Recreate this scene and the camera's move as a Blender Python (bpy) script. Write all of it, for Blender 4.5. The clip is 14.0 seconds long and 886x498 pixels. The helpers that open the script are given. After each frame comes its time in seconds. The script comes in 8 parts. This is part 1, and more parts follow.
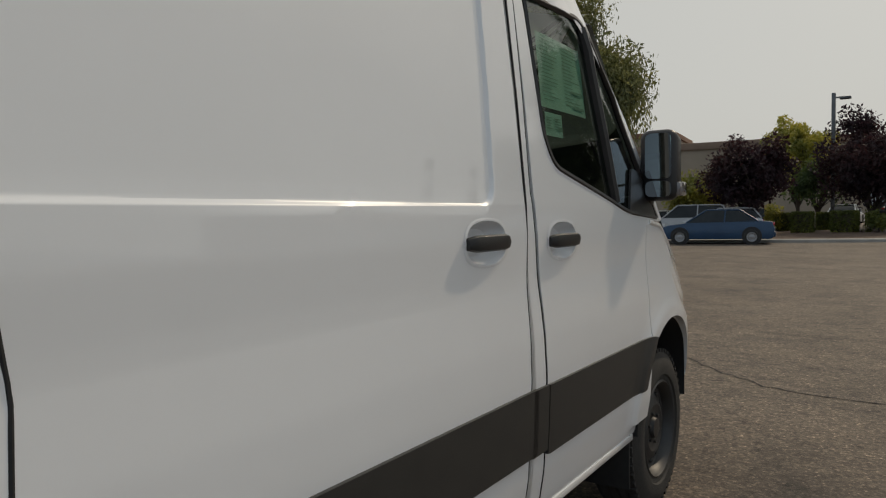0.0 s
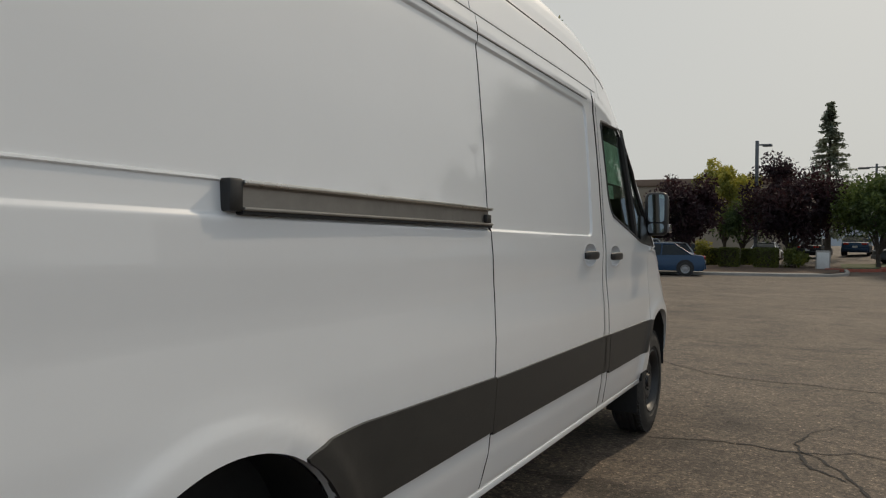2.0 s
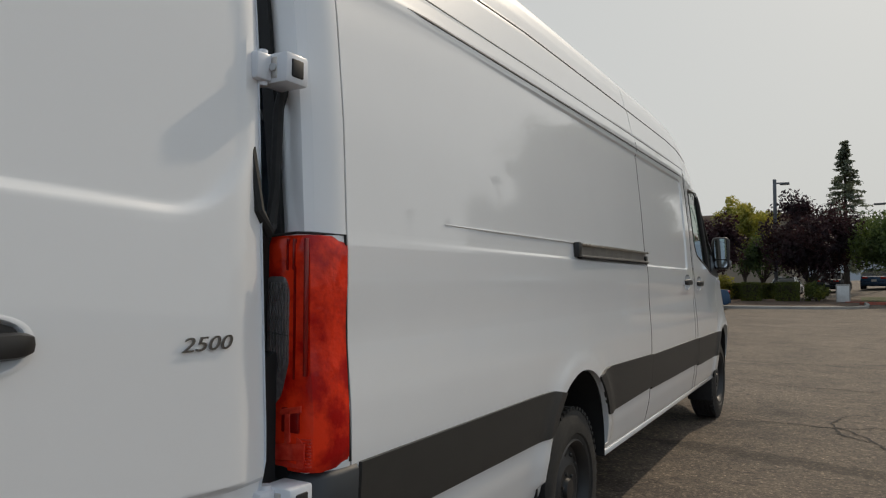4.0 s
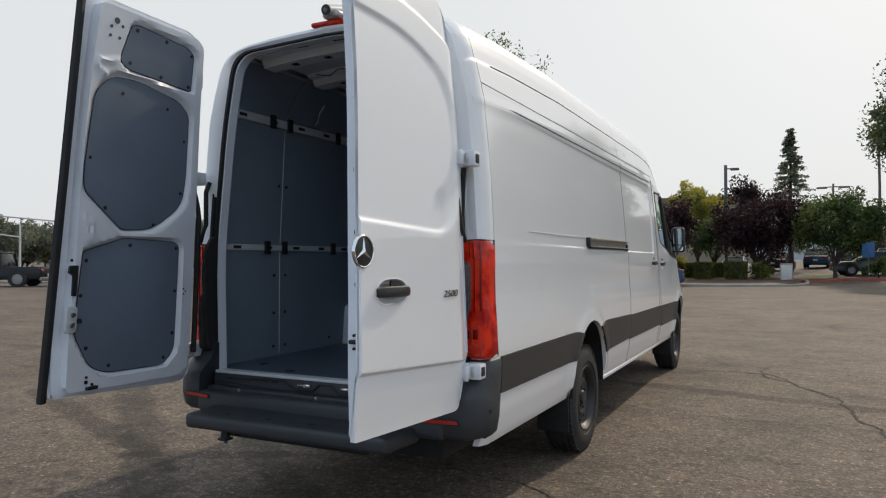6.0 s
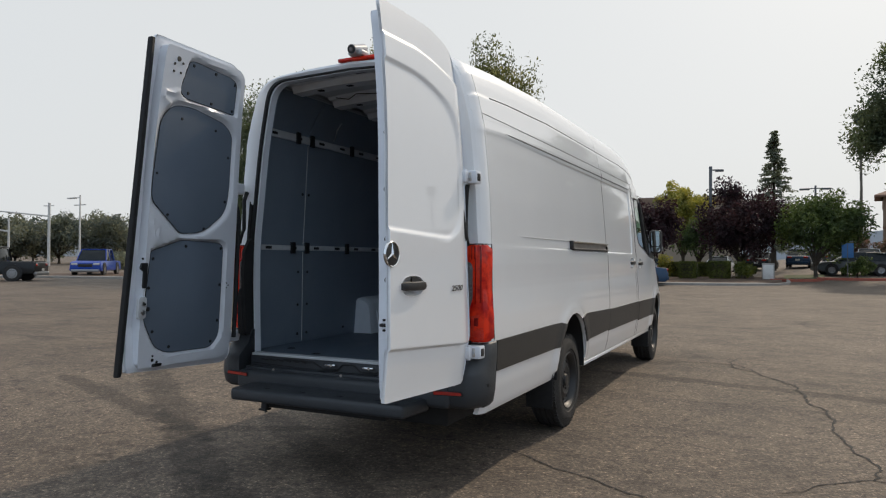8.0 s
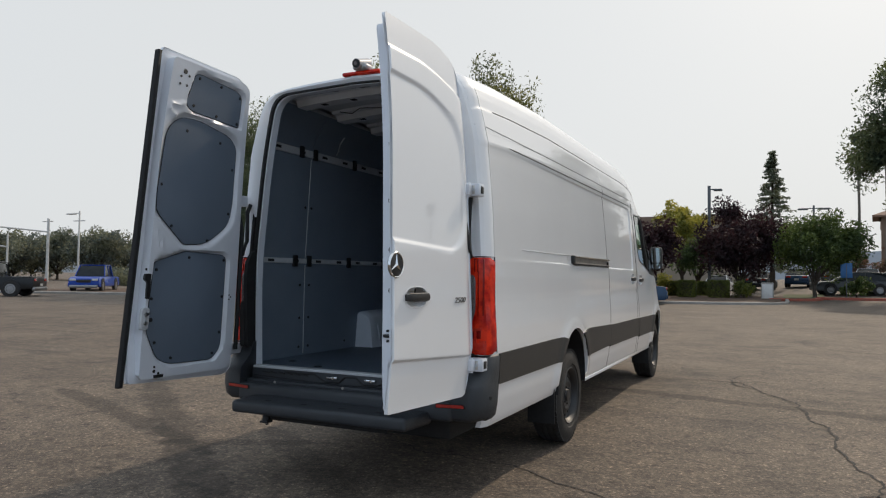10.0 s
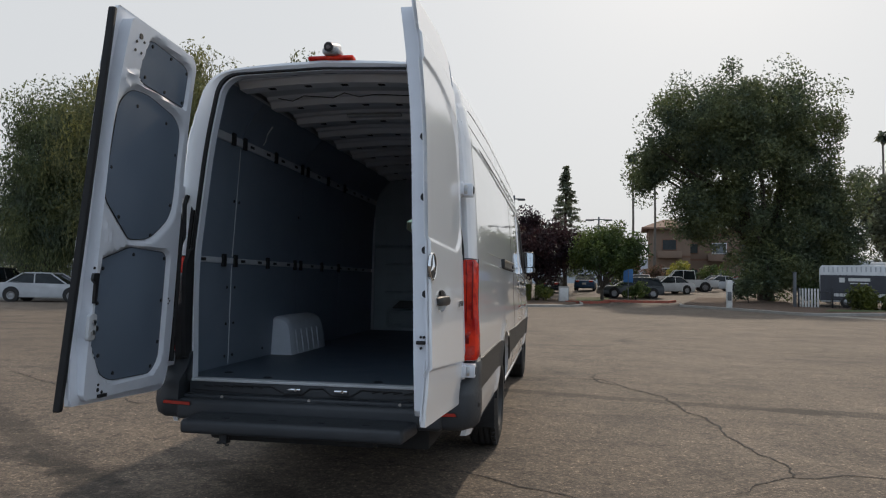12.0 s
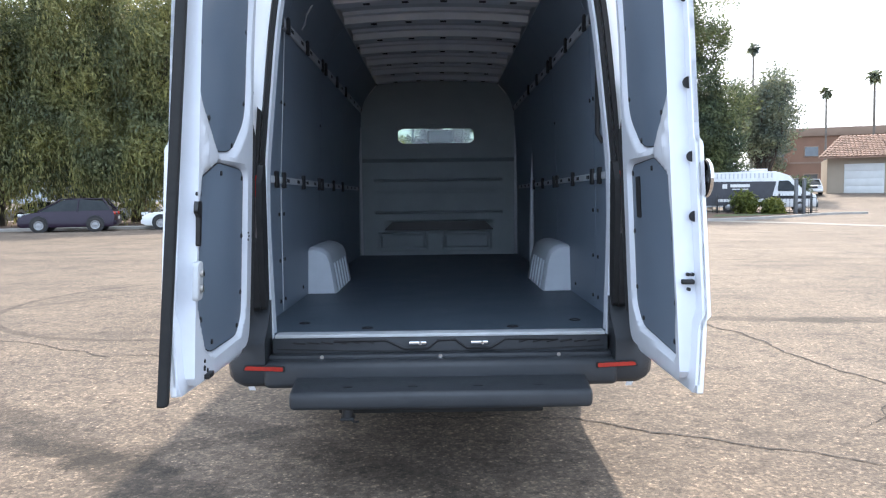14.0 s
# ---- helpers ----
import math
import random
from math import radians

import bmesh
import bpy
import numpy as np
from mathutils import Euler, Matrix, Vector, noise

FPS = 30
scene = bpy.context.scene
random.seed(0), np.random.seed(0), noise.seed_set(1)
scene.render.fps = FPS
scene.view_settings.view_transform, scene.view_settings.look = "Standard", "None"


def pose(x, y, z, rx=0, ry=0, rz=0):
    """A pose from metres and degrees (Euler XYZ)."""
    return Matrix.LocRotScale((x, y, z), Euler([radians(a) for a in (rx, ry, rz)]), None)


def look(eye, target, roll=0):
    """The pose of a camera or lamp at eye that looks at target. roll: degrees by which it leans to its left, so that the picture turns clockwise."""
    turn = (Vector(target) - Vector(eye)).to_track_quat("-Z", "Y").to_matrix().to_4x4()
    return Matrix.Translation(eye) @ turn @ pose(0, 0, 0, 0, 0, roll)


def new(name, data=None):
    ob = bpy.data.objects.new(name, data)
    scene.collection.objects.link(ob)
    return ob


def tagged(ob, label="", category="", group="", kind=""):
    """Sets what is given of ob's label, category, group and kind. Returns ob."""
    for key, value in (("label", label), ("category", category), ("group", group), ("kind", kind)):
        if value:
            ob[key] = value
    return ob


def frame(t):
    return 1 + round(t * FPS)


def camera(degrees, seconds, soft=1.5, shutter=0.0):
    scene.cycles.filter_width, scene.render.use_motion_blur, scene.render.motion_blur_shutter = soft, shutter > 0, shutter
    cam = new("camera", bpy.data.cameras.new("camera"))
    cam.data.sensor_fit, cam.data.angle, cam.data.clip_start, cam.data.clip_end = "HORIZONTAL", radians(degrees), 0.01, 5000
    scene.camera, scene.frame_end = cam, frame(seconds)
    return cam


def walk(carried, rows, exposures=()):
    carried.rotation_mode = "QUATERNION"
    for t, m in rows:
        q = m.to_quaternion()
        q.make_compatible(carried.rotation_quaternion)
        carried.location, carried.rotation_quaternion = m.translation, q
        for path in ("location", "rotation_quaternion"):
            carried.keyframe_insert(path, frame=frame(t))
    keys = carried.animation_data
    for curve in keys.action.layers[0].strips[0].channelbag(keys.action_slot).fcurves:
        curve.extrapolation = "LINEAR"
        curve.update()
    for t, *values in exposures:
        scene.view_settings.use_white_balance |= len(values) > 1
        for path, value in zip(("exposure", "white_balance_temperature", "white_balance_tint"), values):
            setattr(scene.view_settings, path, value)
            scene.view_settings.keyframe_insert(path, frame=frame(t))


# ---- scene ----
cam = camera(64.6, 14.0, 1.2)
PATH = [
    (0, (1.981, 2.814, 1.433), (0.867, 4.473, 1.335), -1.0),
    (0.5, (2.082, 2.321, 1.371), (1.078, 4.046, 1.246), 1.7),
    (1, (2.132, 1.814, 1.414), (1.135, 3.538, 1.238), 3.1),
    (1.5, (2.105, 1.28, 1.424), (1.076, 2.994, 1.382), -0.2),
    (2, (2.134, 0.754, 1.418), (1.171, 2.506, 1.396), 0.7),
    (4.3, (2.109, -1.758, 1.366), (1.109, -0.029, 1.459), -0.0),
    (4.5, (2.177, -2.012, 1.386), (1.208, -0.263, 1.442), -1.4),
    (5, (2.18, -2.414, 1.422), (1.199, -0.671, 1.421), -0.2),
    (5.5, (2.13, -2.843, 1.43), (1.204, -1.071, 1.437), -0.6),
    (6, (2.342, -3.224, 1.381), (1.445, -1.436, 1.414), -0.1),
    (6.5, (2.493, -3.537, 1.417), (1.608, -1.745, 1.493), 0.8),
    (7, (2.478, -3.832, 1.415), (1.589, -2.041, 1.463), 0.6),
    (7.5, (2.547, -3.916, 1.412), (1.684, -2.112, 1.447), 0.4),
    (8, (2.574, -3.93, 1.4), (1.706, -2.128, 1.425), 0.3),
    (8.2, (2.573, -3.952, 1.419), (1.701, -2.152, 1.452), 0.6),
    (10.3, (2.545, -3.949, 1.362), (1.681, -2.147, 1.439), 0.6),
    (10.5, (2.51, -3.938, 1.373), (1.667, -2.126, 1.431), 2.0),
    (11, (2.289, -4.009, 1.339), (1.527, -2.161, 1.394), 2.6),
    (11.5, (1.877, -4.11, 1.365), (1.303, -2.195, 1.409), -0.1),
    (12, (1.441, -4.109, 1.348), (1.119, -2.137, 1.441), 1.0),
    (12.5, (0.991, -4.103, 1.333), (0.826, -2.11, 1.359), 1.6),
    (13, (0.565, -4.019, 1.323), (0.539, -2.02, 1.274), 2.3),
    (13.5, (0.238, -3.761, 1.318), (0.241, -1.77, 1.132), -1.8),
    (14, (0.0, -3.316, 1.362), (0.011, -1.321, 1.216), -0.7),
]
EXPOSURES = [(0.0, -0.60, 6600, 7), (0.5, -0.36, 6600, 7), (1.0, -0.20, 6550, 7), (1.5, -0.35, 6500, 7), (2.2, -0.57, 6500, 7), (4.4, -0.40, 6350, 8), (5.0, -0.07, 6300, 9), (6.0, -0.04, 6250, 9), (7.0, -0.09, 6250, 9), (11.0, -0.09, 6250, 9), (11.5, -0.02, 6200, 9), (12.0, -0.20, 6200, 10), (12.5, 0.08, 6150, 9), (13.0, 0.80, 6100, 9), (13.5, 1.50, 6000, 10), (14.0, 1.68, 5900, 11)]
walk(cam, [(t, look(eye, target, roll)) for t, eye, target, roll in PATH], EXPOSURES)

# ---- world, sun and exposure ----
world = bpy.data.worlds.new("hazy_sky")
scene.world = world
world.use_nodes = True
wn, wl = world.node_tree.nodes, world.node_tree.links
wn.clear()
sky = wn.new("ShaderNodeTexSky")
sky.sky_type = "NISHITA"
sky.sun_disc = False
SUN_ELEV, SUN_AZ = 39.0, 13.0          # degrees above the horizon, degrees from +y towards +x
sky.sun_elevation, sky.sun_rotation = radians(SUN_ELEV), radians(SUN_AZ)
sky.air_density, sky.dust_density, sky.ozone_density = 1.0, 6.0, 1.0
haze = wn.new("ShaderNodeMix")
haze.data_type = "RGBA"
haze.inputs["Factor"].default_value = 0.93
tone = wn.new("ShaderNodeMix")
tone.data_type = "RGBA"
tone.inputs["A"].default_value = (5.95, 6.95, 8.25, 1)      # away from the sun
tone.inputs["B"].default_value = (7.50, 7.48, 7.30, 1)      # towards the sun
way = wn.new("ShaderNodeTexCoord")
axes = wn.new("ShaderNodeSeparateXYZ")
turn = wn.new("ShaderNodeMapRange")
turn.interpolation_type = "SMOOTHSTEP"
turn.inputs["From Min"].default_value, turn.inputs["From Max"].default_value = -0.8, 0.7
wl.new(way.outputs["Generated"], axes.inputs["Vector"])
wl.new(axes.outputs["Y"], turn.inputs["Value"])
wl.new(turn.outputs["Result"], tone.inputs["Factor"])
wl.new(tone.outputs["Result"], haze.inputs["B"])
bg = wn.new("ShaderNodeBackground")
bg.inputs["Strength"].default_value = 0.112
wo = wn.new("ShaderNodeOutputWorld")
wl.new(sky.outputs["Color"], haze.inputs["A"])
wl.new(haze.outputs["Result"], bg.inputs["Color"])
wl.new(bg.outputs["Background"], wo.inputs["Surface"])

sun = new("sun", bpy.data.lights.new("sun", "SUN"))
sun.data.energy, sun.data.angle, sun.data.color = 2.1, radians(1.2), (1.0, 0.82, 0.62)
_e, _a = radians(SUN_ELEV), radians(SUN_AZ)
sun_dir = Vector((math.sin(_a) * math.cos(_e), math.cos(_a) * math.cos(_e), math.sin(_e)))
sun.matrix_world = look(sun_dir * 60, (0, 0, 0))


# ---- materials ----
def mat(name, col, rough=0.5, metal=0.0, col2=None, scale=8.0, mix=0.5, bump=0.0, bscale=60.0, coat=0.0, coat_rough=0.03,
        rnd=0.0, spec=0.5, fine=0.0, fscale=300.0, rvar=0.0, island=0.0):
    """A procedural surface: two colours mixed by a broad noise, fine grain, bump and gloss variation."""
    m = bpy.data.materials.new(name)
    m.use_nodes = True
    n, l = m.node_tree.nodes, m.node_tree.links
    p = n["Principled BSDF"]
    p.inputs["Base Color"].default_value = (*col, 1)
    p.inputs["Roughness"].default_value = rough
    p.inputs["Metallic"].default_value = metal
    p.inputs["Specular IOR Level"].default_value = spec
    p.inputs["Coat Weight"].default_value = coat
    p.inputs["Coat Roughness"].default_value = coat_rough
    geo = n.new("ShaderNodeTexCoord")
    out = None
    noise_node = None
    if col2 is not None or rvar:
        noise_node = n.new("ShaderNodeTexNoise")
        noise_node.inputs["Scale"].default_value = scale
        noise_node.inputs["Detail"].default_value = 6
        noise_node.inputs["Roughness"].default_value = 0.6
        l.new(geo.outputs["Object"], noise_node.inputs["Vector"])
    if col2 is not None:
        ramp = n.new("ShaderNodeValToRGB")
        ramp.color_ramp.elements[0].position = max(0.0, 0.5 - mix * 0.35)
        ramp.color_ramp.elements[1].position = min(1.0, 0.5 + mix * 0.35)
        ramp.color_ramp.elements[0].color = (*col, 1)
        ramp.color_ramp.elements[1].color = (*col2, 1)
        l.new(noise_node.outputs["Fac"], ramp.inputs["Fac"])
        out = ramp.outputs["Color"]
    if fine:
        fn = n.new("ShaderNodeTexNoise")
        fn.inputs["Scale"].default_value = fscale
        fn.inputs["Detail"].default_value = 3
        l.new(geo.outputs["Object"], fn.inputs["Vector"])
        mr = n.new("ShaderNodeMapRange")
        mr.inputs["From Min"].default_value, mr.inputs["From Max"].default_value = 0.3, 0.7
        mr.inputs["To Min"].default_value, mr.inputs["To Max"].default_value = 1 - fine, 1 + fine
        l.new(fn.outputs["Fac"], mr.inputs["Value"])
        mx = n.new("ShaderNodeMix")
        mx.data_type, mx.blend_type = "RGBA", "MULTIPLY"
        mx.inputs["Factor"].default_value = 1
        if out is not None:
            l.new(out, mx.inputs["A"])
        else:
            mx.inputs["A"].default_value = (*col, 1)
        l.new(mr.outputs["Result"], mx.inputs["B"])
        out = mx.outputs["Result"]
    if rnd or island:
        src = n.new("ShaderNodeObjectInfo") if rnd else n.new("ShaderNodeNewGeometry")
        hs = n.new("ShaderNodeHueSaturation")
        mr2 = n.new("ShaderNodeMapRange")
        k = rnd or island
        mr2.inputs["To Min"].default_value, mr2.inputs["To Max"].default_value = 1 - k, 1 + k
        l.new(src.outputs["Random" if rnd else "Random Per Island"], mr2.inputs["Value"])
        l.new(mr2.outputs["Result"], hs.inputs["Value"])
        if out is not None:
            l.new(out, hs.inputs["Color"])
        else:
            hs.inputs["Color"].default_value = (*col, 1)
        out = hs.outputs["Color"]
    if out is not None:
        l.new(out, p.inputs["Base Color"])
    if rvar:
        mr3 = n.new("ShaderNodeMapRange")
        mr3.inputs["To Min"].default_value, mr3.inputs["To Max"].default_value = max(0, rough - rvar), min(1, rough + rvar)
        l.new(noise_node.outputs["Fac"], mr3.inputs["Value"])
        l.new(mr3.outputs["Result"], p.inputs["Roughness"])
    if bump:
        bn = n.new("ShaderNodeTexNoise")
        bn.inputs["Scale"].default_value = bscale
        bn.inputs["Detail"].default_value = 4
        l.new(geo.outputs["Object"], bn.inputs["Vector"])
        b = n.new("ShaderNodeBump")
        b.inputs["Strength"].default_value = bump
        b.inputs["Distance"].default_value = 0.01
        l.new(bn.outputs["Fac"], b.inputs["Height"])
        l.new(b.outputs["Normal"], p.inputs["Normal"])
    return m


def leaf_mat(name, c1, c2):
    """Foliage: colour differs leaf by leaf, some light comes through."""
    m = bpy.data.materials.new(name)
    m.use_nodes = True
    n, l = m.node_tree.nodes, m.node_tree.links
    p = n["Principled BSDF"]
    p.inputs["Roughness"].default_value = 0.55
    g = n.new("ShaderNodeNewGeometry")
    r = n.new("ShaderNodeValToRGB")
    r.color_ramp.elements[0].color, r.color_ramp.elements[1].color = (*c1, 1), (*c2, 1)
    l.new(g.outputs["Random Per Island"], r.inputs["Fac"])
    tc = n.new("ShaderNodeTexCoord")
    # broad sunlit-warm and shaded-cool patches put into the leaf colour
    patch = n.new("ShaderNodeTexNoise")
    patch.inputs["Scale"].default_value, patch.inputs["Detail"].default_value = 0.45, 3
    l.new(tc.outputs["Object"], patch.inputs["Vector"])
    pr = n.new("ShaderNodeValToRGB")
    pr.color_ramp.elements[0].position, pr.color_ramp.elements[1].position = 0.36, 0.66
    pr.color_ramp.elements[0].color, pr.color_ramp.elements[1].color = (0.62, 0.68, 0.78, 1), (1.55, 1.38, 1.0, 1)
    l.new(patch.outputs["Fac"], pr.inputs["Fac"])
    mul = n.new("ShaderNodeMix")
    mul.data_type, mul.blend_type = "RGBA", "MULTIPLY"
    mul.inputs["Factor"].default_value = 1
    l.new(r.outputs["Color"], mul.inputs["A"])
    l.new(pr.outputs["Color"], mul.inputs["B"])
    l.new(mul.outputs["Result"], p.inputs["Base Color"])
    t = n.new("ShaderNodeBsdfTranslucent")
    l.new(mul.outputs["Result"], t.inputs["Color"])
    mx = n.new("ShaderNodeMixShader")
    mx.inputs["Fac"].default_value = 0.42
    l.new(p.outputs["BSDF"], mx.inputs[1])
    l.new(t.outputs["BSDF"], mx.inputs[2])
    l.new(mx.outputs["Shader"], n["Material Output"].inputs["Surface"])
    return m


def glass_mat(name, tint, see=0.75, rough=0.02):
    """Tinted automotive glass: clear gloss over a see-through tint."""
    m = bpy.data.materials.new(name)
    m.use_nodes = True
    n, l = m.node_tree.nodes, m.node_tree.links
    n.remove(n["Principled BSDF"])
    tr = n.new("ShaderNodeBsdfTransparent")
    tr.inputs["Color"].default_value = (*[c * see for c in tint], 1)
    gl = n.new("ShaderNodeBsdfGlossy")
    gl.inputs["Roughness"].default_value = rough
    gl.inputs["Color"].default_value = (0.95, 0.97, 0.97, 1)
    fr = n.new("ShaderNodeFresnel")
    fr.inputs["IOR"].default_value = 1.5
    mx = n.new("ShaderNodeMixShader")
    l.new(fr.outputs["Fac"], mx.inputs["Fac"])
    l.new(tr.outputs["BSDF"], mx.inputs[1])
    l.new(gl.outputs["BSDF"], mx.inputs[2])
    l.new(mx.outputs["Shader"], n["Material Output"].inputs["Surface"])
    return m


PAINT = mat("white_paint", (0.845, 0.855, 0.865), 0.35, col2=(0.82, 0.83, 0.84), scale=1.5, coat=1.0, coat_rough=0.02, bump=0.02, bscale=3.0)
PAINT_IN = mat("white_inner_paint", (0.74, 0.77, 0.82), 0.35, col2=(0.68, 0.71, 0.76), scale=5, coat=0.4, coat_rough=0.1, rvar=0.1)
CLAD = mat("dark_cladding_plastic", (0.028, 0.027, 0.026), 0.5, col2=(0.035, 0.034, 0.032), scale=12, bump=0.15, bscale=900, fine=0.1)
BUMPER = mat("bumper_plastic", (0.027, 0.031, 0.036), 0.46, col2=(0.036, 0.040, 0.045), scale=6, bump=0.15, bscale=900, rvar=0.1)
BLACK = mat("black_plastic", (0.012, 0.012, 0.013), 0.42, col2=(0.02, 0.02, 0.02), scale=10, rvar=0.1)
RUBBER = mat("black_rubber", (0.010, 0.010, 0.011), 0.75, col2=(0.016, 0.016, 0.016), scale=20, bump=0.1, bscale=400)
TYRE = mat("tyre_rubber", (0.018, 0.017, 0.016), 0.8, col2=(0.034, 0.031, 0.027), scale=9, bump=0.25, bscale=250)
RIM = mat("black_steel_rim", (0.014, 0.014, 0.015), 0.5, col2=(0.030, 0.029, 0.028), scale=10, rvar=0.12)
STEEL = mat("bare_steel", (0.62, 0.60, 0.57), 0.3, 1.0, col2=(0.50, 0.48, 0.45), scale=14, rvar=0.12)
CHANNEL = mat("rail_channel", (0.34, 0.32, 0.295), 0.38, 0.7, col2=(0.28, 0.265, 0.245), scale=14, rvar=0.1)
CHROME = mat("chrome", (0.82, 0.83, 0.84), 0.08, 1.0, col2=(0.76, 0.77, 0.78), scale=5)
LINER = mat("wall_liner", (0.175, 0.216, 0.265), 0.46, col2=(0.200, 0.242, 0.292), scale=3, bump=0.12, bscale=500, fine=0.06)
DOORPANEL = mat("door_liner", (0.125, 0.158, 0.205), 0.45, col2=(0.142, 0.176, 0.222), scale=3, bump=0.1, bscale=500, rvar=0.08)
FLOORMAT = mat("cargo_floor", (0.054, 0.073, 0.098), 0.45, col2=(0.070, 0.092, 0.118), scale=4, bump=0.25, bscale=500, rvar=0.12)
INROOF = mat("inner_roof_metal", (0.78, 0.80, 0.82), 0.42, col2=(0.70, 0.72, 0.74), scale=5, rvar=0.1)
ROOFSKIN = mat("roof_skin", (0.66, 0.68, 0.70), 0.45, col2=(0.55, 0.57, 0.59), scale=4, bump=0.1, bscale=80)
BULK = mat("bulkhead_plastic", (0.29, 0.335, 0.345), 0.5, col2=(0.33, 0.375, 0.385), scale=4, bump=0.15, bscale=500)
RAIL = mat("grey_rail", (0.55, 0.57, 0.58), 0.45, col2=(0.46, 0.48, 0.5), scale=10, rvar=0.1)
WHEELBOX = mat("wheel_box_paint", (0.62, 0.66, 0.71), 0.22, col2=(0.56, 0.60, 0.65), scale=6, rvar=0.1)
REDLENS = mat("red_lens", (0.42, 0.003, 0.002), 0.2, col2=(0.85, 0.040, 0.010), scale=9, mix=0.25, spec=0.15, coat=0.35, coat_rough=0.02, bump=0.5, bscale=26)
REDDARK = mat("red_lens_dark", (0.16, 0.002, 0.002), 0.2, col2=(0.26, 0.006, 0.004), scale=20, spec=0.3, coat=0.3)
LAMPCHROME = mat("lamp_reflector", (0.42, 0.41, 0.41), 0.25, 0.8, col2=(0.30, 0.29, 0.29), scale=40)
DARKCHROME = mat("dark_chrome", (0.22, 0.22, 0.225), 0.22, 1.0, col2=(0.28, 0.28, 0.28), scale=20)
REDBRIGHT = mat("red_lens_lower", (0.80, 0.06, 0.03), 0.1, col2=(0.55, 0.015, 0.008), scale=30, coat=1.0, coat_rough=0.02, bump=0.5, bscale=30)
SMOKELENS = mat("smoked_lens", (0.10, 0.09, 0.09), 0.08, col2=(0.22, 0.20, 0.20), scale=40, coat=1.0)
REDREFL = mat("red_reflector", (0.36, 0.014, 0.010), 0.2, col2=(0.45, 0.025, 0.013), scale=60, coat=1.0, bump=0.2, bscale=300)
GLASS = glass_mat("green_tinted_glass", (0.62, 0.80, 0.72))
DARKGLASS = glass_mat("dark_car_glass", (0.10, 0.12, 0.12))
# grey that stands in for shade along the side's recess and crease
GROOVE_SHADE = mat("groove_shade", (0.16, 0.16, 0.155), 0.6, col2=(0.20, 0.20, 0.195), scale=9)
MIRROR = mat("mirror_glass", (0.62, 0.68, 0.72), 0.02, 1.0, col2=(0.60, 0.66, 0.70), scale=2)
PAPER = mat("sticker_paper", (0.55, 0.75, 0.66), 0.6, col2=(0.50, 0.70, 0.62), scale=12)
INK = mat("sticker_ink", (0.26, 0.40, 0.34), 0.6, col2=(0.30, 0.44, 0.38), scale=20)
TRIMGREY = mat("cab_trim", (0.035, 0.036, 0.038), 0.7, col2=(0.05, 0.05, 0.052), scale=8, bump=0.2, bscale=200)
HOLE = mat("dark_fastener", (0.008, 0.008, 0.009), 0.6, col2=(0.014, 0.014, 0.015), scale=30)


# ---- mesh helpers ----
def part(name, bm, material, parent=None, label="", smooth=35.0, at=None):
    """Links a bmesh as one mesh object, under a thing or under a part."""
    me = bpy.data.meshes.new(name)
    bm.normal_update()
    bm.to_mesh(me)
    bm.free()
    return part_me(name, me, material, parent, label, smooth, at)


def part_me(name, me, material, parent=None, label="", smooth=35.0, at=None):
    me.materials.append(material)
    if smooth:
        for p in me.polygons:
            p.use_smooth = True
        me.set_sharp_from_angle(angle=radians(smooth))
    ob = new(name, me)
    if parent is not None:
        ob.parent = parent
    if at is not None:
        ob.matrix_basis = at
    if label:
        tagged(ob, label)
    return ob


def thing(name, label, category, at=(0, 0, 0), rz=0.0, group="", kind=""):
    ob = new(name)
    ob.empty_display_size = 0.2
    ob.matrix_basis = pose(*at, 0, 0, rz)
    return tagged(ob, label, category, group, kind)


def add_box(bm, x0, x1, y0, y1, z0, z1, bevel=0.0, seg=2, m=None):
    geom = bmesh.ops.create_cube(bm, size=1.0)
    vs = geom["verts"]
    for v in vs:
        v.co = Vector((x0 + (v.co.x + 0.5) * (x1 - x0), y0 + (v.co.y + 0.5) * (y1 - y0), z0 + (v.co.z + 0.5) * (z1 - z0)))
    if bevel:
        es = list({e for v in vs for e in v.link_edges})
        r = bmesh.ops.bevel(bm, geom=es, offset=bevel, segments=seg, profile=0.5, affect="EDGES")
        vs = list({v for f in r["faces"] for v in f.verts} | {v for v in vs if v.is_valid})
    if m is not None:
        bmesh.ops.transform(bm, matrix=m, verts=vs)
    return vs


def box(x0, x1, y0, y1, z0, z1, bevel=0.0, seg=2, m=None):
    bm = bmesh.new()
    add_box(bm, x0, x1, y0, y1, z0, z1, bevel, seg, m)
    return bm


def add_cyl(bm, a, b, r0, r1=None, n=12, caps=True):
    """A tapered cylinder from a to b."""
    a, b = Vector(a), Vector(b)
    d = b - a
    g = bmesh.ops.create_cone(bm, cap_ends=caps, segments=n, radius1=r0, radius2=r0 if r1 is None else r1, depth=d.length)
    m = Matrix.Translation((a + b) / 2) @ d.to_track_quat("Z", "Y").to_matrix().to_4x4()
    bmesh.ops.transform(bm, matrix=m, verts=g["verts"])
    return g["verts"]


def cyl(a, b, r0, r1=None, n=12, caps=True):
    bm = bmesh.new()
    add_cyl(bm, a, b, r0, r1, n, caps)
    return bm


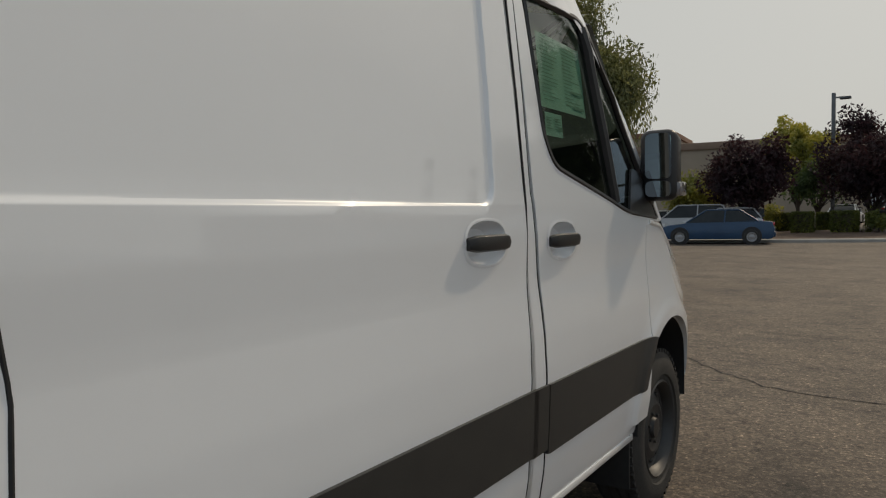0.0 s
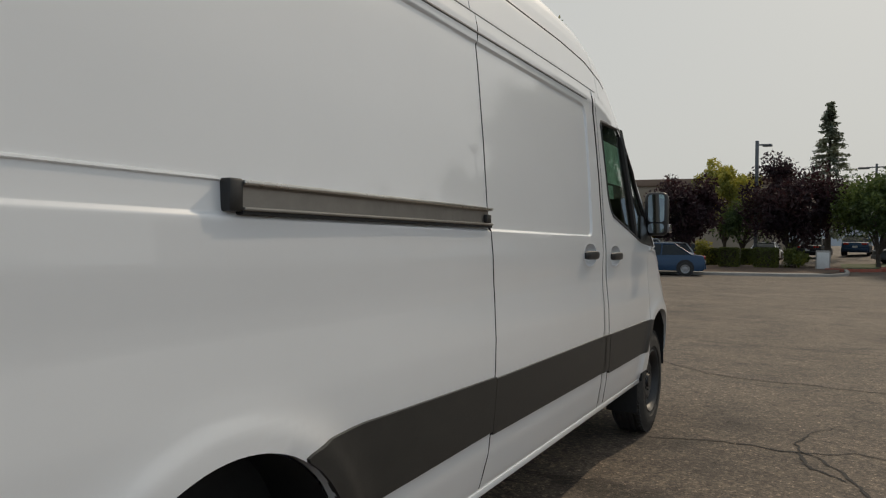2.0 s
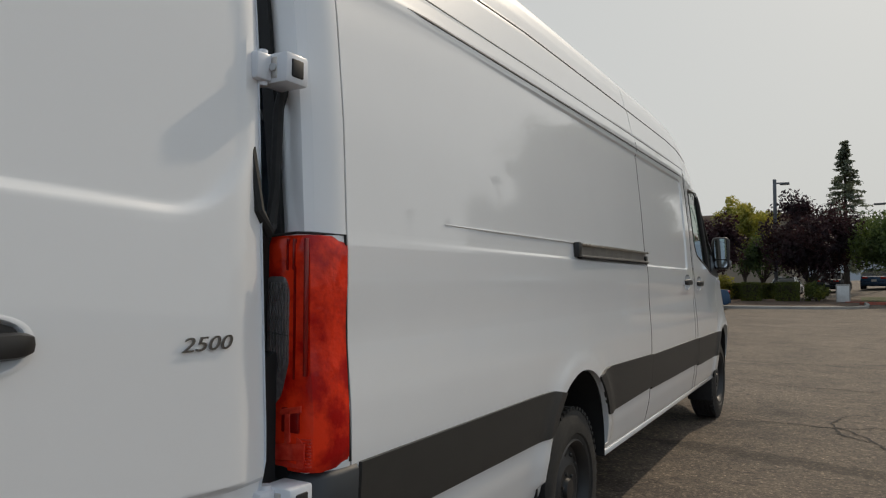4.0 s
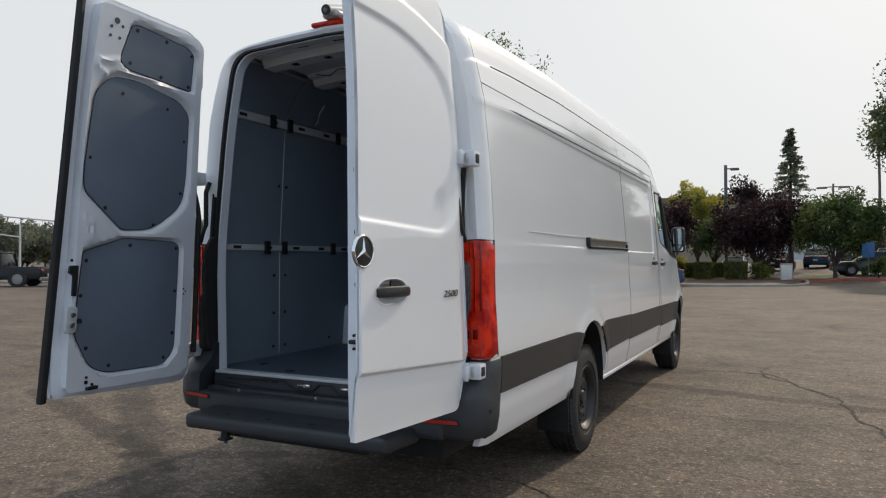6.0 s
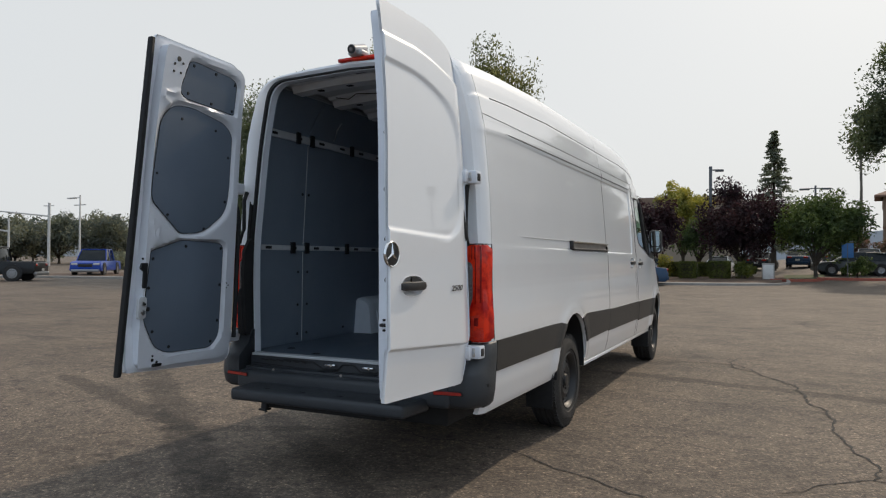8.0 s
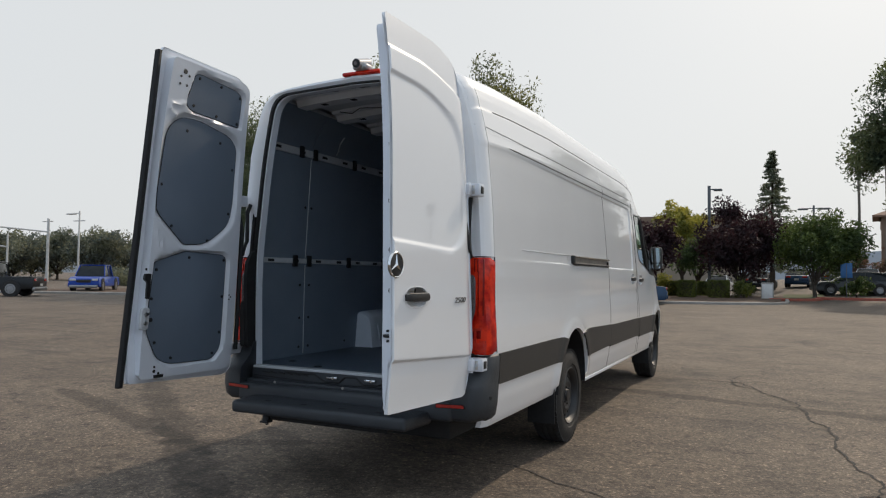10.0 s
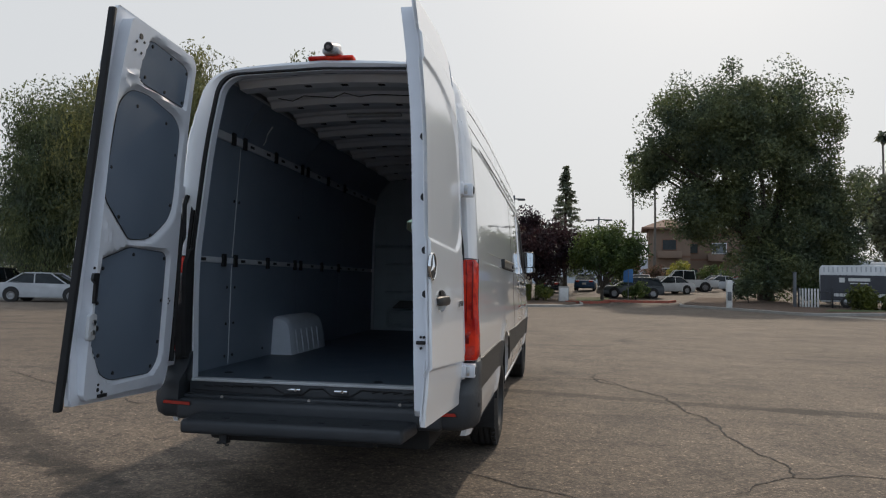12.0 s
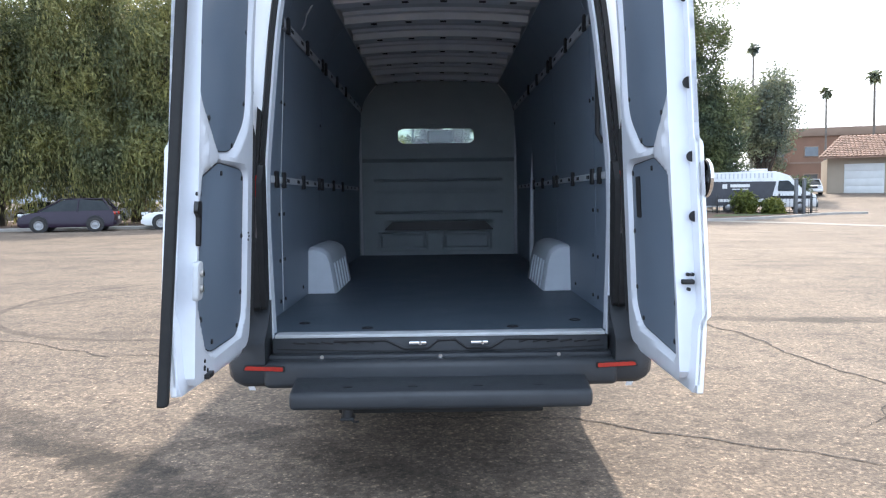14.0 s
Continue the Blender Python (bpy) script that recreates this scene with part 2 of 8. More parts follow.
def add_tube(bm, pts, radii, n=8, caps=True):
    """A tube along points, with a radius for each."""
    pts = [Vector(p) for p in pts]
    if not isinstance(radii, (list, tuple)):
        radii = [radii] * len(pts)
    rings = []
    up = Vector((0.3, 0.1, 1)).normalized()
    for i, p in enumerate(pts):
        t = (pts[min(i + 1, len(pts) - 1)] - pts[max(i - 1, 0)]).normalized()
        a = t.cross(up)
        if a.length < 0.1:
            a = t.cross(Vector((1, 0, 0)))
        a.normalize()
        b = t.cross(a).normalized()
        rings.append([bm.verts.new(p + (a * math.cos(k * math.tau / n) + b * math.sin(k * math.tau / n)) * radii[i]) for k in range(n)])
    for r, q in zip(rings, rings[1:]):
        for k in range(n):
            bm.faces.new((r[k], r[(k + 1) % n], q[(k + 1) % n], q[k]))
    if caps:
        bm.faces.new(rings[0][::-1])
        bm.faces.new(rings[-1])


def tube(pts, radii, n=8):
    bm = bmesh.new()
    add_tube(bm, pts, radii, n)
    return bm


def lathe(profile, n=48, axis="x", centre=(0, 0, 0)):
    """Turns (along, radius) points round an axis."""
    bm = bmesh.new()
    c = Vector(centre)
    rings = []
    for al, r in profile:
        ring = []
        for k in range(n):
            a = k * math.tau / n
            u, v = r * math.cos(a), r * math.sin(a)
            p = {"x": (al, u, v), "y": (u, al, v), "z": (u, v, al)}[axis]
            ring.append(bm.verts.new(c + Vector(p)))
        rings.append(ring)
    for r, q in zip(rings, rings[1:]):
        for k in range(n):
            bm.faces.new((r[k], r[(k + 1) % n], q[(k + 1) % n], q[k]))
    bmesh.ops.remove_doubles(bm, verts=bm.verts, dist=1e-6)
    bmesh.ops.recalc_face_normals(bm, faces=bm.faces)
    return bm


def plate(outline, depth, fn, bevel=0.0, seg=2):
    """A flat outline (u, v), thickened by depth; fn maps (u, v, w) to the world."""
    bm = bmesh.new()
    vs = [bm.verts.new((u, v, 0)) for u, v in outline]
    f = bm.faces.new(vs)
    r = bmesh.ops.extrude_face_region(bm, geom=[f])
    top = [g for g in r["geom"] if isinstance(g, bmesh.types.BMVert)]
    for v in top:
        v.co.z = depth
    if bevel:
        es = [e for e in bm.edges if all(abs(v.co.z - depth) < 1e-6 for v in e.verts)]
        bmesh.ops.bevel(bm, geom=es, offset=bevel, segments=seg, profile=0.5, affect="EDGES")
    for v in bm.verts:
        v.co = Vector(fn(*v.co))
    bmesh.ops.recalc_face_normals(bm, faces=bm.faces)
    return bm


def rounded(pts, r, n=4):
    """An outline with its corners rounded by r (or by one radius each)."""
    out = []
    k = len(pts)
    rr = r if isinstance(r, (list, tuple)) else [r] * k
    for i in range(k):
        p, a, b = Vector(pts[i]), Vector(pts[i - 1]), Vector(pts[(i + 1) % k])
        da, db = (a - p), (b - p)
        q = min(rr[i], da.length * 0.45, db.length * 0.45)
        if q < 1e-4:
            out.append(tuple(p))
            continue
        s, e = p + da.normalized() * q, p + db.normalized() * q
        for j in range(n + 1):
            t = j / n
            out.append(tuple((1 - t) ** 2 * s + 2 * t * (1 - t) * p + t * t * e))
    return out


def smooth01(a, b, x):
    t = min(1.0, max(0.0, (x - a) / (b - a)))
    return t * t * (3 - 2 * t)


def poly_sd(pts, y, z):
    """Signed distance to an outline, negative inside, and the nearest point of it."""
    best, near, inside = 1e9, None, False
    k = len(pts)
    for i in range(k):
        ax, ay = pts[i]
        bx, by = pts[(i + 1) % k]
        dx, dy = bx - ax, by - ay
        t = max(0.0, min(1.0, ((y - ax) * dx + (z - ay) * dy) / (dx * dx + dy * dy + 1e-12)))
        px, py = ax + t * dx, ay + t * dy
        d = math.hypot(y - px, z - py)
        if d < best:
            best, near = d, (px, py)
        if (ay > z) != (by > z) and y < (bx - ax) * (z - ay) / (by - ay) + ax:
            inside = not inside
    return (-best if inside else best), near


def sheet(name, ys, zs, pos, material, parent, cut=None, keep=None, rim=None, label="", smooth=30.0, flip=False):
    """A skin over a grid of (y, z). cut, keep: outlines to leave out, or to stay within; its edge is drawn onto the outline. rim: how far the edge folds, by a vector."""
    ny, nz = len(ys), len(zs)
    P = [[(y, z) for z in zs] for y in ys]
    state = [[1] * nz for _ in ys]
    for shape, sign in ([(c, 1) for c in (cut or [])] + [(k, -1) for k in (keep or [])]):
        lo = [min(p[i] for p in shape) - 0.1 for i in (0, 1)]
        hi = [max(p[i] for p in shape) + 0.1 for i in (0, 1)]
        for i in range(ny):
            for j in range(nz):
                y, z = P[i][j]
                if lo[0] < y < hi[0] and lo[1] < z < hi[1]:
                    d, near = poly_sd(shape, y, z)
                else:
                    d, near = 1.0, None
                d *= sign
                step = max(ys[min(i + 1, ny - 1)] - ys[max(i - 1, 0)], zs[min(j + 1, nz - 1)] - zs[max(j - 1, 0)]) * 0.36
                if abs(d) < step and near is not None:
                    P[i][j] = near
                elif d < 0:
                    state[i][j] = 0
    verts, idx = [], {}
    faces = []

    def vid(i, j):
        if (i, j) not in idx:
            idx[i, j] = len(verts)
            verts.append(pos(*P[i][j]))
        return idx[i, j]
    for i in range(ny - 1):
        for j in range(nz - 1):
            c = [(i, j), (i + 1, j), (i + 1, j + 1), (i, j + 1)]
            live = [q for q in c if state[q[0]][q[1]]]
            if len(live) < 3:
                continue
            f = [vid(*q) for q in live]
            faces.append(f[::-1] if flip else f)
    me = bpy.data.meshes.new(name)
    me.from_pydata(verts, [], faces)
    bm = bmesh.new()
    bm.from_mesh(me)
    bpy.data.meshes.remove(me)
    bmesh.ops.remove_doubles(bm, verts=bm.verts, dist=1e-5)
    bmesh.ops.dissolve_degenerate(bm, edges=bm.edges, dist=1e-6)
    if rim is not None:
        es = [e for e in bm.edges if len(e.link_faces) == 1]
        r = bmesh.ops.extrude_edge_only(bm, edges=es)
        for v in r["geom"]:
            if isinstance(v, bmesh.types.BMVert):
                v.co += Vector(rim)
    return part(name, bm, material, parent, label, smooth)


def span(a, b, step, extra=()):
    n = max(1, int(round((b - a) / step)))
    s = sorted({round(a + (b - a) * i / n, 5) for i in range(n + 1)} | {round(e, 5) for e in extra if a < e < b})
    return [v for k, v in enumerate(s) if k == 0 or v - s[k - 1] > 5e-4]


# ---- the van: shape ----
TOPZ = [(-1, 2.72), (0, 2.72), (0.6, 2.765), (1.5, 2.80), (4.3, 2.80), (4.7, 2.78), (5.0, 2.72), (5.25, 2.61), (5.5, 2.43), (5.75, 2.16), (6.05, 1.84), (6.4, 1.49), (6.5, 1.43), (6.95, 1.22), (7.12, 1.02), (7.22, 0.72)]
SIDE = [(0.40, 0.94), (0.43, 0.958), (0.48, 0.975), (0.60, 0.995), (0.75, 1.004), (0.92, 1.010), (1.04, 1.007), (1.13, 0.999), (1.20, 0.993),
        (1.25, 0.992), (1.36, 0.994), (1.46, 0.990), (1.50, 0.986), (1.80, 0.966), (2.10, 0.940), (2.19, 0.930), (2.215, 0.929), (2.235, 0.930), (2.255, 0.928), (2.272, 0.924), (2.31, 0.916),
        (2.42, 0.892), (2.476, 0.880), (2.486, 0.870), (2.51, 0.865), (2.56, 0.853), (2.62, 0.833), (2.67, 0.805), (2.71, 0.768), (2.742, 0.71), (2.765, 0.62), (2.782, 0.45), (2.793, 0.25), (2.80, 0.0)]
SZ, SX = [p[0] for p in SIDE], [p[1] for p in SIDE]
TY, TZ = [p[0] for p in TOPZ], [p[1] for p in TOPZ]
ARCHES = ((1.868, 0.515, 0.425), (6.225, 0.505, 0.42))
PANEL = rounded([(-0.6, 1.484), (4.56, 1.456), (4.57, 2.185), (-0.6, 2.205)], [0.0, 0.07, 0.07, 0.0], 6)


def topz(y):
    return float(np.interp(y, TY, TZ))


def nominal(y, z):
    """The height on the full section that stands for height z at y."""
    zs = 1.45 if y < 5.95 else 1.45 - 0.6 * smooth01(5.95, 6.6, y)
    t = topz(y)
    return z if z <= zs else zs + (z - zs) * (2.80 - zs) / max(0.05, t - zs)


def rear_in(y, z):
    """How far the side draws in towards the rear, and round the rear corner."""
    d = (0.022 - 0.012 * smooth01(1.3, 1.9, z)) * (1 - smooth01(-0.5, 3.0, y))
    return d + 0.026 * max(0.0, 1 - max(y, 0.0) / 0.085) ** 2


def side_x(y, z):
    x = float(np.interp(nominal(y, z), SZ, SX))
    x -= rear_in(y, z)
    if y > 6.3:
        x *= 1 - 0.30 * ((y - 6.3) / 0.9) ** 2.2
    if -0.5 < y < 4.7 and 1.4 < z < 2.3:
        d, _ = poly_sd(PANEL, y, z)
        x -= 0.010 * smooth01(0.006, -0.007, d) * smooth01(0.1, 2.4, y)
    for yc, zc, r in ARCHES:
        d = math.hypot(y - yc, max(z - zc, 0.0)) - r
        if z > 0.5 and d < 0.16:
            x += (0.009 * smooth01(0.16, 0.05, d) + 0.008 * smooth01(0.080, 0.058, d)) * smooth01(1.25, 0.9, z)
    return x


def right(y, z):
    return (side_x(y, z), y, z)


def left(y, z):
    return (-side_x(y, z), y, z)


def arch_outline(k, grow=0.0):
    yc, zc, r = ARCHES[k]
    r += grow
    o = [(yc - r, 0.2)]
    o += [(yc - r * math.cos(a), zc + r * math.sin(a)) for a in [math.pi * i / 28 for i in range(29)]]
    return o + [(yc + r, 0.2)]


SEAMS = {3.22: ((0.45, 0.6, 0.9, 1.2, 1.46, 2.3), (-0.05, -0.01, 0.012, 0.034, 0.0, -0.02)),
         4.735: ((0.45, 1.0, 1.5, 2.3), (0.0, 0.006, 0.022, -0.01)),
         4.805: ((0.45, 0.87, 1.14, 1.5, 2.3), (0.045, 0.045, 0.03, -0.015, -0.03))}


def seam_y(y0, z):
    zz, dd = SEAMS[y0]
    return y0 + float(np.interp(z, zz, dd))


def warped(y, z):
    """Panel edges follow the gently bent door seams."""
    d = 0.0
    for y0 in SEAMS:
        reach = 0.25 if y0 == 3.22 else (0.034 if (4.735 < y < 4.805) else 0.3)
        k = 1 - abs(y - y0) / reach
        if k > 0:
            d += (seam_y(y0, z) - y0) * k
    return y + d


van = thing("cargo_van", "white high-roof cargo van with both rear doors open, parked on asphalt", "van")
SILL = 0.45
GAP = 0.0032
ZS = span(SILL, 2.31, 0.022, [0.46, 0.475, 1.17, 1.2, 1.225, 1.25] + [1.275 + 0.012 * i for i in range(13)] + [1.455 + 0.004 * i for i in range(12)] + [2.17 + 0.006 * i for i in range(17)])


def cup_outline(cu, cv, w=0.115, h=0.066, k=0.93):
    """The hole behind a door handle."""
    return [(cu + w * k * math.copysign(abs(math.cos(a)) ** 0.8, math.cos(a)), cv + h * k * math.copysign(abs(math.sin(a)) ** 0.8, math.sin(a))) for a in [math.tau * i / 28 for i in range(28)]]


PANELS = (("corner_pillar", 0.0, 0.092, [], None), ("rear_quarter_panel", 0.099, 3.22 - GAP, [0], None), ("sliding_door", 3.22 + GAP, 4.735 - GAP, [], None), ("door_pillar", 4.735 + GAP, 4.805 - GAP, [], None))
for fn, sgn in ((right, 1), (left, -1)):
    for name, ya, yb, holes, _ in PANELS:
        nm = name if not (name == "sliding_door" and sgn < 0) else "side_panel"
        ys = span(ya, yb, 0.03, [ya + 0.006, yb - 0.006] + [4.38 + 0.012 * i for i in range(13)] + [4.535 + 0.005 * i for i in range(10)] + [4.59 + 0.012 * i for i in range(4)])
        sheet(nm, ys, ZS, lambda y, z, f=fn: f(warped(y, z), z), PAINT, van, cut=[arch_outline(k) for k in holes] + ([cup_outline(4.505, 1.352)] if name == "sliding_door" else []), rim=(-0.03 * sgn, 0, 0), flip=sgn < 0)
    # front door, with its window opening
    window = rounded([(4.862, 2.145), (4.918, 1.69), (4.985, 1.59), (5.46, 1.486), (5.68, 1.43), (6.07, 1.402), (5.77, 1.83), (5.46, 2.135), (5.36, 2.165)], [0.03, 0.08, 0.08, 0.2, 0.1, 0.01, 0.3, 0.08, 0.06], 5)
    pillar_line = [(4.809, SILL), (5.905, SILL), (5.905, 1.385), (6.15, 1.385), (5.84, 1.84), (5.55, 2.16), (5.45, 2.25), (4.809, 2.29)]
    sheet("front_door", span(4.809, 6.17, 0.02, [4.90 + 0.012 * i for i in range(20)]), span(SILL, 2.3, 0.02, [1.27 + 0.012 * i for i in range(12)]), lambda y, z, f=fn: f(warped(y, z) if y < 4.87 else y + (seam_y(4.805, z) - 4.805) * max(0.0, 1 - (y - 4.809) / 0.3), z), PAINT, van, cut=[window, cup_outline(5.015, 1.340)], keep=[pillar_line], rim=(-0.03 * sgn, 0, 0), flip=sgn < 0)
    glass = sheet("side_window", span(4.8, 6.12, 0.025), span(1.38, 2.2, 0.025), lambda y, z, s=sgn: (s * (side_x(y, z) - 0.014), y, z), GLASS, van,
                  keep=[window], flip=sgn < 0, label="green tinted side window")
    glass.visible_shadow = False
    for a, b, r in (((5.40, 2.14), (5.56, 1.47), 0.024),):
        part("window_divider", tube([(sgn * (side_x(a[0] + (b[0] - a[0]) * i / 8, a[1] + (b[1] - a[1]) * i / 8) - 0.010), a[0] + (b[0] - a[0]) * i / 8, a[1] + (b[1] - a[1]) * i / 8) for i in range(9)], r, 8), BLACK, glass)
    loop = window + window[:1]
    part("window_seal", tube([(sgn * (side_x(y, z) - 0.006), y, z) for y, z in loop], 0.012, 6), BLACK, glass)
    sail = rounded([(5.70, 1.43), (6.06, 1.405), (5.93, 1.60), (5.80, 1.62)], 0.02, 3)
    part("mirror_sail", plate(sail, 0.010, lambda u, v, w, q=sgn: (q * (side_x(u, v) - 0.010 + w), u, v)), BLACK, van)
    # trim along the front pillar
    part("pillar_trim", tube([(sgn * (side_x(y, z) - 0.014), y, z) for y, z in ((5.45, 2.26), (5.56, 2.165), (5.70, 2.01), (5.85, 1.845), (6.0, 1.62), (6.16, 1.39))], [0.010, 0.014, 0.016, 0.018, 0.020, 0.022], 8), PAINT, van)
    fend = [(5.913, SILL), (6.6, SILL), (6.66, 0.58), (7.12, 0.62), (7.2, 0.78), (7.08, 1.0), (6.9, 1.1), (6.3, 1.28), (6.1, 1.37), (5.913, 1.385)]
    sheet("front_fender", span(5.913, 7.2, 0.022), span(SILL, 1.4, 0.02), fn, PAINT, van, cut=[arch_outline(1)], keep=[fend], rim=(-0.03 * sgn, 0, 0), flip=sgn < 0)
    part("fender_edge", tube([(sgn * (side_x(y, z) - 0.006), y, z) for y, z in ((5.95, 1.384), (6.1, 1.366), (6.3, 1.278), (6.5, 1.218), (6.7, 1.158), (6.9, 1.098), (7.08, 0.998))], 0.014, 8), PAINT, van)
    part("panel_joint", tube([(sgn * (side_x(0.0955, z) - 0.016), 0.0955, z) for z in span(0.9, 2.27, 0.06)], 0.008, 6), HOLE, van)
    for y0 in SEAMS:
        wide = 0.0055 if y0 == 3.22 else 0.0036
        part("door_seal_strip", tube([(sgn * (side_x(y0, z) - wide * 0.62), seam_y(y0, z), z) for z in span(0.47, 2.27, 0.03)], wide, 8), HOLE, van)
    # dark protective strips low on the side
    for ya, yb, za, zb in ((0.13, 1.885 - 0.425, 0.70, 0.89), (1.885 + 0.40, 3.2185, 0.685, 0.895), (3.2215, 4.7335, 0.672, 0.888), (4.7365, 4.8035, 0.668, 0.885), (4.8065, 5.8, 0.650, 0.880)):
        if yb < 2:
            shape = [(ya, za), (1.47, za), (1.478, 0.703), (1.505, 0.745), (1.539, 0.791), (1.60, 0.852), (1.618, 0.868), (1.5, 0.890), (1.30, 0.893), (ya, zb)]
        elif ya > 2 and ya < 3:
            shape = [(1.868 + 0.401, 0.665), (yb, za), (yb, zb), (2.7, 0.905), (2.35, 0.912), (2.2, 0.905), (2.095, 0.884)] + [(1.868 + 0.425 * math.cos(radians(q)), 0.515 + 0.425 * math.sin(radians(q))) for q in (57, 50, 43, 36, 29, 23)]
        elif ya > 4.8:
            shape = [(ya, za)] + [(6.225 - 0.428 * math.cos(radians(q)), 0.505 + 0.428 * math.sin(radians(q))) for q in (20, 28, 36, 44)] + [(5.955, 0.868), (5.90, 0.874), (ya, zb)]
        else:
            shape = [(ya, za), (yb, za), (yb, zb - 0.004), (ya, zb)]
        lo, hi = min(p[0] for p in shape), max(p[0] for p in shape)
        sheet("side_strip", span(lo, hi, 0.02 if hi - lo > 0.2 else 0.009), span(0.62, 0.93, 0.016), lambda y, z, s=sgn: (s * (side_x(y, z) + 0.011), warped(y, z), z), CLAD, van, keep=[shape], rim=(-0.018 * sgn, 0, 0), flip=sgn < 0)
    for k, n in ((0, "rear_wheel_liner"), (1, "front_wheel_liner")):
        yc, zc, r = ARCHES[k]
        bm = bmesh.new()
        o = [(y, max(z, 0.44)) for y, z in arch_outline(k, -0.004)]
        rows = [[bm.verts.new((sgn * min(x, side_x(y, 0.62) - 0.012), y, z)) for y, z in o] for x in (0.985, 0.94, 0.768)]
        for a, b in zip(rows, rows[1:]):
            for i in range(len(o) - 1):
                bm.faces.new((a[i], a[i + 1], b[i + 1], b[i]))
        bm.faces.new(rows[-1])
        part(n, bm, RUBBER, van)

# roof, in three lengths, and the front of the cab
GUT = 2.30


def roof_pos(y, s):
    """s runs from -1 (left gutter) over the top to 1 (right gutter)."""
    zz = SZ[SZ.index(2.31):]
    xx = SX[SZ.index(2.31):]
    arc = [0.0]
    for i in range(1, len(zz)):
        arc.append(arc[-1] + math.hypot(zz[i] - zz[i - 1], xx[i] - xx[i - 1]))
    a = (1 - abs(s)) * arc[-1]
    z0, x = float(np.interp(a, arc, zz)), float(np.interp(a, arc, xx))
    zs = 1.45
    z = zs + (z0 - zs) * (topz(y) - zs) / (2.80 - zs)
    x -= rear_in(y, z) * min(1.0, x / 0.5)
    z -= 0.016 * max(0.0, 1 - max(y, 0.0) / 0.085) ** 2
    if 0.5 < y < 4.4 and abs(s) < 0.55:
        z += 0.006 * math.sin(abs(s) * 34)
    return (math.copysign(x, s), y, z)


SS = [i / 90 for i in range(-90, 91)]
for ya, yb, nm in ((0.0, 0.092, "roof_header"), (0.099, 3.155, "rear_roof"), (3.163, 4.88, "middle_roof"), (4.888, 5.57, "roof_cap")):
    sheet(nm, span(ya, yb, 0.05), SS, roof_pos, PAINT, van, rim=(0, 0, -0.012), flip=True)


for q in (1, -1):
    part("roof_joint", tube([(q * (0.874 - rear_in(y, 2.4)), y, 1.45 + (2.482 - 1.45) * (topz(y) - 1.45) / 1.35) for y in span(0.30, 5.1, 0.1)], 0.005, 6), HOLE, van)
for yj, r in ((0.0955, 0.008), (3.159, 0.010), (4.884, 0.010)):
    part("panel_joint", tube([(lambda q: (q[0] * 0.985, q[1], q[2] - 0.014))(roof_pos(yj, -0.99 + 1.98 * i / 40)) for i in range(41)], r, 6), HOLE, van)


def front_pos(y, s):
    """The windscreen and the bonnet, across the van."""
    t = topz(y)
    w = 0.93 * (1 - 0.30 * max(0.0, (y - 6.3) / 0.9) ** 2.2) - 0.05 * smooth01(6.4, 5.6, y)
    return (s * w, y + 0.10 * (1 - s * s) * smooth01(7.2, 6.5, y), t - 0.16 * abs(s) ** 3.0)


S2 = [i / 20 for i in range(-20, 21)]
ws = sheet("windscreen", span(5.57, 6.42, 0.05), S2, front_pos, GLASS, van, flip=True)
ws.visible_shadow = False
sheet("bonnet", span(6.43, 7.05, 0.05), S2, front_pos, PAINT, van, rim=(0, 0, -0.03), flip=True)
part("front_grille", box(-0.62, 0.62, 7.08, 7.2, 0.62, 1.0, 0.03), BLACK, van)
bm = box(-0.84, 0.84, 6.72, 7.2, 0.42, 0.64, 0.06, 3)
for v in bm.verts:
    v.co.x *= 1 - 0.25 * ((v.co.y - 6.72) / 0.48) ** 2
part("front_bumper", bm, BUMPER, van)
for s in (1, -1):
    part("headlight", box(s * 0.70 - 0.10, s * 0.70 + 0.06, 6.95, 7.12, 0.80, 1.0, 0.03), SMOKELENS, van)
part("underbody", box(-0.70, 0.70, 0.05, 6.9, 0.34, 0.62, 0.02), RUBBER, van)
for s in (1, -1):
    bm = bmesh.new()
    for ya, yb, dz in ((2.32, 5.78, 0.008),):
        add_box(bm, s * (0.962 if ya > 1 else 0.945) - 0.012, s * (0.962 if ya > 1 else 0.945) + 0.012, ya, yb, 0.425 + dz, 0.452 + dz, 0.004)
        add_box(bm, min(s * 0.68, s * 0.95), max(s * 0.68, s * 0.95), ya, yb, 0.45, 0.60)
    part("sill_flange", bm, PAINT, van)
    part("mud_flap", box(s * 0.86 - 0.11, s * 0.86 + 0.11, 1.39, 1.405, 0.22, 0.62, 0.004), RUBBER, van)
    part("mud_flap", box(s * 0.86 - 0.11, s * 0.86 + 0.11, 5.74, 5.755, 0.22, 0.62, 0.004), RUBBER, van)

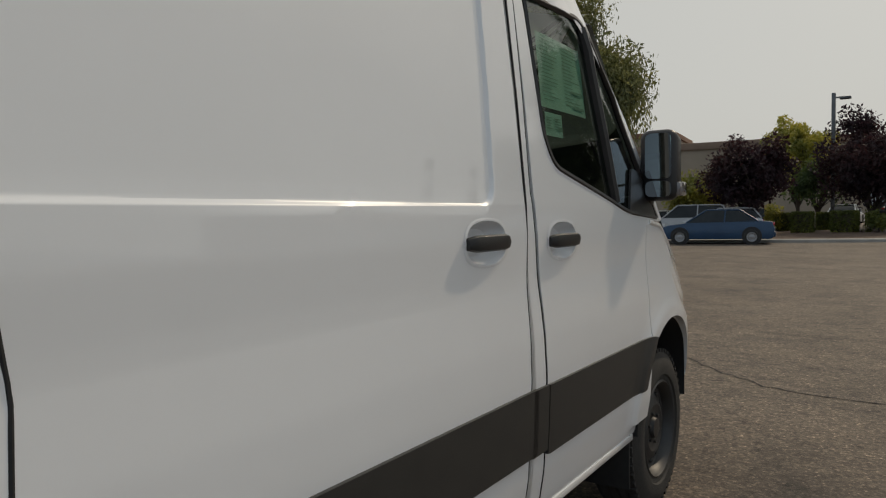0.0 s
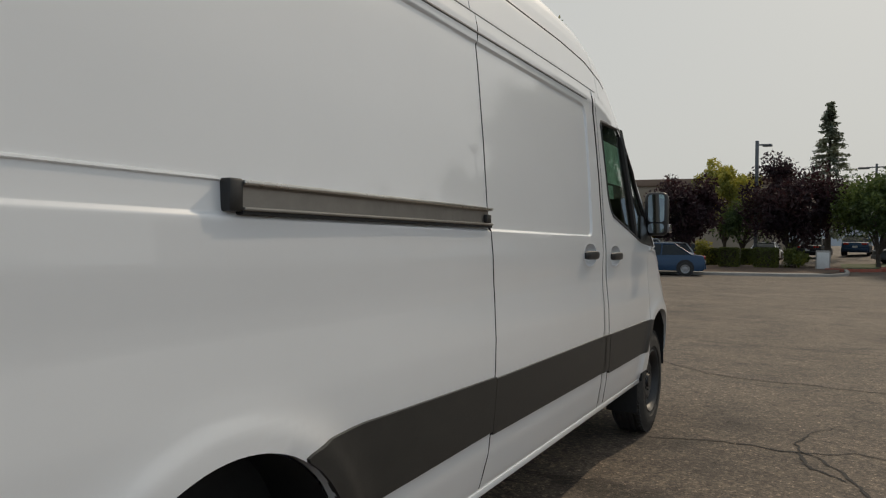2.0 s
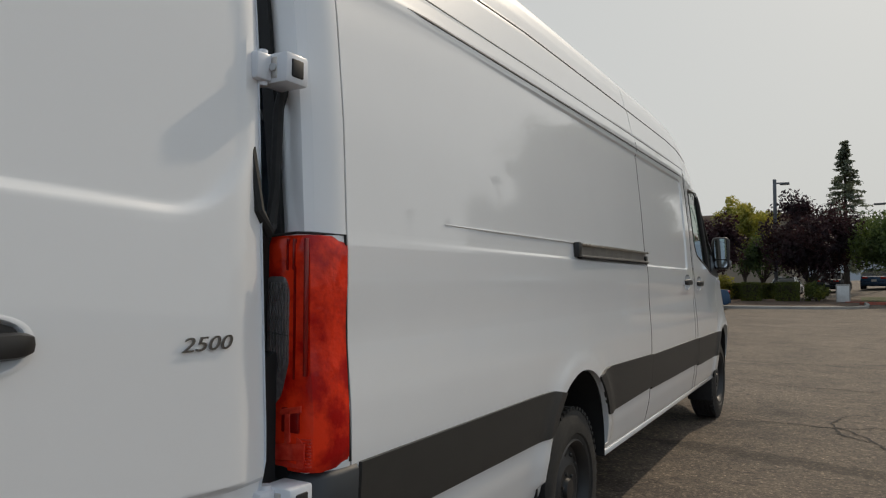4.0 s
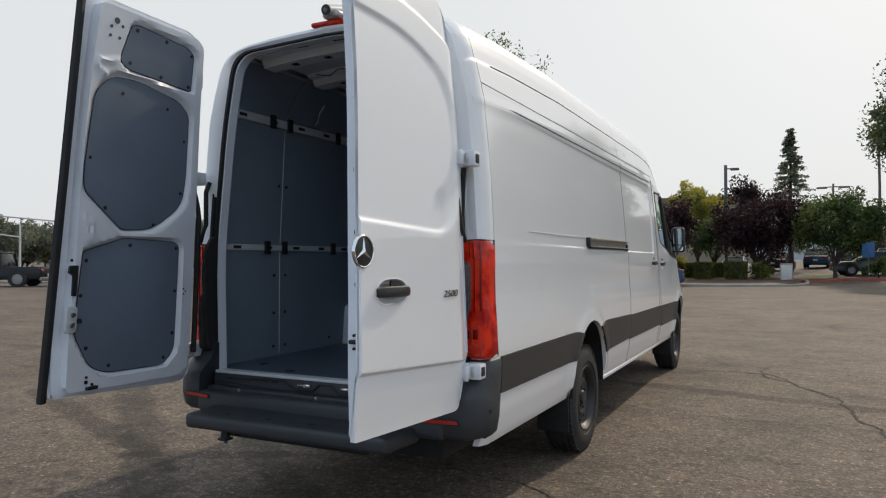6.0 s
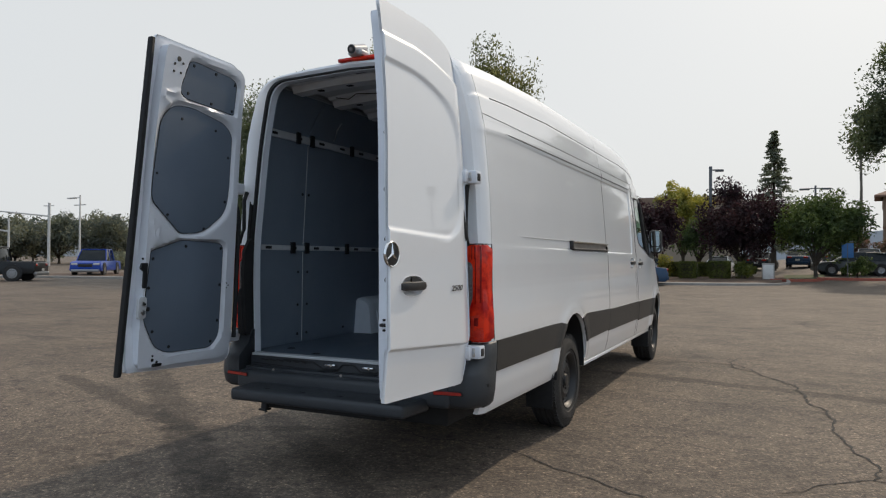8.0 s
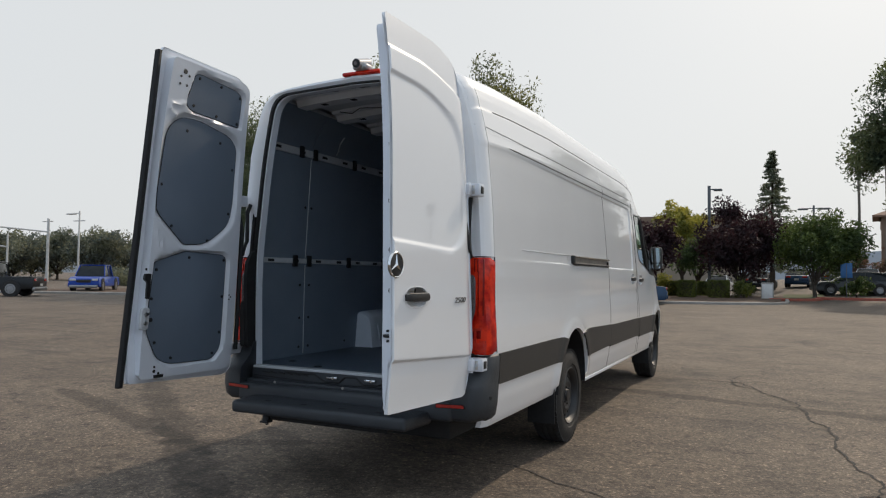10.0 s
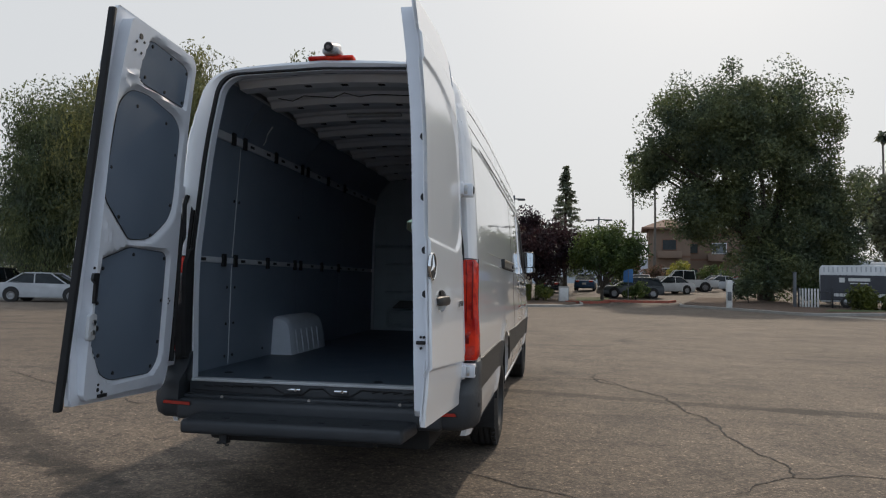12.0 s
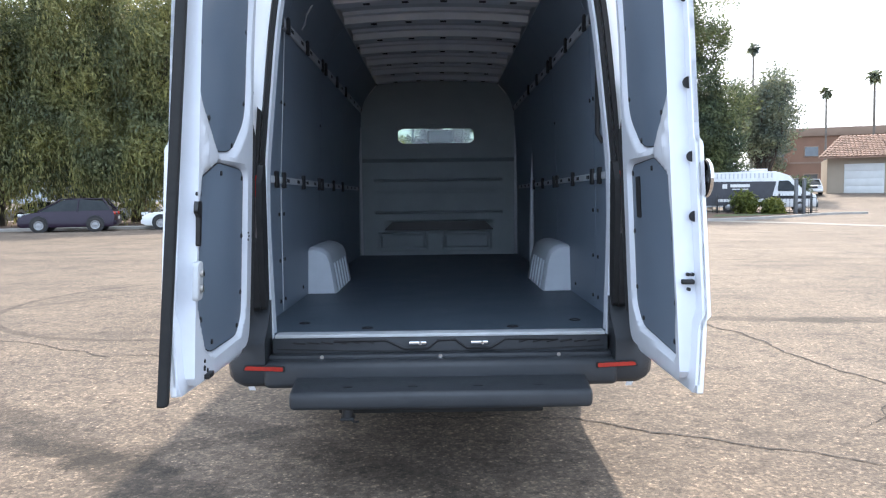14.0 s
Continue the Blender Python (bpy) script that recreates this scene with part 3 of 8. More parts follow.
# rail of the sliding door and the swage behind it
for s in (1,):
    xr = 0.991
    bm = bmesh.new()
    add_box(bm, xr - 0.03, xr - 0.010, 1.90, 3.205, 1.484, 1.545)
    add_box(bm, xr - 0.022, xr + 0.010, 1.90, 3.21, 1.536, 1.549, 0.003)
    add_box(bm, xr - 0.022, xr + 0.014, 1.90, 3.21, 1.480, 1.489, 0.003)
    rail = part("sliding_rail", bm, CHANNEL, van, "bare steel sliding door rail")
    part("rail_lip", box(xr + 0.008, xr + 0.013, 1.90, 3.21, 1.538, 1.549, 0.002), STEEL, rail)
    part("rail_gap", box(xr - 0.02, xr + 0.008, 1.90, 3.21, 1.472, 1.4805), HOLE, rail)
    part("rail_end_cap", box(xr - 0.03, xr + 0.010, 1.858, 1.90, 1.478, 1.551, 0.006), BLACK, rail)
    part("rail_stop", box(xr - 0.02, xr + 0.004, 3.17, 3.212, 1.490, 1.522, 0.004), BLACK, rail)
    # thin grey tube painted as the shadow under the recess's top step
    part("recess_shade", tube([(side_x(y, 2.228) - 0.001, y, 2.228) for y in span(0.46, 4.60, 0.1)], [0.0015] + [0.0055] * (len(span(0.46, 4.60, 0.1)) - 2) + [0.003], 6), GROOVE_SHADE, van)
    part("roof_crease", tube([(side_x(y, 2.305) - 0.001, y, 2.305) for y in span(0.11, 4.80, 0.1)], 0.0035, 6), GROOVE_SHADE, van)
    part("panel_crease", tube([(side_x(y, 1.548) + 0.001, y, 1.548) for y in (0.62, 0.9, 1.2, 1.5, 1.856)], [0.0015, 0.004, 0.005, 0.005, 0.005], 6), PAINT, van)


# door handles: a cup in the panel and a dark grip across it
def handle(parent, fn, cu, cv, w=0.115, h=0.066, grip=(-0.112, 0.112)):
    """fn maps (u, v, outward) on the panel to the world."""
    n = 28
    bm = bmesh.new()
    cols = []
    for k, (sc, dp) in enumerate(((1.06, 0.0012), (1.0, 0.0025), (0.94, 0.002), (0.85, -0.018), (0.6, -0.046), (0.0, -0.058))):
        if sc == 0.0:
            cols.append([bm.verts.new(fn(cu, cv, dp))])
        else:
            cols.append([bm.verts.new(fn(cu + w * sc * math.copysign(abs(math.cos(a)) ** 0.8, math.cos(a)), cv + h * sc * math.copysign(abs(math.sin(a)) ** 0.8, math.sin(a)), dp)) for a in [math.tau * i / n for i in range(n)]])
    for a, b in zip(cols, cols[1:]):
        for i in range(n):
            if len(b) == 1:
                bm.faces.new((a[i], a[(i + 1) % n], b[0]))
            else:
                bm.faces.new((a[i], a[(i + 1) % n], b[(i + 1) % n], b[i]))
    bmesh.ops.recalc_face_normals(bm, faces=bm.faces)
    cup = part("handle_cup", bm, PAINT, parent)
    bm = bmesh.new()
    m = 14
    rows = []
    for i in range(m + 1):
        t = i / m
        u = cu + grip[0] + (grip[1] - grip[0]) * t
        hh = 0.023 * (0.45 + 0.55 * min(1.0, 6 * min(t, 1 - t) + 0.2) ** 0.5)
        d = 0.004 + 0.020 * math.sin(math.pi * t) ** 0.35
        rows.append([bm.verts.new(fn(u, cv + hh * q, d + 0.010 * e)) for q, e in ((-1, -0.5), (-0.8, 0.6), (0, 1), (0.8, 0.6), (1, -0.5), (0, -1.2))])
    for a, b in zip(rows, rows[1:]):
        for i in range(6):
            bm.faces.new((a[i], a[(i + 1) % 6], b[(i + 1) % 6], b[i]))
    bm.faces.new(rows[0])
    bm.faces.new(rows[-1][::-1])
    bmesh.ops.recalc_face_normals(bm, faces=bm.faces)
    part("door_handle", bm, BLACK, parent, "black grip of a door handle")


for yc, zc in ((4.505, 1.352), (5.015, 1.340)):
    handle(van, lambda u, v, w: (side_x(u, v) + w, u, v), yc, zc)
    handle(van, lambda u, v, w: (-side_x(u, v) - w, u, v), yc, zc)


# wheels
def wheel(s, yc):
    r, x0, x1 = 0.382, 0.740, 0.982
    prof = [(x0 + 0.03, 0.215), (x0, 0.25), (x0 - 0.008, 0.30), (x0 + 0.012, 0.352), (x0 + 0.035, r - 0.004)]
    for g in range(4):
        xa = x0 + 0.05 + g * 0.045
        prof += [(xa - 0.012, r), (xa - 0.008, r - 0.010), (xa + 0.000, r - 0.010), (xa + 0.004, r)]
    prof += [(x1 - 0.035, r - 0.004), (x1 - 0.018, r - 0.014), (x1 - 0.010, 0.350), (x1 + 0.001, 0.325), (x1 + 0.006, 0.30), (x1 + 0.003, 0.262), (x1 - 0.006, 0.256), (x1 - 0.008, 0.236), (x1 - 0.02, 0.218)]
    tyre = part("tyre", lathe([(s * a, b) for a, b in prof], 56, "x", (0, yc, r)), TYRE, van, "black rubber tyre with block tread")
    me = None
    for k in range(56):
        ob = part("tread_block", box(min(s * (x1 - 0.046), s * (x1 - 0.014)), max(s * (x1 - 0.046), s * (x1 - 0.014)), -0.012, 0.012, r - 0.014, r + 0.0025), TYRE, tyre) if me is None else new("tread_block", me)
        me = ob.data
        ob.parent = tyre
        ob.matrix_basis = Matrix.Translation((0, yc, r)) @ Matrix.Rotation(math.tau * k / 56, 4, "X")
    rp = [(x1 - 0.012, 0.238), (x1 - 0.004, 0.226), (x1 - 0.014, 0.218), (x1 - 0.030, 0.206), (x1 - 0.052, 0.200), (x1 - 0.058, 0.186), (x1 - 0.050, 0.158), (x1 - 0.036, 0.134), (x1 - 0.030, 0.112), (x1 - 0.038, 0.092), (x1 - 0.040, 0.052), (x1 - 0.022, 0.046), (x1 - 0.018, 0.0)]
    rim = part("rim", lathe([(s * a, b) for a, b in rp], 56, "x", (0, yc, r)), RIM, van, "black steel rim")
    for k in range(6):
        a = math.tau * k / 6 + 0.2
        m = Matrix.Translation((s * (x1 - 0.040), yc, r)) @ Matrix.Rotation(a, 4, "X")
        part("wheel_bolt", cyl(m @ Vector((0, 0, 0.072)), m @ Vector((s * 0.012, 0, 0.072)), 0.010, 0.008, 6), RIM, rim)
    for k in range(12):
        a = math.tau * k / 12
        m = Matrix.Translation((s * (x1 - 0.049), yc, r)) @ Matrix.Rotation(a, 4, "X")
        bm = bmesh.new()
        bmesh.ops.create_uvsphere(bm, u_segments=10, v_segments=6, radius=1.0)
        part("rim_hole", bm, HOLE, rim, at=m @ Matrix.Translation((0, 0, 0.163)) @ Matrix.Diagonal((0.008, 0.020, 0.012, 1)))


for s in (1, -1):
    for yc in (1.825, 6.165):
        wheel(s, yc)

# door mirror
for s in (1, -1):
    bm = box(0.955, 1.125, 5.93, 6.09, 1.47, 1.80, 0.045, 4)
    for v in bm.verts:
        v.co.x -= 0.02 * (v.co.y - 5.93) / 0.16
        v.co.z = 1.635 + (v.co.z - 1.635) * (1 - 0.15 * (v.co.y - 5.93) / 0.16)
        v.co.x *= s
    bmesh.ops.recalc_face_normals(bm, faces=bm.faces)
    shell = part("door_mirror", bm, BLACK, van, "black door mirror housing")
    for z0, z1 in ((1.575, 1.775), (1.495, 1.565)):
        o = rounded([(0.985, z0), (1.100, z0), (1.100, z1), (0.985, z1)], 0.028, 4)
        part("mirror_glass", plate(o, 0.006, lambda u, v, w, q=s: (q * u, 5.929 - w, v)), MIRROR, shell)
    part("mirror_arm", box(min(s * 0.90, s * 0.99), max(s * 0.90, s * 0.99), 5.98, 6.06, 1.455, 1.53, 0.02), BLACK, shell)
    part("mirror_indicator", box(min(s * 1.09, s * 1.132), max(s * 1.09, s * 1.132), 5.955, 6.06, 1.50, 1.56, 0.008), SMOKELENS, shell)
    part("mirror_base", box(min(s * 0.885, s * 0.955), max(s * 0.885, s * 0.955), 5.86, 6.06, 1.40, 1.50, 0.02), BLACK, van)

# papers stuck inside the side window
for y0, y1, z0, z1, lines in ((4.965, 5.36, 1.79, 2.045, 17), (4.985, 5.125, 1.695, 1.775, 5)):
    X = lambda y, z, d: (side_x(y, z) - 0.022 + d, y, z)
    st = sheet("window_sticker", span(y0, y1, 0.03), span(z0, z1, 0.03), lambda y, z: X(y, z, 0), PAPER, van, label="printed price sheet inside the window")
    bm = bmesh.new()
    random.seed(5)
    for i in range(lines):
        z = z1 - 0.02 - (z1 - z0 - 0.035) * i / lines
        for a, b in ((0.06, 0.06 + 0.36 * random.uniform(0.5, 1)), (0.52, 0.52 + 0.40 * random.uniform(0.4, 1))):
            ya, yb, h = y0 + a * (y1 - y0), y0 + b * (y1 - y0), 0.0032
            bm.faces.new([bm.verts.new(X(y, q, 0.002)) for y, q in ((ya, z), (yb, z), (yb, z + h), (ya, z + h))])
    ya, yb = y0 + 0.70 * (y1 - y0), y0 + 0.95 * (y1 - y0)
    for q, h in ((z0 + 0.02, 0.012), (z0 + 0.30 * (z1 - z0), 0.010)):
        bm.faces.new([bm.verts.new(X(y, w, 0.003)) for y, w in ((ya, q), (yb, q), (yb, q + h), (ya, q + h))])
    part("printed_lines", bm, INK, st)

# cab inside
part("dashboard", box(-0.86, 0.86, 5.75, 6.2, 0.95, 1.36, 0.08, 3), TRIMGREY, van)
for s in (1, -1):
    bm = box(s * 0.48 - 0.24, s * 0.48 + 0.24, 4.95, 5.45, 0.85, 1.02, 0.05, 3)
    add_box(bm, s * 0.48 - 0.23, s * 0.48 + 0.23, 4.85, 5.0, 1.0, 1.58, 0.05, 3)
    add_box(bm, s * 0.48 - 0.13, s * 0.48 + 0.13, 4.87, 4.97, 1.60, 1.80, 0.04, 3)
    part("cab_seat", bm, TRIMGREY, van)
part("steering_wheel", tube([(-0.45 + 0.19 * math.cos(a), 5.62 + 0.06 * math.sin(a), 1.30 + 0.18 * math.sin(a)) for a in [math.tau * i / 24 for i in range(25)]], 0.015, 8), BLACK, van)
part("cab_floor", box(-0.9, 0.9, 4.66, 6.2, 0.60, 0.66), TRIMGREY, van)


# ---- the van: rear end ----
def body_loop():
    """The outline of the body at its rear end, from the right sill over the roof to the left sill."""
    pts = [(side_x(0.0, z), z) for z in span(0.50, 2.30, 0.05)]
    pts += [(roof_pos(0.0, s)[0], roof_pos(0.0, s)[2]) for s in [1 - i / 30 for i in range(1, 30)]]
    r = [p for p in pts if p[0] > 0.004]
    return r + [(0.0, topz(0))] + [(-x, z) for x, z in r[::-1]]


def opening_loop(grow=0.0):
    """The edge of the rear opening, from the right sill over the top to the left sill."""
    g = grow
    o = rounded([(0.785 + g, 0.70), (0.80 + g, 1.25), (0.795 + g, 1.5), (0.722 + g, 2.20), (0.640 + g, 2.615 + g * 0.5), (0.0, 2.636 + g * 0.5)], [0, 0.1, 0.2, 0.3, 0.13, 0], 8)
    o = [p for p in o if p[0] > 0.02]
    return o + [(0.0, 2.636 + g * 0.5)] + [(-x, z) for x, z in o[::-1]]


def even(loop, n):
    """n points at even steps along an open outline."""
    a = [0.0]
    for p, q in zip(loop, loop[1:]):
        a.append(a[-1] + math.hypot(q[0] - p[0], q[1] - p[1]))
    return [(float(np.interp(a[-1] * i / n, a, [p[0] for p in loop])), float(np.interp(a[-1] * i / n, a, [p[1] for p in loop]))) for i in range(n + 1)]


def ring(name, loops, material, label=""):
    """A band lofted through outlines given with their y."""
    n = 150
    bm = bmesh.new()
    rows = [[bm.verts.new((x, y, z)) for x, z in even(lp, n)] for lp, y in loops]
    for a, b in zip(rows, rows[1:]):
        for i in range(n):
            bm.faces.new((a[i], a[i + 1], b[i + 1], b[i]))
    bmesh.ops.recalc_face_normals(bm, faces=bm.faces)
    return part(name, bm, material, van, label)


def blend(a, b, t):
    n = 150
    return [(p[0] * (1 - t) + q[0] * t, p[1] * (1 - t) + q[1] * t) for p, q in zip(even(a, n), even(b, n))]


OUT, OPEN, OPEN2 = body_loop(), opening_loop(), opening_loop(0.044)
ring("rear_frame", [(OUT, 0.0), (blend(OUT, OPEN2, 0.15), -0.022), (blend(OUT, OPEN2, 0.5), -0.026), (blend(OUT, OPEN2, 0.95), -0.010), (OPEN2, 0.02)], PAINT)
ring("door_seal", [(OPEN2, 0.0), (opening_loop(0.040), -0.026), (opening_loop(0.022), -0.026), (opening_loop(0.018), 0.01)], RUBBER, "black rubber door seal")
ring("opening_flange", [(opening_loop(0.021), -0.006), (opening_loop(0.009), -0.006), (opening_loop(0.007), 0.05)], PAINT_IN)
ring("inner_jamb", [(opening_loop(0.010), 0.046), (opening_loop(0.006), 0.054), (opening_loop(0.03), 0.058)], LINER)
for s in (1, -1):
    # black strip by the hinge side: pillar seal plus the door's shadow, painted in
    a = [p for p in even(blend(OUT, OPEN2, 0.80), 150) if p[0] * s > 0 and 1.0 < p[1] < (2.42 if s > 0 else 1.80)]
    b = [p for p in even(blend(OUT, OPEN2, 0.99), 150) if p[0] * s > 0 and 1.0 < p[1] < (2.42 if s > 0 else 1.80)]
    bm = bmesh.new()
    n = 50
    rows = [[bm.verts.new((x, y, z)) for x, z in even(lp, n)] for lp, y in ((a, -0.020), (a, -0.034), (b, -0.036), (b, -0.020))]
    for p, q in zip(rows, rows[1:]):
        for i in range(n):
            bm.faces.new((p[i], p[i + 1], q[i + 1], q[i]))
    bmesh.ops.recalc_face_normals(bm, faces=bm.faces)
    part("seal_and_door_shade", bm, RUBBER, van, "black strip on the door pillar, rubber seal and painted door shadow")
for s in (1, -1):
    part("pillar_gasket", plate(rounded([(-0.020, 0.84), (-0.085, 0.86), (-0.108, 1.10), (-0.118, 1.30), (-0.108, 1.44), (-0.060, 1.52), (-0.020, 1.53)], 0.012), 0.026, lambda u, v, w, q=s: (q * (0.806 + w), u, v)), RUBBER, van)
    part("lamp_shield", plate(rounded([(-0.055, 0.84), (-0.100, 0.86), (-0.112, 1.10), (-0.100, 1.17), (-0.055, 1.19)], 0.012), 0.038, lambda u, v, w, q=s: (q * (0.831 + w), u, v)), RUBBER, van)
    part("pillar_cover", plate(rounded([(s * 0.83, 0.70), (s * 0.90, 0.70), (s * 0.893, 1.02), (s * 0.862, 1.04), (s * 0.85, 0.94)], 0.01), 0.016, lambda u, v, w: (u, -0.026 - w, v)), BLACK, van)
    part("pillar_hose", tube([(s * 0.86, -0.03, 1.86), (s * 0.865, -0.055, 1.80), (s * 0.86, -0.06, 1.60), (s * 0.875, -0.085, 1.50), (s * 0.90, -0.12, 1.48), (s * 0.905, -0.16, 1.53), (s * 0.885, -0.17, 1.68)], 0.014, 8), RUBBER, van)

# tail lights wrap the rear corners
for s in (1, -1):
    o = [(0.828, -0.046), (0.925, -0.050), (0.972, -0.038), (0.988, -0.012), (0.990, 0.082), (0.965, 0.082), (0.95, 0.0), (0.828, -0.015)]
    bm = bmesh.new()
    rows = []
    for i in range(25):
        z = 0.893 + 0.585 * i / 24
        k = (z - 0.893) / 0.585
        dx = side_x(0.08, z) - 0.990 + 0.004
        bul = 0.004 * math.sin(math.pi * k)
        edge = 0.010 * (1 if i in (0, 24) else 0)
        rows.append([bm.verts.new((s * (x + dx * (1 if x > 0.9 else 0.4) + (bul if j in (2, 3) else 0) - (edge if j in (2, 3, 4) else 0)), y + 0.010 * k * (j == 4) + (edge if j < 3 else 0), z + 0.012 * (x - 0.9) * (1 if i > 12 else 0))) for j, (x, y) in enumerate(o)])
    for a, b in zip(rows, rows[1:]):
        for j in range(len(o)):
            bm.faces.new((a[j], a[(j + 1) % len(o)], b[(j + 1) % len(o)], b[j]))
    bm.faces.new(rows[0])
    bm.faces.new(rows[-1][::-1])
    bmesh.ops.recalc_face_normals(bm, faces=bm.faces)
    lamp = part("tail_light", bm, REDLENS, van, "red tail light lens")
    part("reversing_lens", plate(rounded([(s * 0.834, 1.03), (s * 0.880, 1.075), (s * 0.905, 1.16), (s * 0.905, 1.345), (s * 0.890, 1.375), (s * 0.834, 1.375)], 0.012), 0.005, lambda u, v, w: (u, -0.0475 - w, v)), SMOKELENS, lamp)
    for k in range(7):
        part("lens_groove", tube([(s * (0.846 + 0.009 * k), -0.0535, 1.08 + 0.014 * k), (s * (0.846 + 0.009 * k), -0.0540, 1.36)], 0.0016, 5), LAMPCHROME, lamp)
    part("lens_divider", tube([(s * 0.836, -0.054, 1.235), (s * 0.904, -0.054, 1.228)], 0.0018, 5), BLACK, lamp)
    part("lens_ribs", plate(rounded([(s * 0.846, 0.905), (s * 0.955, 0.905), (s * 0.95, 0.97), (s * 0.925, 0.985), (s * 0.885, 0.93), (s * 0.846, 0.95)], 0.008), 0.004, lambda u, v, w: (u, -0.045 - w, v)), REDBRIGHT, lamp)
    for i in range(22):
        z = 1.06 + i * 0.0145
        part("lens_rib", box(min(s * 0.96, s * (side_x(0.04, z) + 0.007)), max(s * 0.96, s * (side_x(0.04, z) + 0.007)), 0.030, 0.070, z, z + 0.006, 0.0015), REDBRIGHT, lamp)
    for z0, z1, x0, x1 in ((1.39, 1.47, 0.895, 0.901), (1.39, 1.47, 0.915, 0.921), (1.13, 1.47, 0.952, 0.960), (0.99, 1.05, 0.885, 0.940), (1.12, 1.40, 0.920, 0.924)):
        part("lens_bar", box(min(s * x0, s * x1), max(s * x0, s * x1), -0.0535, -0.040, z0, z1, 0.003), REDDARK, lamp)
    for i in range(9):
        z = 0.91 + 0.008 * i
        part("lens_bar", box(min(s * (0.955 - 0.003 * i), s * 0.972), max(s * (0.955 - 0.003 * i), s * 0.972), -0.046, -0.036, z, z + 0.004, 0.001), REDBRIGHT, lamp)
    bm = bmesh.new()
    add_tube(bm, [(s * 0.828, -0.044, 1.478), (s * 0.925, -0.048, 1.484), (s * (side_x(0, 1.48) + 0.004), -0.02, 1.484), (s * (side_x(0.086, 1.48) + 0.002), 0.086, 1.484), (s * (side_x(0.086, 1.2) + 0.002), 0.090, 1.2), (s * (side_x(0.086, 0.9) + 0.002), 0.090, 0.90)], 0.004, 6)
    part("light_gasket", bm, RUBBER, lamp)
    for za, zb, xa, xb in ((0.915, 0.955, 0.842, 0.962), (0.955, 1.035, 0.896, 0.915), (1.030, 1.045, 0.880, 0.950)):
        part("lens_chevron", plate([(s * xa, za), (s * xb, za + 0.012), (s * xb, zb + 0.014), (s * xa, zb)], 0.004, lambda u, v, w: (u, -0.0505 - w, v), 0.0015, 1), REDBRIGHT, lamp)
    part("light_edge", box(min(s * 0.815, s * 0.8285), max(s * 0.815, s * 0.8285), -0.056, -0.015, 0.90, 1.482, 0.003), RUBBER, lamp)

# bumper: bar, raised corners, step
for s in (1, -1):
    o = [(0.80, -0.165), (0.90, -0.165), (0.955, -0.14), (0.988, -0.07), (1.004, 0.04), (1.006, 0.128), (0.95, 0.128), (0.80, 0.0)]
    bm = bmesh.new()
    rows = []
    for z, g, k in ((0.505, -0.03, 0), (0.53, -0.006, 0), (0.60, 0.004, 0), (0.70, 0.0, 0), (0.72, -0.004, 0), (0.80, -0.004, 0.55), (0.875, -0.006, 0.72), (0.888, -0.014, 0.75)):
        row = []
        for x, y in o:
            yy = y - 0.012 - 0.065 * (1 - smooth01(0.52, 0.86, z)) if y > 0 else y * (1 - k)
            row.append(bm.verts.new((s * (x + (g if x > 0.9 else 0)), yy - (g if y < 0 else 0), z)))
        rows.append(row)
    for a, b in zip(rows, rows[1:]):
        for j in range(len(o)):
            bm.faces.new((a[j], a[(j + 1) % len(o)], b[(j + 1) % len(o)], b[j]))
    bm.faces.new(rows[0])
    bm.faces.new(rows[-1][::-1])
    bmesh.ops.recalc_face_normals(bm, faces=bm.faces)
    corner = part("bumper_corner", bm, BUMPER, van, smooth=70)
    o = rounded([(s * 0.706, 0.581), (s * 0.902, 0.587), (s * 0.888, 0.615), (s * 0.706, 0.610)], 0.007, 3)
    part("reflector_rim", plate(o, 0.004, lambda u, v, w: (u, -0.181 + 0.012 * max(0, abs(u) - 0.86) / 0.04 - w, v)), HOLE, corner)
    o = rounded([(s * 0.714, 0.586), (s * 0.892, 0.592), (s * 0.882, 0.610), (s * 0.714, 0.605)], 0.006, 3)
    part("reflector", plate(o, 0.008, lambda u, v, w: (u, -0.181 + 0.012 * max(0, abs(u) - 0.86) / 0.04 - w, v)), REDREFL, corner, "long red reflector")
    part("parking_sensor", cyl((s * 0.984, -0.03, 0.64), (s * 1.003, -0.036, 0.64), 0.011, n=14), HOLE, corner)
bm = box(-0.81, 0.81, -0.18, 0.0, 0.50, 0.622, 0.028, 3)
add_box(bm, -0.80, 0.80, -0.105, -0.03, 0.610, 0.640, 0.010)
bar = part("rear_bumper", bm, BUMPER, van, "dark grey plastic rear bumper")
for x in (-0.55, 0.0, 0.55):
    part("bumper_clip", cyl((x, -0.102, 0.630), (x, -0.109, 0.630), 0.009, n=12), STEEL, bar)
bm = box(-0.64, 0.64, -0.43, -0.14, 0.474, 0.552, 0.022, 3)
for v in bm.verts:
    v.co.x *= 1 + 0.045 * (v.co.y + 0.43) / 0.29
step = part("rear_step", bm, BUMPER, van, "dark grey plastic rear step")
for x in (-0.4, -0.12, 0.16, 0.42):
    part("step_hole", box(x - 0.02, x + 0.02, -0.36, -0.345, 0.5545, 0.5565, 0.0005), HOLE, step)
part("step_bracket", box(-0.45, 0.45, -0.3, 0.05, 0.42, 0.48, 0.01), RUBBER, van)
bm = bmesh.new()
add_cyl(bm, (-0.40, -0.37, 0.476), (-0.40, -0.37, 0.43), 0.022, 0.026, 12)
add_box(bm, -0.43, -0.37, -0.40, -0.34, 0.420, 0.434, 0.005)
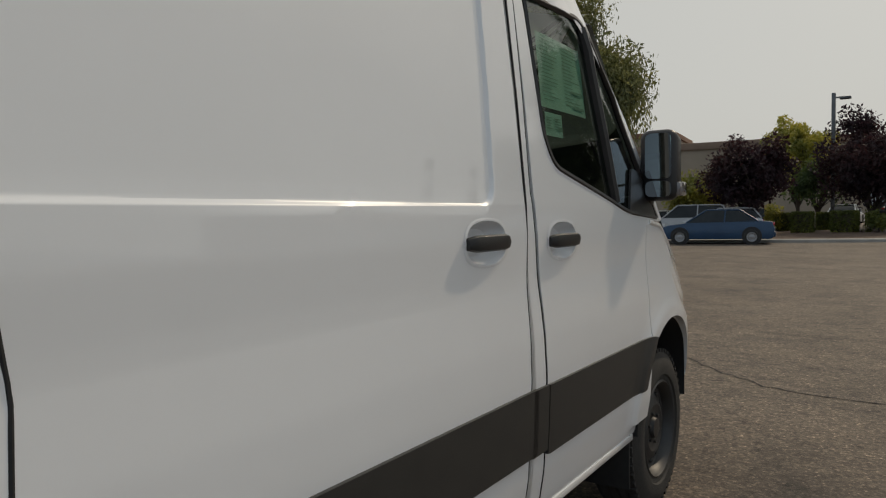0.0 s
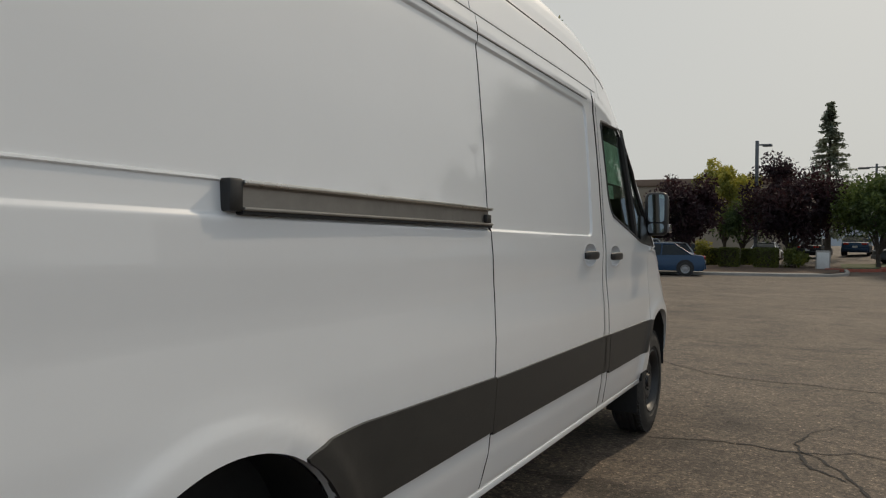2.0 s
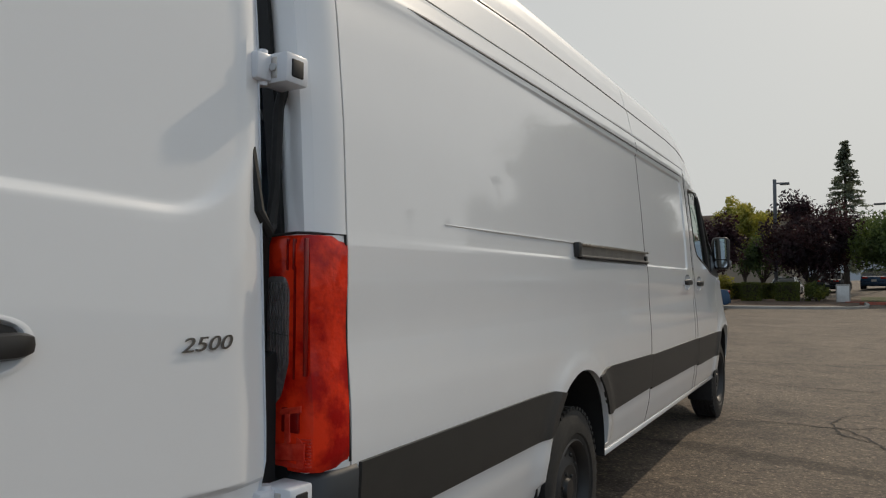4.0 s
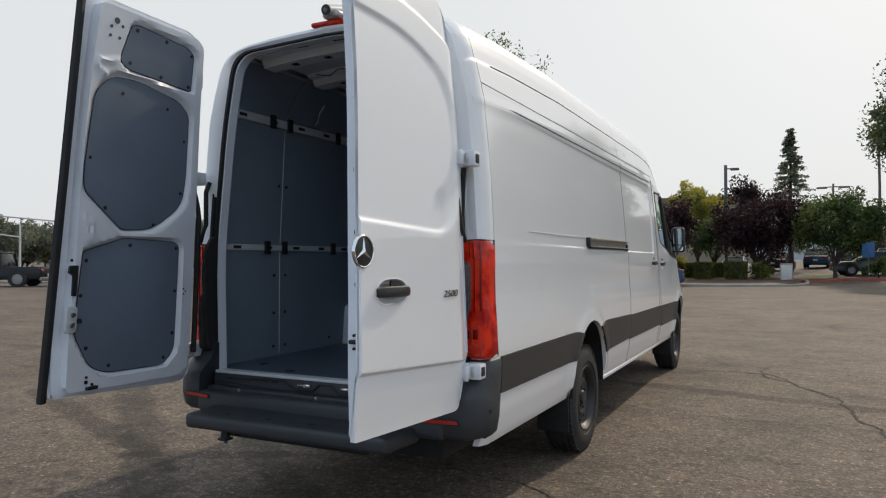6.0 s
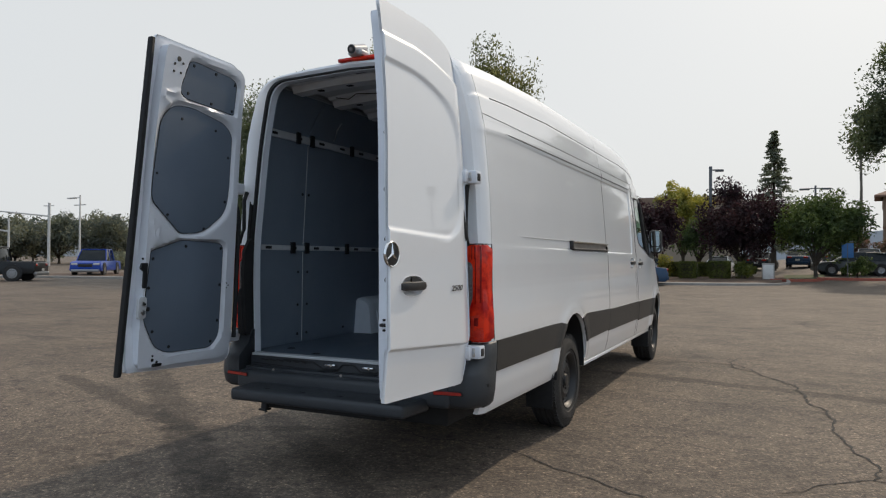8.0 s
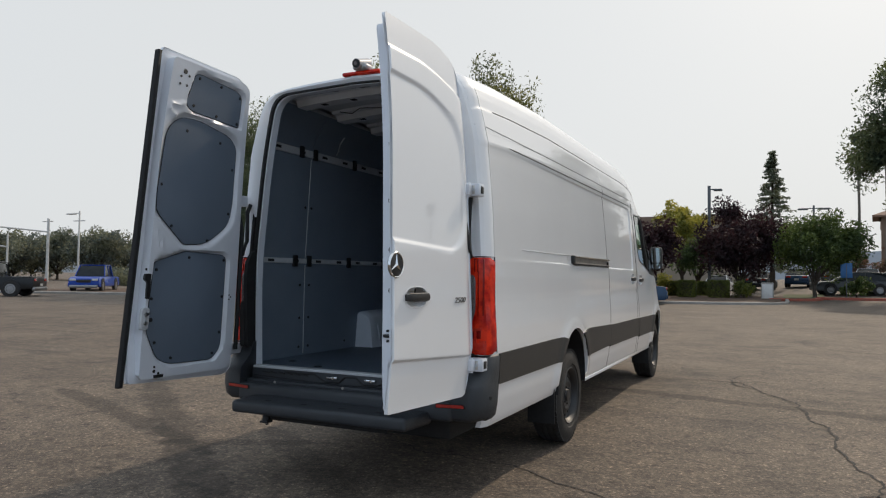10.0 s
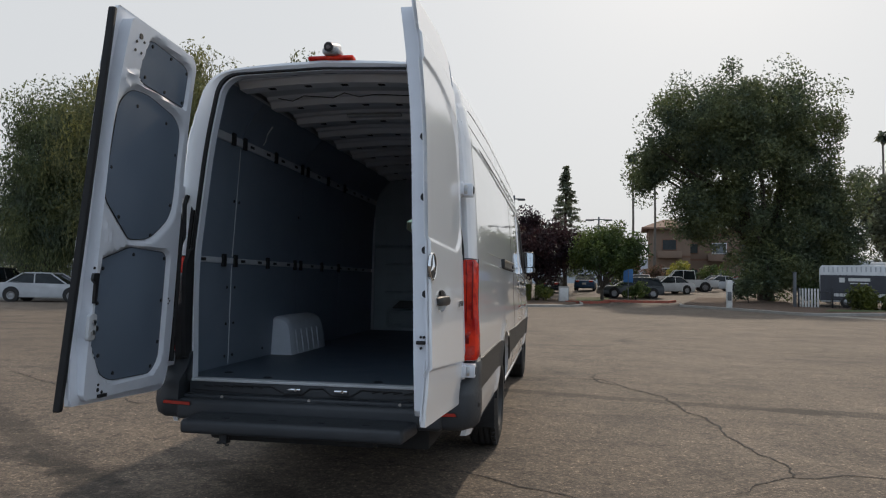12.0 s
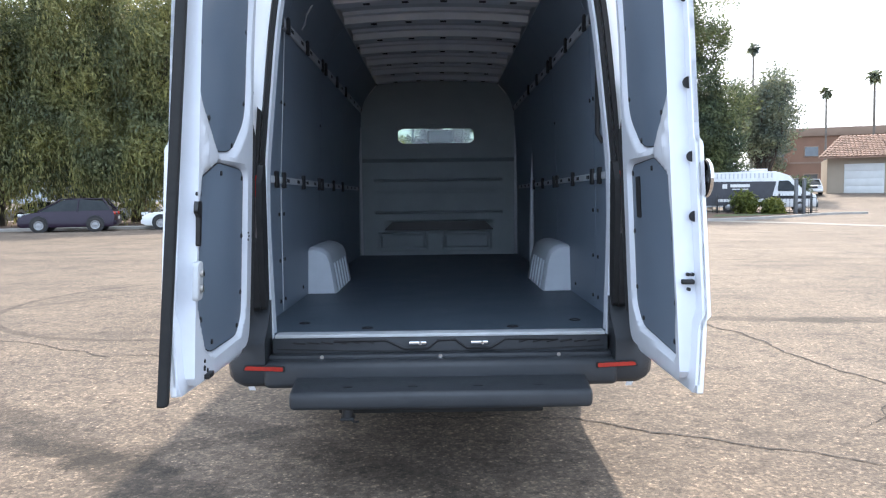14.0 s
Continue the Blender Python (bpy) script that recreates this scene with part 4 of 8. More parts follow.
add_tube(bm, [(-0.385, -0.385, 0.425), (-0.37, -0.405, 0.418), (-0.35, -0.41, 0.422)], 0.005, 6)
part("tow_socket", bm, HOLE, van)

# sill with its latch pockets, strikers
bm = box(-0.79, 0.79, -0.058, 0.06, 0.585, 0.712, 0.006)
sill = part("load_sill", bm, BUMPER, van)
part("sill_edge", box(-0.775, 0.775, -0.064, 0.012, 0.712, 0.728, 0.003), RAIL, sill, "bright metal edge of the load floor")
zig = [(-0.50, 0.694), (-0.256, 0.697), (-0.169, 0.655), (-0.06, 0.655), (-0.011, 0.694), (0.07, 0.697), (0.124, 0.656), (0.238, 0.656), (0.308, 0.698), (0.55, 0.694)]
part("sill_lip", tube([(x, -0.060, z) for x, z in zig], 0.0065, 6), HOLE, sill)
for k in range(6):
    for q in (-1, 1):
        x = 0.03 + q * (0.34 + 0.065 * k)
        part("sill_slot", tube([(x, -0.060, 0.682), (x + q * 0.055, -0.060, 0.698 - 0.002 * k)], 0.005, 5), HOLE, sill)
for z, r in ((0.648, 0.0025), (0.632, 0.002)):
    part("sill_groove", tube([(-0.77, -0.059, z + 0.012), (-0.4, -0.0595, z), (0.03, -0.0595, z - 0.006), (0.45, -0.0595, z), (0.77, -0.059, z + 0.012)], r, 5), HOLE, sill)
for x in (-0.106, 0.184):
    part("striker", box(x - 0.042, x + 0.042, -0.082, -0.056, 0.676, 0.694, 0.006), CHROME, sill)
    part("striker_bolt", cyl((x + 0.012, -0.08, 0.685), (x + 0.012, -0.088, 0.685), 0.008, n=10), STEEL, sill)

# third brake light and reversing camera on the roof edge
bm = box(-0.09, 0.20, -0.040, 0.03, 2.700, 2.726, 0.010, 3)
for v in bm.verts:
    v.co.z -= 0.10 * ((v.co.x - 0.05) / 0.3) ** 2 * 0.12
brake = part("high_brake_light", bm, REDLENS, van, "red high-level brake light")
bm = bmesh.new()
add_cyl(bm, (0.065, -0.105, 2.752), (0.065, 0.03, 2.786), 0.031, 0.037, 24)
add_box(bm, 0.010, 0.12, -0.075, 0.03, 2.722, 2.765, 0.018, 3)
camera_pod = part("reversing_camera", bm, mat("camera_housing", (0.40, 0.40, 0.40), 0.35, col2=(0.48, 0.47, 0.46), scale=9, coat=0.5), van, "grey reversing camera on the roof edge")
part("camera_face", cyl((0.065, -0.103, 2.7525), (0.065, -0.111, 2.7505), 0.028, n=20), BLACK, camera_pod)
part("camera_lens", cyl((0.065, -0.110, 2.7507), (0.065, -0.115, 2.7495), 0.013, n=16), SMOKELENS, camera_pod)


# ---- rear doors ----
def rear_door(s, angle):
    """An open rear door. u runs from the hinge, w outwards."""
    th = radians(90 - angle)
    ox, oy = 0.952, -0.075
    ux, uy = -math.sin(th), -math.cos(th)
    nx, ny = math.cos(th), -math.sin(th)

    def lean(z):
        return -0.043 * (z - 0.87) - 0.045 * max(0.0, (z - 1.9) / 0.75) ** 2

    def fn(u, v, w):
        w = w + lean(v)
        u = u * (1.02 - 0.052 * (v - 0.75))
        return (s * (ox + ux * u + nx * w), oy + uy * u + ny * w, v)
    W = 0.955 if s < 0 else 0.940
    outline = rounded([(0.10, 0.672), (W, 0.700), (W, 2.705), (0.38, 2.695), (0.13, 2.62), (0.085, 2.1), (0.075, 0.95)], [0.09, 0.01, 0.02, 0.18, 0.12, 0.4, 0.1], 6)
    if s < 0:
        outline = rounded([(0.10, 0.672), (W, 0.715), (W, 2.720), (0.20, 2.708), (0.105, 2.655), (0.070, 2.40), (0.050, 2.0), (0.058, 1.5), (0.075, 0.95)], [0.09, 0.01, 0.02, 0.07, 0.09, 0.2, 0.3, 0.3, 0.1], 6)
    recess = rounded([(0.27, 1.507), (W + 0.3, 1.555), (W + 0.3, 2.40), (0.55, 2.38), (0.16, 2.24), (0.125, 1.64)], [0.14, 0, 0, 0.25, 0.22, 0.16], 8)

    def tuck(u, v):
        zc = 0.955 - 0.055 * (W - u) / W
        return -0.016 * smooth01(zc + 0.006, zc - 0.012, v) - 0.022 * smooth01(zc, 0.66, v)

    def skin(u, v):
        d, _ = poly_sd(recess, u, v)
        w = -0.012 * smooth01(0.012, -0.016, d)
        w += tuck(u, v)
        zt = 2.52 - 0.14 * max(0.0, 1 - u / 0.62) ** 1.5
        w -= 0.012 * smooth01(zt - 0.008, zt + 0.012, v)
        w -= 0.02 * smooth01(0.20, 0.07, u) ** 2
        return fn(u, v, w)
    us = span(0.05, W + 0.002, 0.02, [W - 0.006] + [0.608 + 0.012 * i for i in range(21)])
    vs = span(0.64, 2.72, 0.02, [1.19 + 0.011 * i for i in range(13)] + [0.9 + 0.006 * i for i in range(18)] + [1.50 + 0.007 * i for i in range(10)] + [2.30 + 0.008 * i for i in range(30)])
    inward = Vector(fn(0.5, 1.0, -0.02)) - Vector(fn(0.5, 1.0, 0.0))
    door = sheet("rear_door", us, vs, skin, PAINT, van, keep=[outline], cut=[cup_outline(0.730, 1.256, 0.112, 0.054)] if s > 0 else [], rim=inward, flip=s > 0,
                 label="white rear door swung open" + (" with round badge" if s > 0 else ""))
    # frame of the inner side: a shallow tray with a raised border
    n_out = 120

    def closed(o):
        return even(o + o[:1], n_out)[:-1]
    top_in = [(0.21, 2.662), (0.145, 2.62), (0.115, 2.1)] if s < 0 else [(0.38, 2.655), (0.165, 2.585), (0.13, 2.1)]
    inner_o = rounded([(0.14, 0.72), (W - 0.05, 0.735), (W - 0.042, 0.95), (W - 0.048, 1.2), (W - 0.045, 2.67)] + top_in + [(0.12, 0.97)], [0.09, 0.03, 0.1, 0.1, 0.04, 0.08 if s < 0 else 0.2, 0.1, 0.4, 0.1], 6)
    lay = [(closed(outline), -0.012), (closed(outline), -0.028), (closed(inner_o), -0.034), (closed(inner_o), -0.098)]
    bm = bmesh.new()
    rows = [[bm.verts.new(fn(u, v, w + (tuck(u, v) if w > -0.05 else 0.0))) for u, v in lp] for lp, w in lay]
    for a, b in zip(rows, rows[1:]):
        for i in range(n_out):
            bm.faces.new((a[i], a[(i + 1) % n_out], b[(i + 1) % n_out], b[i]))
    bmesh.ops.recalc_face_normals(bm, faces=bm.faces)
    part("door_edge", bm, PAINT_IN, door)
    upper = rounded([(0.43, 1.555), (0.63, 1.545), (0.878, 1.735), (0.885, 1.83), (0.862, 2.235), (0.775, 2.325), (0.61, 2.34), (0.285, 2.288), (0.195, 2.225), (0.19, 1.88), (0.215, 1.70)], [0.10, 0.03, 0.06, 0.05, 0.10, 0.08, 0.1, 0.07, 0.06, 0.2, 0.16], 6)
    if s < 0:
        toppan = rounded([(0.20, 2.362), (0.68, 2.385), (0.735, 2.42), (0.685, 2.61), (0.64, 2.622), (0.27, 2.598), (0.205, 2.572)], [0.02, 0.04, 0.03, 0.02, 0.04, 0.05, 0.03], 4)
        lower = rounded([(0.30, 0.795), (0.68, 0.805), (0.775, 0.85), (0.868, 1.01), (0.872, 1.08), (0.855, 1.43), (0.61, 1.503), (0.262, 1.490), (0.222, 1.465), (0.225, 0.87)], [0.08, 0.05, 0.04, 0.04, 0.05, 0.02, 0.03, 0.03, 0.03, 0.10], 5)
    else:
        toppan = rounded([(0.19, 2.39), (0.68, 2.40), (0.60, 2.63), (0.40, 2.615), (0.20, 2.535)], [0.03, 0.05, 0.05, 0.1, 0.05], 5)
        lower = rounded([(0.32, 0.82), (0.835, 0.80), (0.850, 1.08), (0.838, 1.42), (0.61, 1.503), (0.262, 1.490), (0.222, 1.465), (0.225, 0.90)], [0.10, 0.03, 0.05, 0.02, 0.03, 0.03, 0.03, 0.10], 5)

    def inside(u, v):
        w = -0.098
        for o in (upper, toppan, lower):
            d, _ = poly_sd(o, u, v)
            w += 0.026 * smooth01(0.034 if o is upper else 0.020, 0.004, d)
        for a, b in (((0.88, 2.385), (0.76, 2.405)), ((0.885, 2.36), (0.815, 2.315)), ((0.875, 1.615), (0.845, 1.485)), ((0.835, 1.585), (0.815, 1.49))):
            t = max(0, min(1, ((u - a[0]) * (b[0] - a[0]) + (v - a[1]) * (b[1] - a[1])) / ((b[0] - a[0]) ** 2 + (b[1] - a[1]) ** 2)))
            d = math.hypot(u - a[0] - t * (b[0] - a[0]), v - a[1] - t * (b[1] - a[1]))
            w -= 0.009 * smooth01(0.016, 0.005, d)
        return fn(u, v, w)
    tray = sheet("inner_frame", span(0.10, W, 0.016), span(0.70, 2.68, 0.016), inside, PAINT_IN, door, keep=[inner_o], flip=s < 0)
    pans = []
    for o, dots in ((toppan, [(0.225, 2.385), (0.44, 2.395), (0.665, 2.42), (0.645, 2.595), (0.43, 2.590), (0.225, 2.56)] if s < 0 else [(0.22, 2.515), (0.40, 2.59), (0.59, 2.605), (0.66, 2.42), (0.44, 2.41), (0.21, 2.41)]),
                    (upper, [(0.69, 2.255), (0.37, 2.230), (0.225, 2.07), (0.230, 1.77), (0.42, 1.58), (0.745, 1.655), (0.858, 1.90)]),
                    (lower, [(0.245, 1.455), (0.57, 1.465), (0.835, 1.385), (0.852, 1.21), (0.80, 0.945), (0.66, 0.84), (0.30, 0.835), (0.245, 0.97), (0.24, 1.21)] if s < 0 else [(0.245, 1.455), (0.57, 1.465), (0.815, 1.385), (0.825, 1.21), (0.82, 0.985), (0.79, 0.845), (0.34, 0.85), (0.245, 0.97), (0.24, 1.21)])):
        pan = part("door_liner_panel", plate(o, 0.006, lambda u, v, w: fn(u, v, -0.074 - w), 0.002, 1), DOORPANEL, door, "blue-grey plastic liner panel")
        for u, v in dots:
            part("liner_clip", cyl(fn(u, v, -0.079), fn(u, v, -0.085), 0.011, 0.009, 7), HOLE, pan)
        part("liner_gap", tube([fn(u, v, -0.078) for u, v in o + o[:1]], 0.0028, 5), HOLE, pan)
    part("hinge_seal", tube([fn(0.078, v, -0.086 + 0.030 * smooth01(1.66, 1.80, v)) for v in span(0.84, 1.80, 0.08)], [0.016] * (len(span(0.84, 1.80, 0.08)) - 2) + [0.011, 0.004], 8), RUBBER, door, "black rubber strip along the hinge edge")
    if s < 0:
        # lock gear and black sealing strip on the closing edge of this door
        part("edge_seal", plate(rounded([(W - 0.004, 0.690), (W + 0.030, 0.690), (W + 0.030, 2.70), (W - 0.004, 2.70)], 0.012), 0.032, lambda u, v, w: fn(u, v, -0.002 - w), 0.010), RUBBER, door, "black rubber strip along the closing edge")
        part("lock", plate(rounded([(0.885, 1.03), (0.945, 1.03), (0.945, 1.16), (0.885, 1.16)], 0.02), 0.018, lambda u, v, w: fn(u, v, -0.096 - w), 0.005), RAIL, door)
        for z in (1.07, 1.12):
            part("lock_bolt", cyl(fn(0.915, z, -0.112), fn(0.915, z, -0.124), 0.012, n=10), STEEL, door)
        part("inner_lever", plate(rounded([(0.895, 1.21), (0.915, 1.21), (0.918, 1.31), (0.945, 1.325), (0.94, 1.36), (0.895, 1.36)], 0.008), 0.014, lambda u, v, w: fn(u, v, -0.094 - w)), BLACK, door)
        for u, v, r in ((0.86, 1.085, 0.013), (0.93, 1.385, 0.007)):
            part("edge_hole", cyl(fn(u, v, -0.097), fn(u, v, -0.101), r, n=12), HOLE, door)
        for u, v, r in ((0.80, 2.60, 0.016), (0.83, 2.565, 0.008), (0.76, 2.58, 0.008), (0.83, 2.52, 0.008), (0.77, 2.52, 0.008), (0.80, 0.775, 0.010), (0.765, 0.76, 0.008), (0.80, 0.80, 0.007), (0.19, 1.22, 0.005), (0.175, 1.205, 0.005), (0.19, 1.19, 0.005)):
            part("frame_hole", cyl(fn(u, v, -0.096), fn(u, v, -0.101), r, n=10), HOLE, door)
        part("bottom_latch", plate([(0.74, 0.735), (0.80, 0.735), (0.80, 0.752), (0.74, 0.752)], 0.02, lambda u, v, w: fn(u, v, -0.095 - w)), BLACK, door)
    else:
        # closing edge with its holes and catch
        for v, r in ((2.02, 0.018), (1.735, 0.020), (1.49, 0.018), (1.29, 0.018)):
            part("edge_plug", cyl(fn(W - 0.030, v, -0.032), Vector(fn(W - 0.030, v, -0.032)) + Vector((0, -0.006, 0)), r, n=14), HOLE, door)
        for v, a, r in ((1.095, -0.060, 0.006), (1.095, -0.045, 0.006), (1.045, -0.060, 0.006)):
            part("edge_screw", cyl(fn(W - 0.04, v, a), Vector(fn(W - 0.04, v, a)) + Vector((0, -0.012, 0)), r, n=10), HOLE, door)
        cx, cy, cz = fn(W - 0.036, 1.07, -0.060)
        part("edge_catch", box(cx - 0.022, cx + 0.020, cy - 0.012, cy + 0.01, cz - 0.008, cz + 0.008, 0.004), HOLE, door)
        part("lever_slot", plate(rounded([(0.30, 1.27), (0.37, 1.27), (0.37, 1.44), (0.30, 1.44)], 0.01), 0.004, lambda u, v, w: fn(u, v, -0.0805 - w)), HOLE, door)
        # outside: handle, round badge, model number
        handle(door, lambda u, v, w: fn(u, v, w), 0.730, 1.256, 0.112, 0.054, (-0.114, 0.114))
        part("handle_shroud", plate(rounded([(0.740, 1.264), (0.632, 1.264), (0.645, 1.286), (0.690, 1.301), (0.735, 1.301)], 0.008), 0.010, lambda u, v, w: fn(u, v, -0.010 + w)), BLACK, door)
        n = 40
        disc = part("round_badge", lathe([(0.0, 0.060), (0.008, 0.060), (0.011, 0.052), (0.013, 0.0)], n, "x"), BLACK, door, "round black badge with a chrome ring")
        cx, cy, cz = fn(0.934, 1.416, -0.004)
        disc.matrix_basis = pose(cx, cy, cz, 0, 0, math.degrees(math.atan2(ny, nx)))
        part("badge_ring", lathe([(0.004, 0.064), (0.012, 0.064), (0.0155, 0.060), (0.014, 0.056), (0.010, 0.0565)], n, "x"), CHROME, disc)
        for a in (90, 210, 330):
            c, q = math.cos(radians(a)), math.sin(radians(a))
            bm = bmesh.new()
            base = [bm.verts.new((0.0115, -q * 0.010, c * 0.010)), bm.verts.new((0.0115, q * 0.010, -c * 0.010)), bm.verts.new((0.0125, c * 0.056, q * 0.056)), bm.verts.new((0.021, 0, 0))]
            for f in ((0, 1, 3), (0, 3, 2), (1, 2, 3), (0, 2, 1)):
                bm.faces.new([base[i] for i in f])
            bmesh.ops.recalc_face_normals(bm, faces=bm.faces)
            part("badge_bar", bm, CHROME, disc, smooth=0)
        cu = bpy.data.curves.new("model_number", "FONT")
        cu.body, cu.size, cu.extrude, cu.bevel_depth, cu.shear = "2500", 0.043, 0.0018, 0.0, 0.25
        cu.align_x = "CENTER"
        cu.materials.append(DARKCHROME)
        num = new("model_number", cu)
        num.parent = door
        p = fn(0.256, 1.216, 0.004)
        num.matrix_basis = Matrix.Translation(p) @ Matrix((( -ux, 0, nx, 0), (-uy, 0, ny, 0), (0, 1, 0, 0), (0, 0, 0, 1))) @ Matrix.Diagonal((1.5, 1, 1, 1))
        tagged(num, "chrome model number")
    # hinges: a white bracket from the door to the corner pillar
    for v in (1.88, 0.842):
        bm = bmesh.new()
        w0 = lean(v)
        x0 = 0.940 if v > 1.5 else 0.968
        add_box(bm, min(s * (x0 - 0.075), s * (x0 + 0.018)), max(s * (x0 - 0.075), s * (x0 + 0.018)), -0.128, -0.048, v - 0.038, v + 0.038, 0.008)
        add_box(bm, min(s * (x0 - 0.080), s * (x0 - 0.030)), max(s * (x0 - 0.080), s * (x0 - 0.030)), -0.175, -0.120, v - 0.034, v + 0.034, 0.008)
        add_cyl(bm, (s * (x0 - 0.052), -0.138, v - 0.044), (s * (x0 - 0.052), -0.138, v + 0.044), 0.014, n=12)
        hinge = part("hinge", bm, PAINT_IN, door, "white painted door hinge")
        part("hinge_recess", box(min(s * (x0 - 0.030), s * (x0 - 0.012)), max(s * (x0 - 0.030), s * (x0 - 0.012)), -0.1305, -0.126, v - 0.026, v + 0.026, 0.002), STEEL, hinge)
        part("hinge_bolt", cyl((s * (x0 - 0.021), -0.129, v), (s * (x0 - 0.021), -0.136, v), 0.010, n=8), RAIL, hinge)
        part("hinge_stop", box(min(s * (x0 + 0.012), s * (x0 + 0.022)), max(s * (x0 + 0.012), s * (x0 + 0.022)), -0.110, -0.070, v - 0.022, v + 0.022, 0.003), HOLE, hinge)
    return door


rear_door(1, 87)
rear_door(-1, 88)

# ---- cargo space ----
bm = bmesh.new()
edge = [(0.895, 0.012), (0.895, 1.42), (0.705, 1.42), (0.705, 2.31), (0.895, 2.31), (0.895, 4.58)]
edge += [(-x, y) for x, y in edge[::-1]]
part("cargo_floor", plate(edge, 0.05, lambda u, v, w: (u, v, 0.672 + w)), FLOORMAT, van, "dark blue-grey cargo floor")
for x, y in ((-0.36, 0.12), (0.36, 0.12), (-0.70, 0.28), (0.70, 0.28)):
    part("lashing_ring", lathe([(0.722, 0.030), (0.726, 0.026), (0.726, 0.018), (0.7225, 0.016)], 18, "z", (x, y, 0)), HOLE, van)


BOX_CUT = [(1.45, 0.6), (2.28, 0.6), (2.28, 0.99), (1.45, 0.99)]        # where the wheel boxes stand before the wall


def wall_x(z):
    return float(np.interp(z, (0.70, 1.45, 2.30, 2.36, 2.50, 2.66), (0.895, 0.890, 0.845, 0.838, 0.775, 0.64)))


for s in (1, -1):
    cols = [0.05, 0.66, 1.95, 3.2, 4.58]
    for k, (za, zb) in enumerate(((0.722, 1.452), (1.492, 2.30), (2.362, 2.62))):
        for ya, yb in zip(cols, cols[1:]):
            low = k == 0 and 0.6 < ya < 2
            sheet("wall_panel", span(ya + 0.004, yb - 0.004, 0.04 if low else 0.3), span(za, zb, 0.04 if low else 0.05), lambda y, z, q=s: (q * wall_x(z), y, z), LINER, van, rim=(0.012 * s, 0, 0), flip=s > 0, cut=[BOX_CUT] if low else None,
                  label="blue-grey plastic wall panel")
    for ya, yb, za in ((0.02, 1.44, 0.66), (1.44, 2.29, 1.0), (2.29, 4.6, 0.66)):
        sheet("wall_backing", [ya, yb], span(za, 2.64, 0.04), lambda y, z, q=s: (q * (wall_x(z) + 0.018), y, z), RAIL, van, flip=s > 0)
    for zr, h in ((1.472, 0.019), (2.331, 0.028)):
        r = part("lashing_rail", box(min(s * (wall_x(zr) - 0.006), s * (wall_x(zr) + 0.02)), max(s * (wall_x(zr) - 0.006), s * (wall_x(zr) + 0.02)), 0.05, 4.4, zr - h, zr + h, 0.003), RAIL, van, "grey steel lashing rail")
        x = wall_x(zr) - 0.006
        for i in range(14):
            y = 0.20 + i * 0.30
            part("rail_slot", box(min(s * (x - 0.002), s * (x + 0.003)), max(s * (x - 0.002), s * (x + 0.003)), y, y + 0.07, zr - 0.010, zr + 0.010, 0.0008), HOLE, r)
        for y in (0.52, 0.70, 1.28, 1.88, 2.02, 2.60, 3.15):
            part("rail_clamp", box(min(s * (x - 0.014), s * (x + 0.004)), max(s * (x - 0.014), s * (x + 0.004)), y - 0.025, y + 0.025, zr - 0.045, zr + 0.045, 0.004), HOLE, r)
    for y in (0.10, 0.60, 0.72, 1.25, 2.2, 2.7):
        for z in (0.79, 1.02, 1.28):
            if y > 1 and z > 0.8:
                continue
            part("wall_fastener", cyl((s * (wall_x(z) + 0.002), y, z), (s * (wall_x(z) - 0.006), y, z), 0.012, 0.010, 7), HOLE, van)
    for y in (0.62, 0.70, 1.9):
        part("wall_fastener", cyl((s * (wall_x(1.9) + 0.002), y, 1.9), (s * (wall_x(1.9) - 0.006), y, 1.9), 0.012, 0.010, 7), HOLE, van)
    # wheel box
    bm = bmesh.new()
    rows = []
    prof = [(0.90, 0.715), (0.90, 1.03), (0.865, 1.040), (0.81, 1.03), (0.757, 0.995), (0.735, 0.93), (0.700, 0.715)]
    for y, k, zz in ((1.43, 0.93, 0.93), (1.455, 0.98, 0.985), (1.50, 1.0, 1.0), (1.85, 1.0, 1.012), (2.22, 1.0, 1.0), (2.27, 0.98, 0.985), (2.30, 0.92, 0.93)):
        rows.append([bm.verts.new((s * (0.90 - (0.90 - x) * k), y - 0.10 * (z - 0.715) * (-1 if y < 1.85 else 1), 0.715 + (z - 0.715) * zz)) for x, z in rounded(prof, [0, 0.02, 0.05, 0.06, 0.08, 0.06, 0], 4)])
    for a, b in zip(rows, rows[1:]):
        for i in range(1, len(a) - 1):
            bm.faces.new((a[i], a[i + 1], b[i + 1], b[i]))
    bm.faces.new(rows[0])
    bm.faces.new(rows[-1][::-1])
    bmesh.ops.recalc_face_normals(bm, faces=bm.faces)
    wb = part("wheel_box", bm, WHEELBOX, van, "pale painted wheel box")
    for i in range(5):
        part("box_rib", tube([(s * 0.703, 1.55 + 0.13 * i, 0.73), (s * 0.718, 1.55 + 0.13 * i, 0.83), (s * 0.733, 1.55 + 0.13 * i, 0.92)], 0.009, 6), WHEELBOX, wb)
    if s < 0:
        for za, zb in ((0.735, 1.44), (1.50, 2.29)):
            part("panel_joint", tube([(s * (wall_x(z) - 0.001), 0.66, z) for z in span(za, zb, 0.1)], 0.0035, 6), RAIL, van)
part("loose_strap", tube([(-0.742, 0.98, 2.52), (-0.772, 0.96, 2.46), (-0.785, 0.955, 2.40), (-0.800, 0.95, 2.37)], 0.006, 6), RAIL, van)
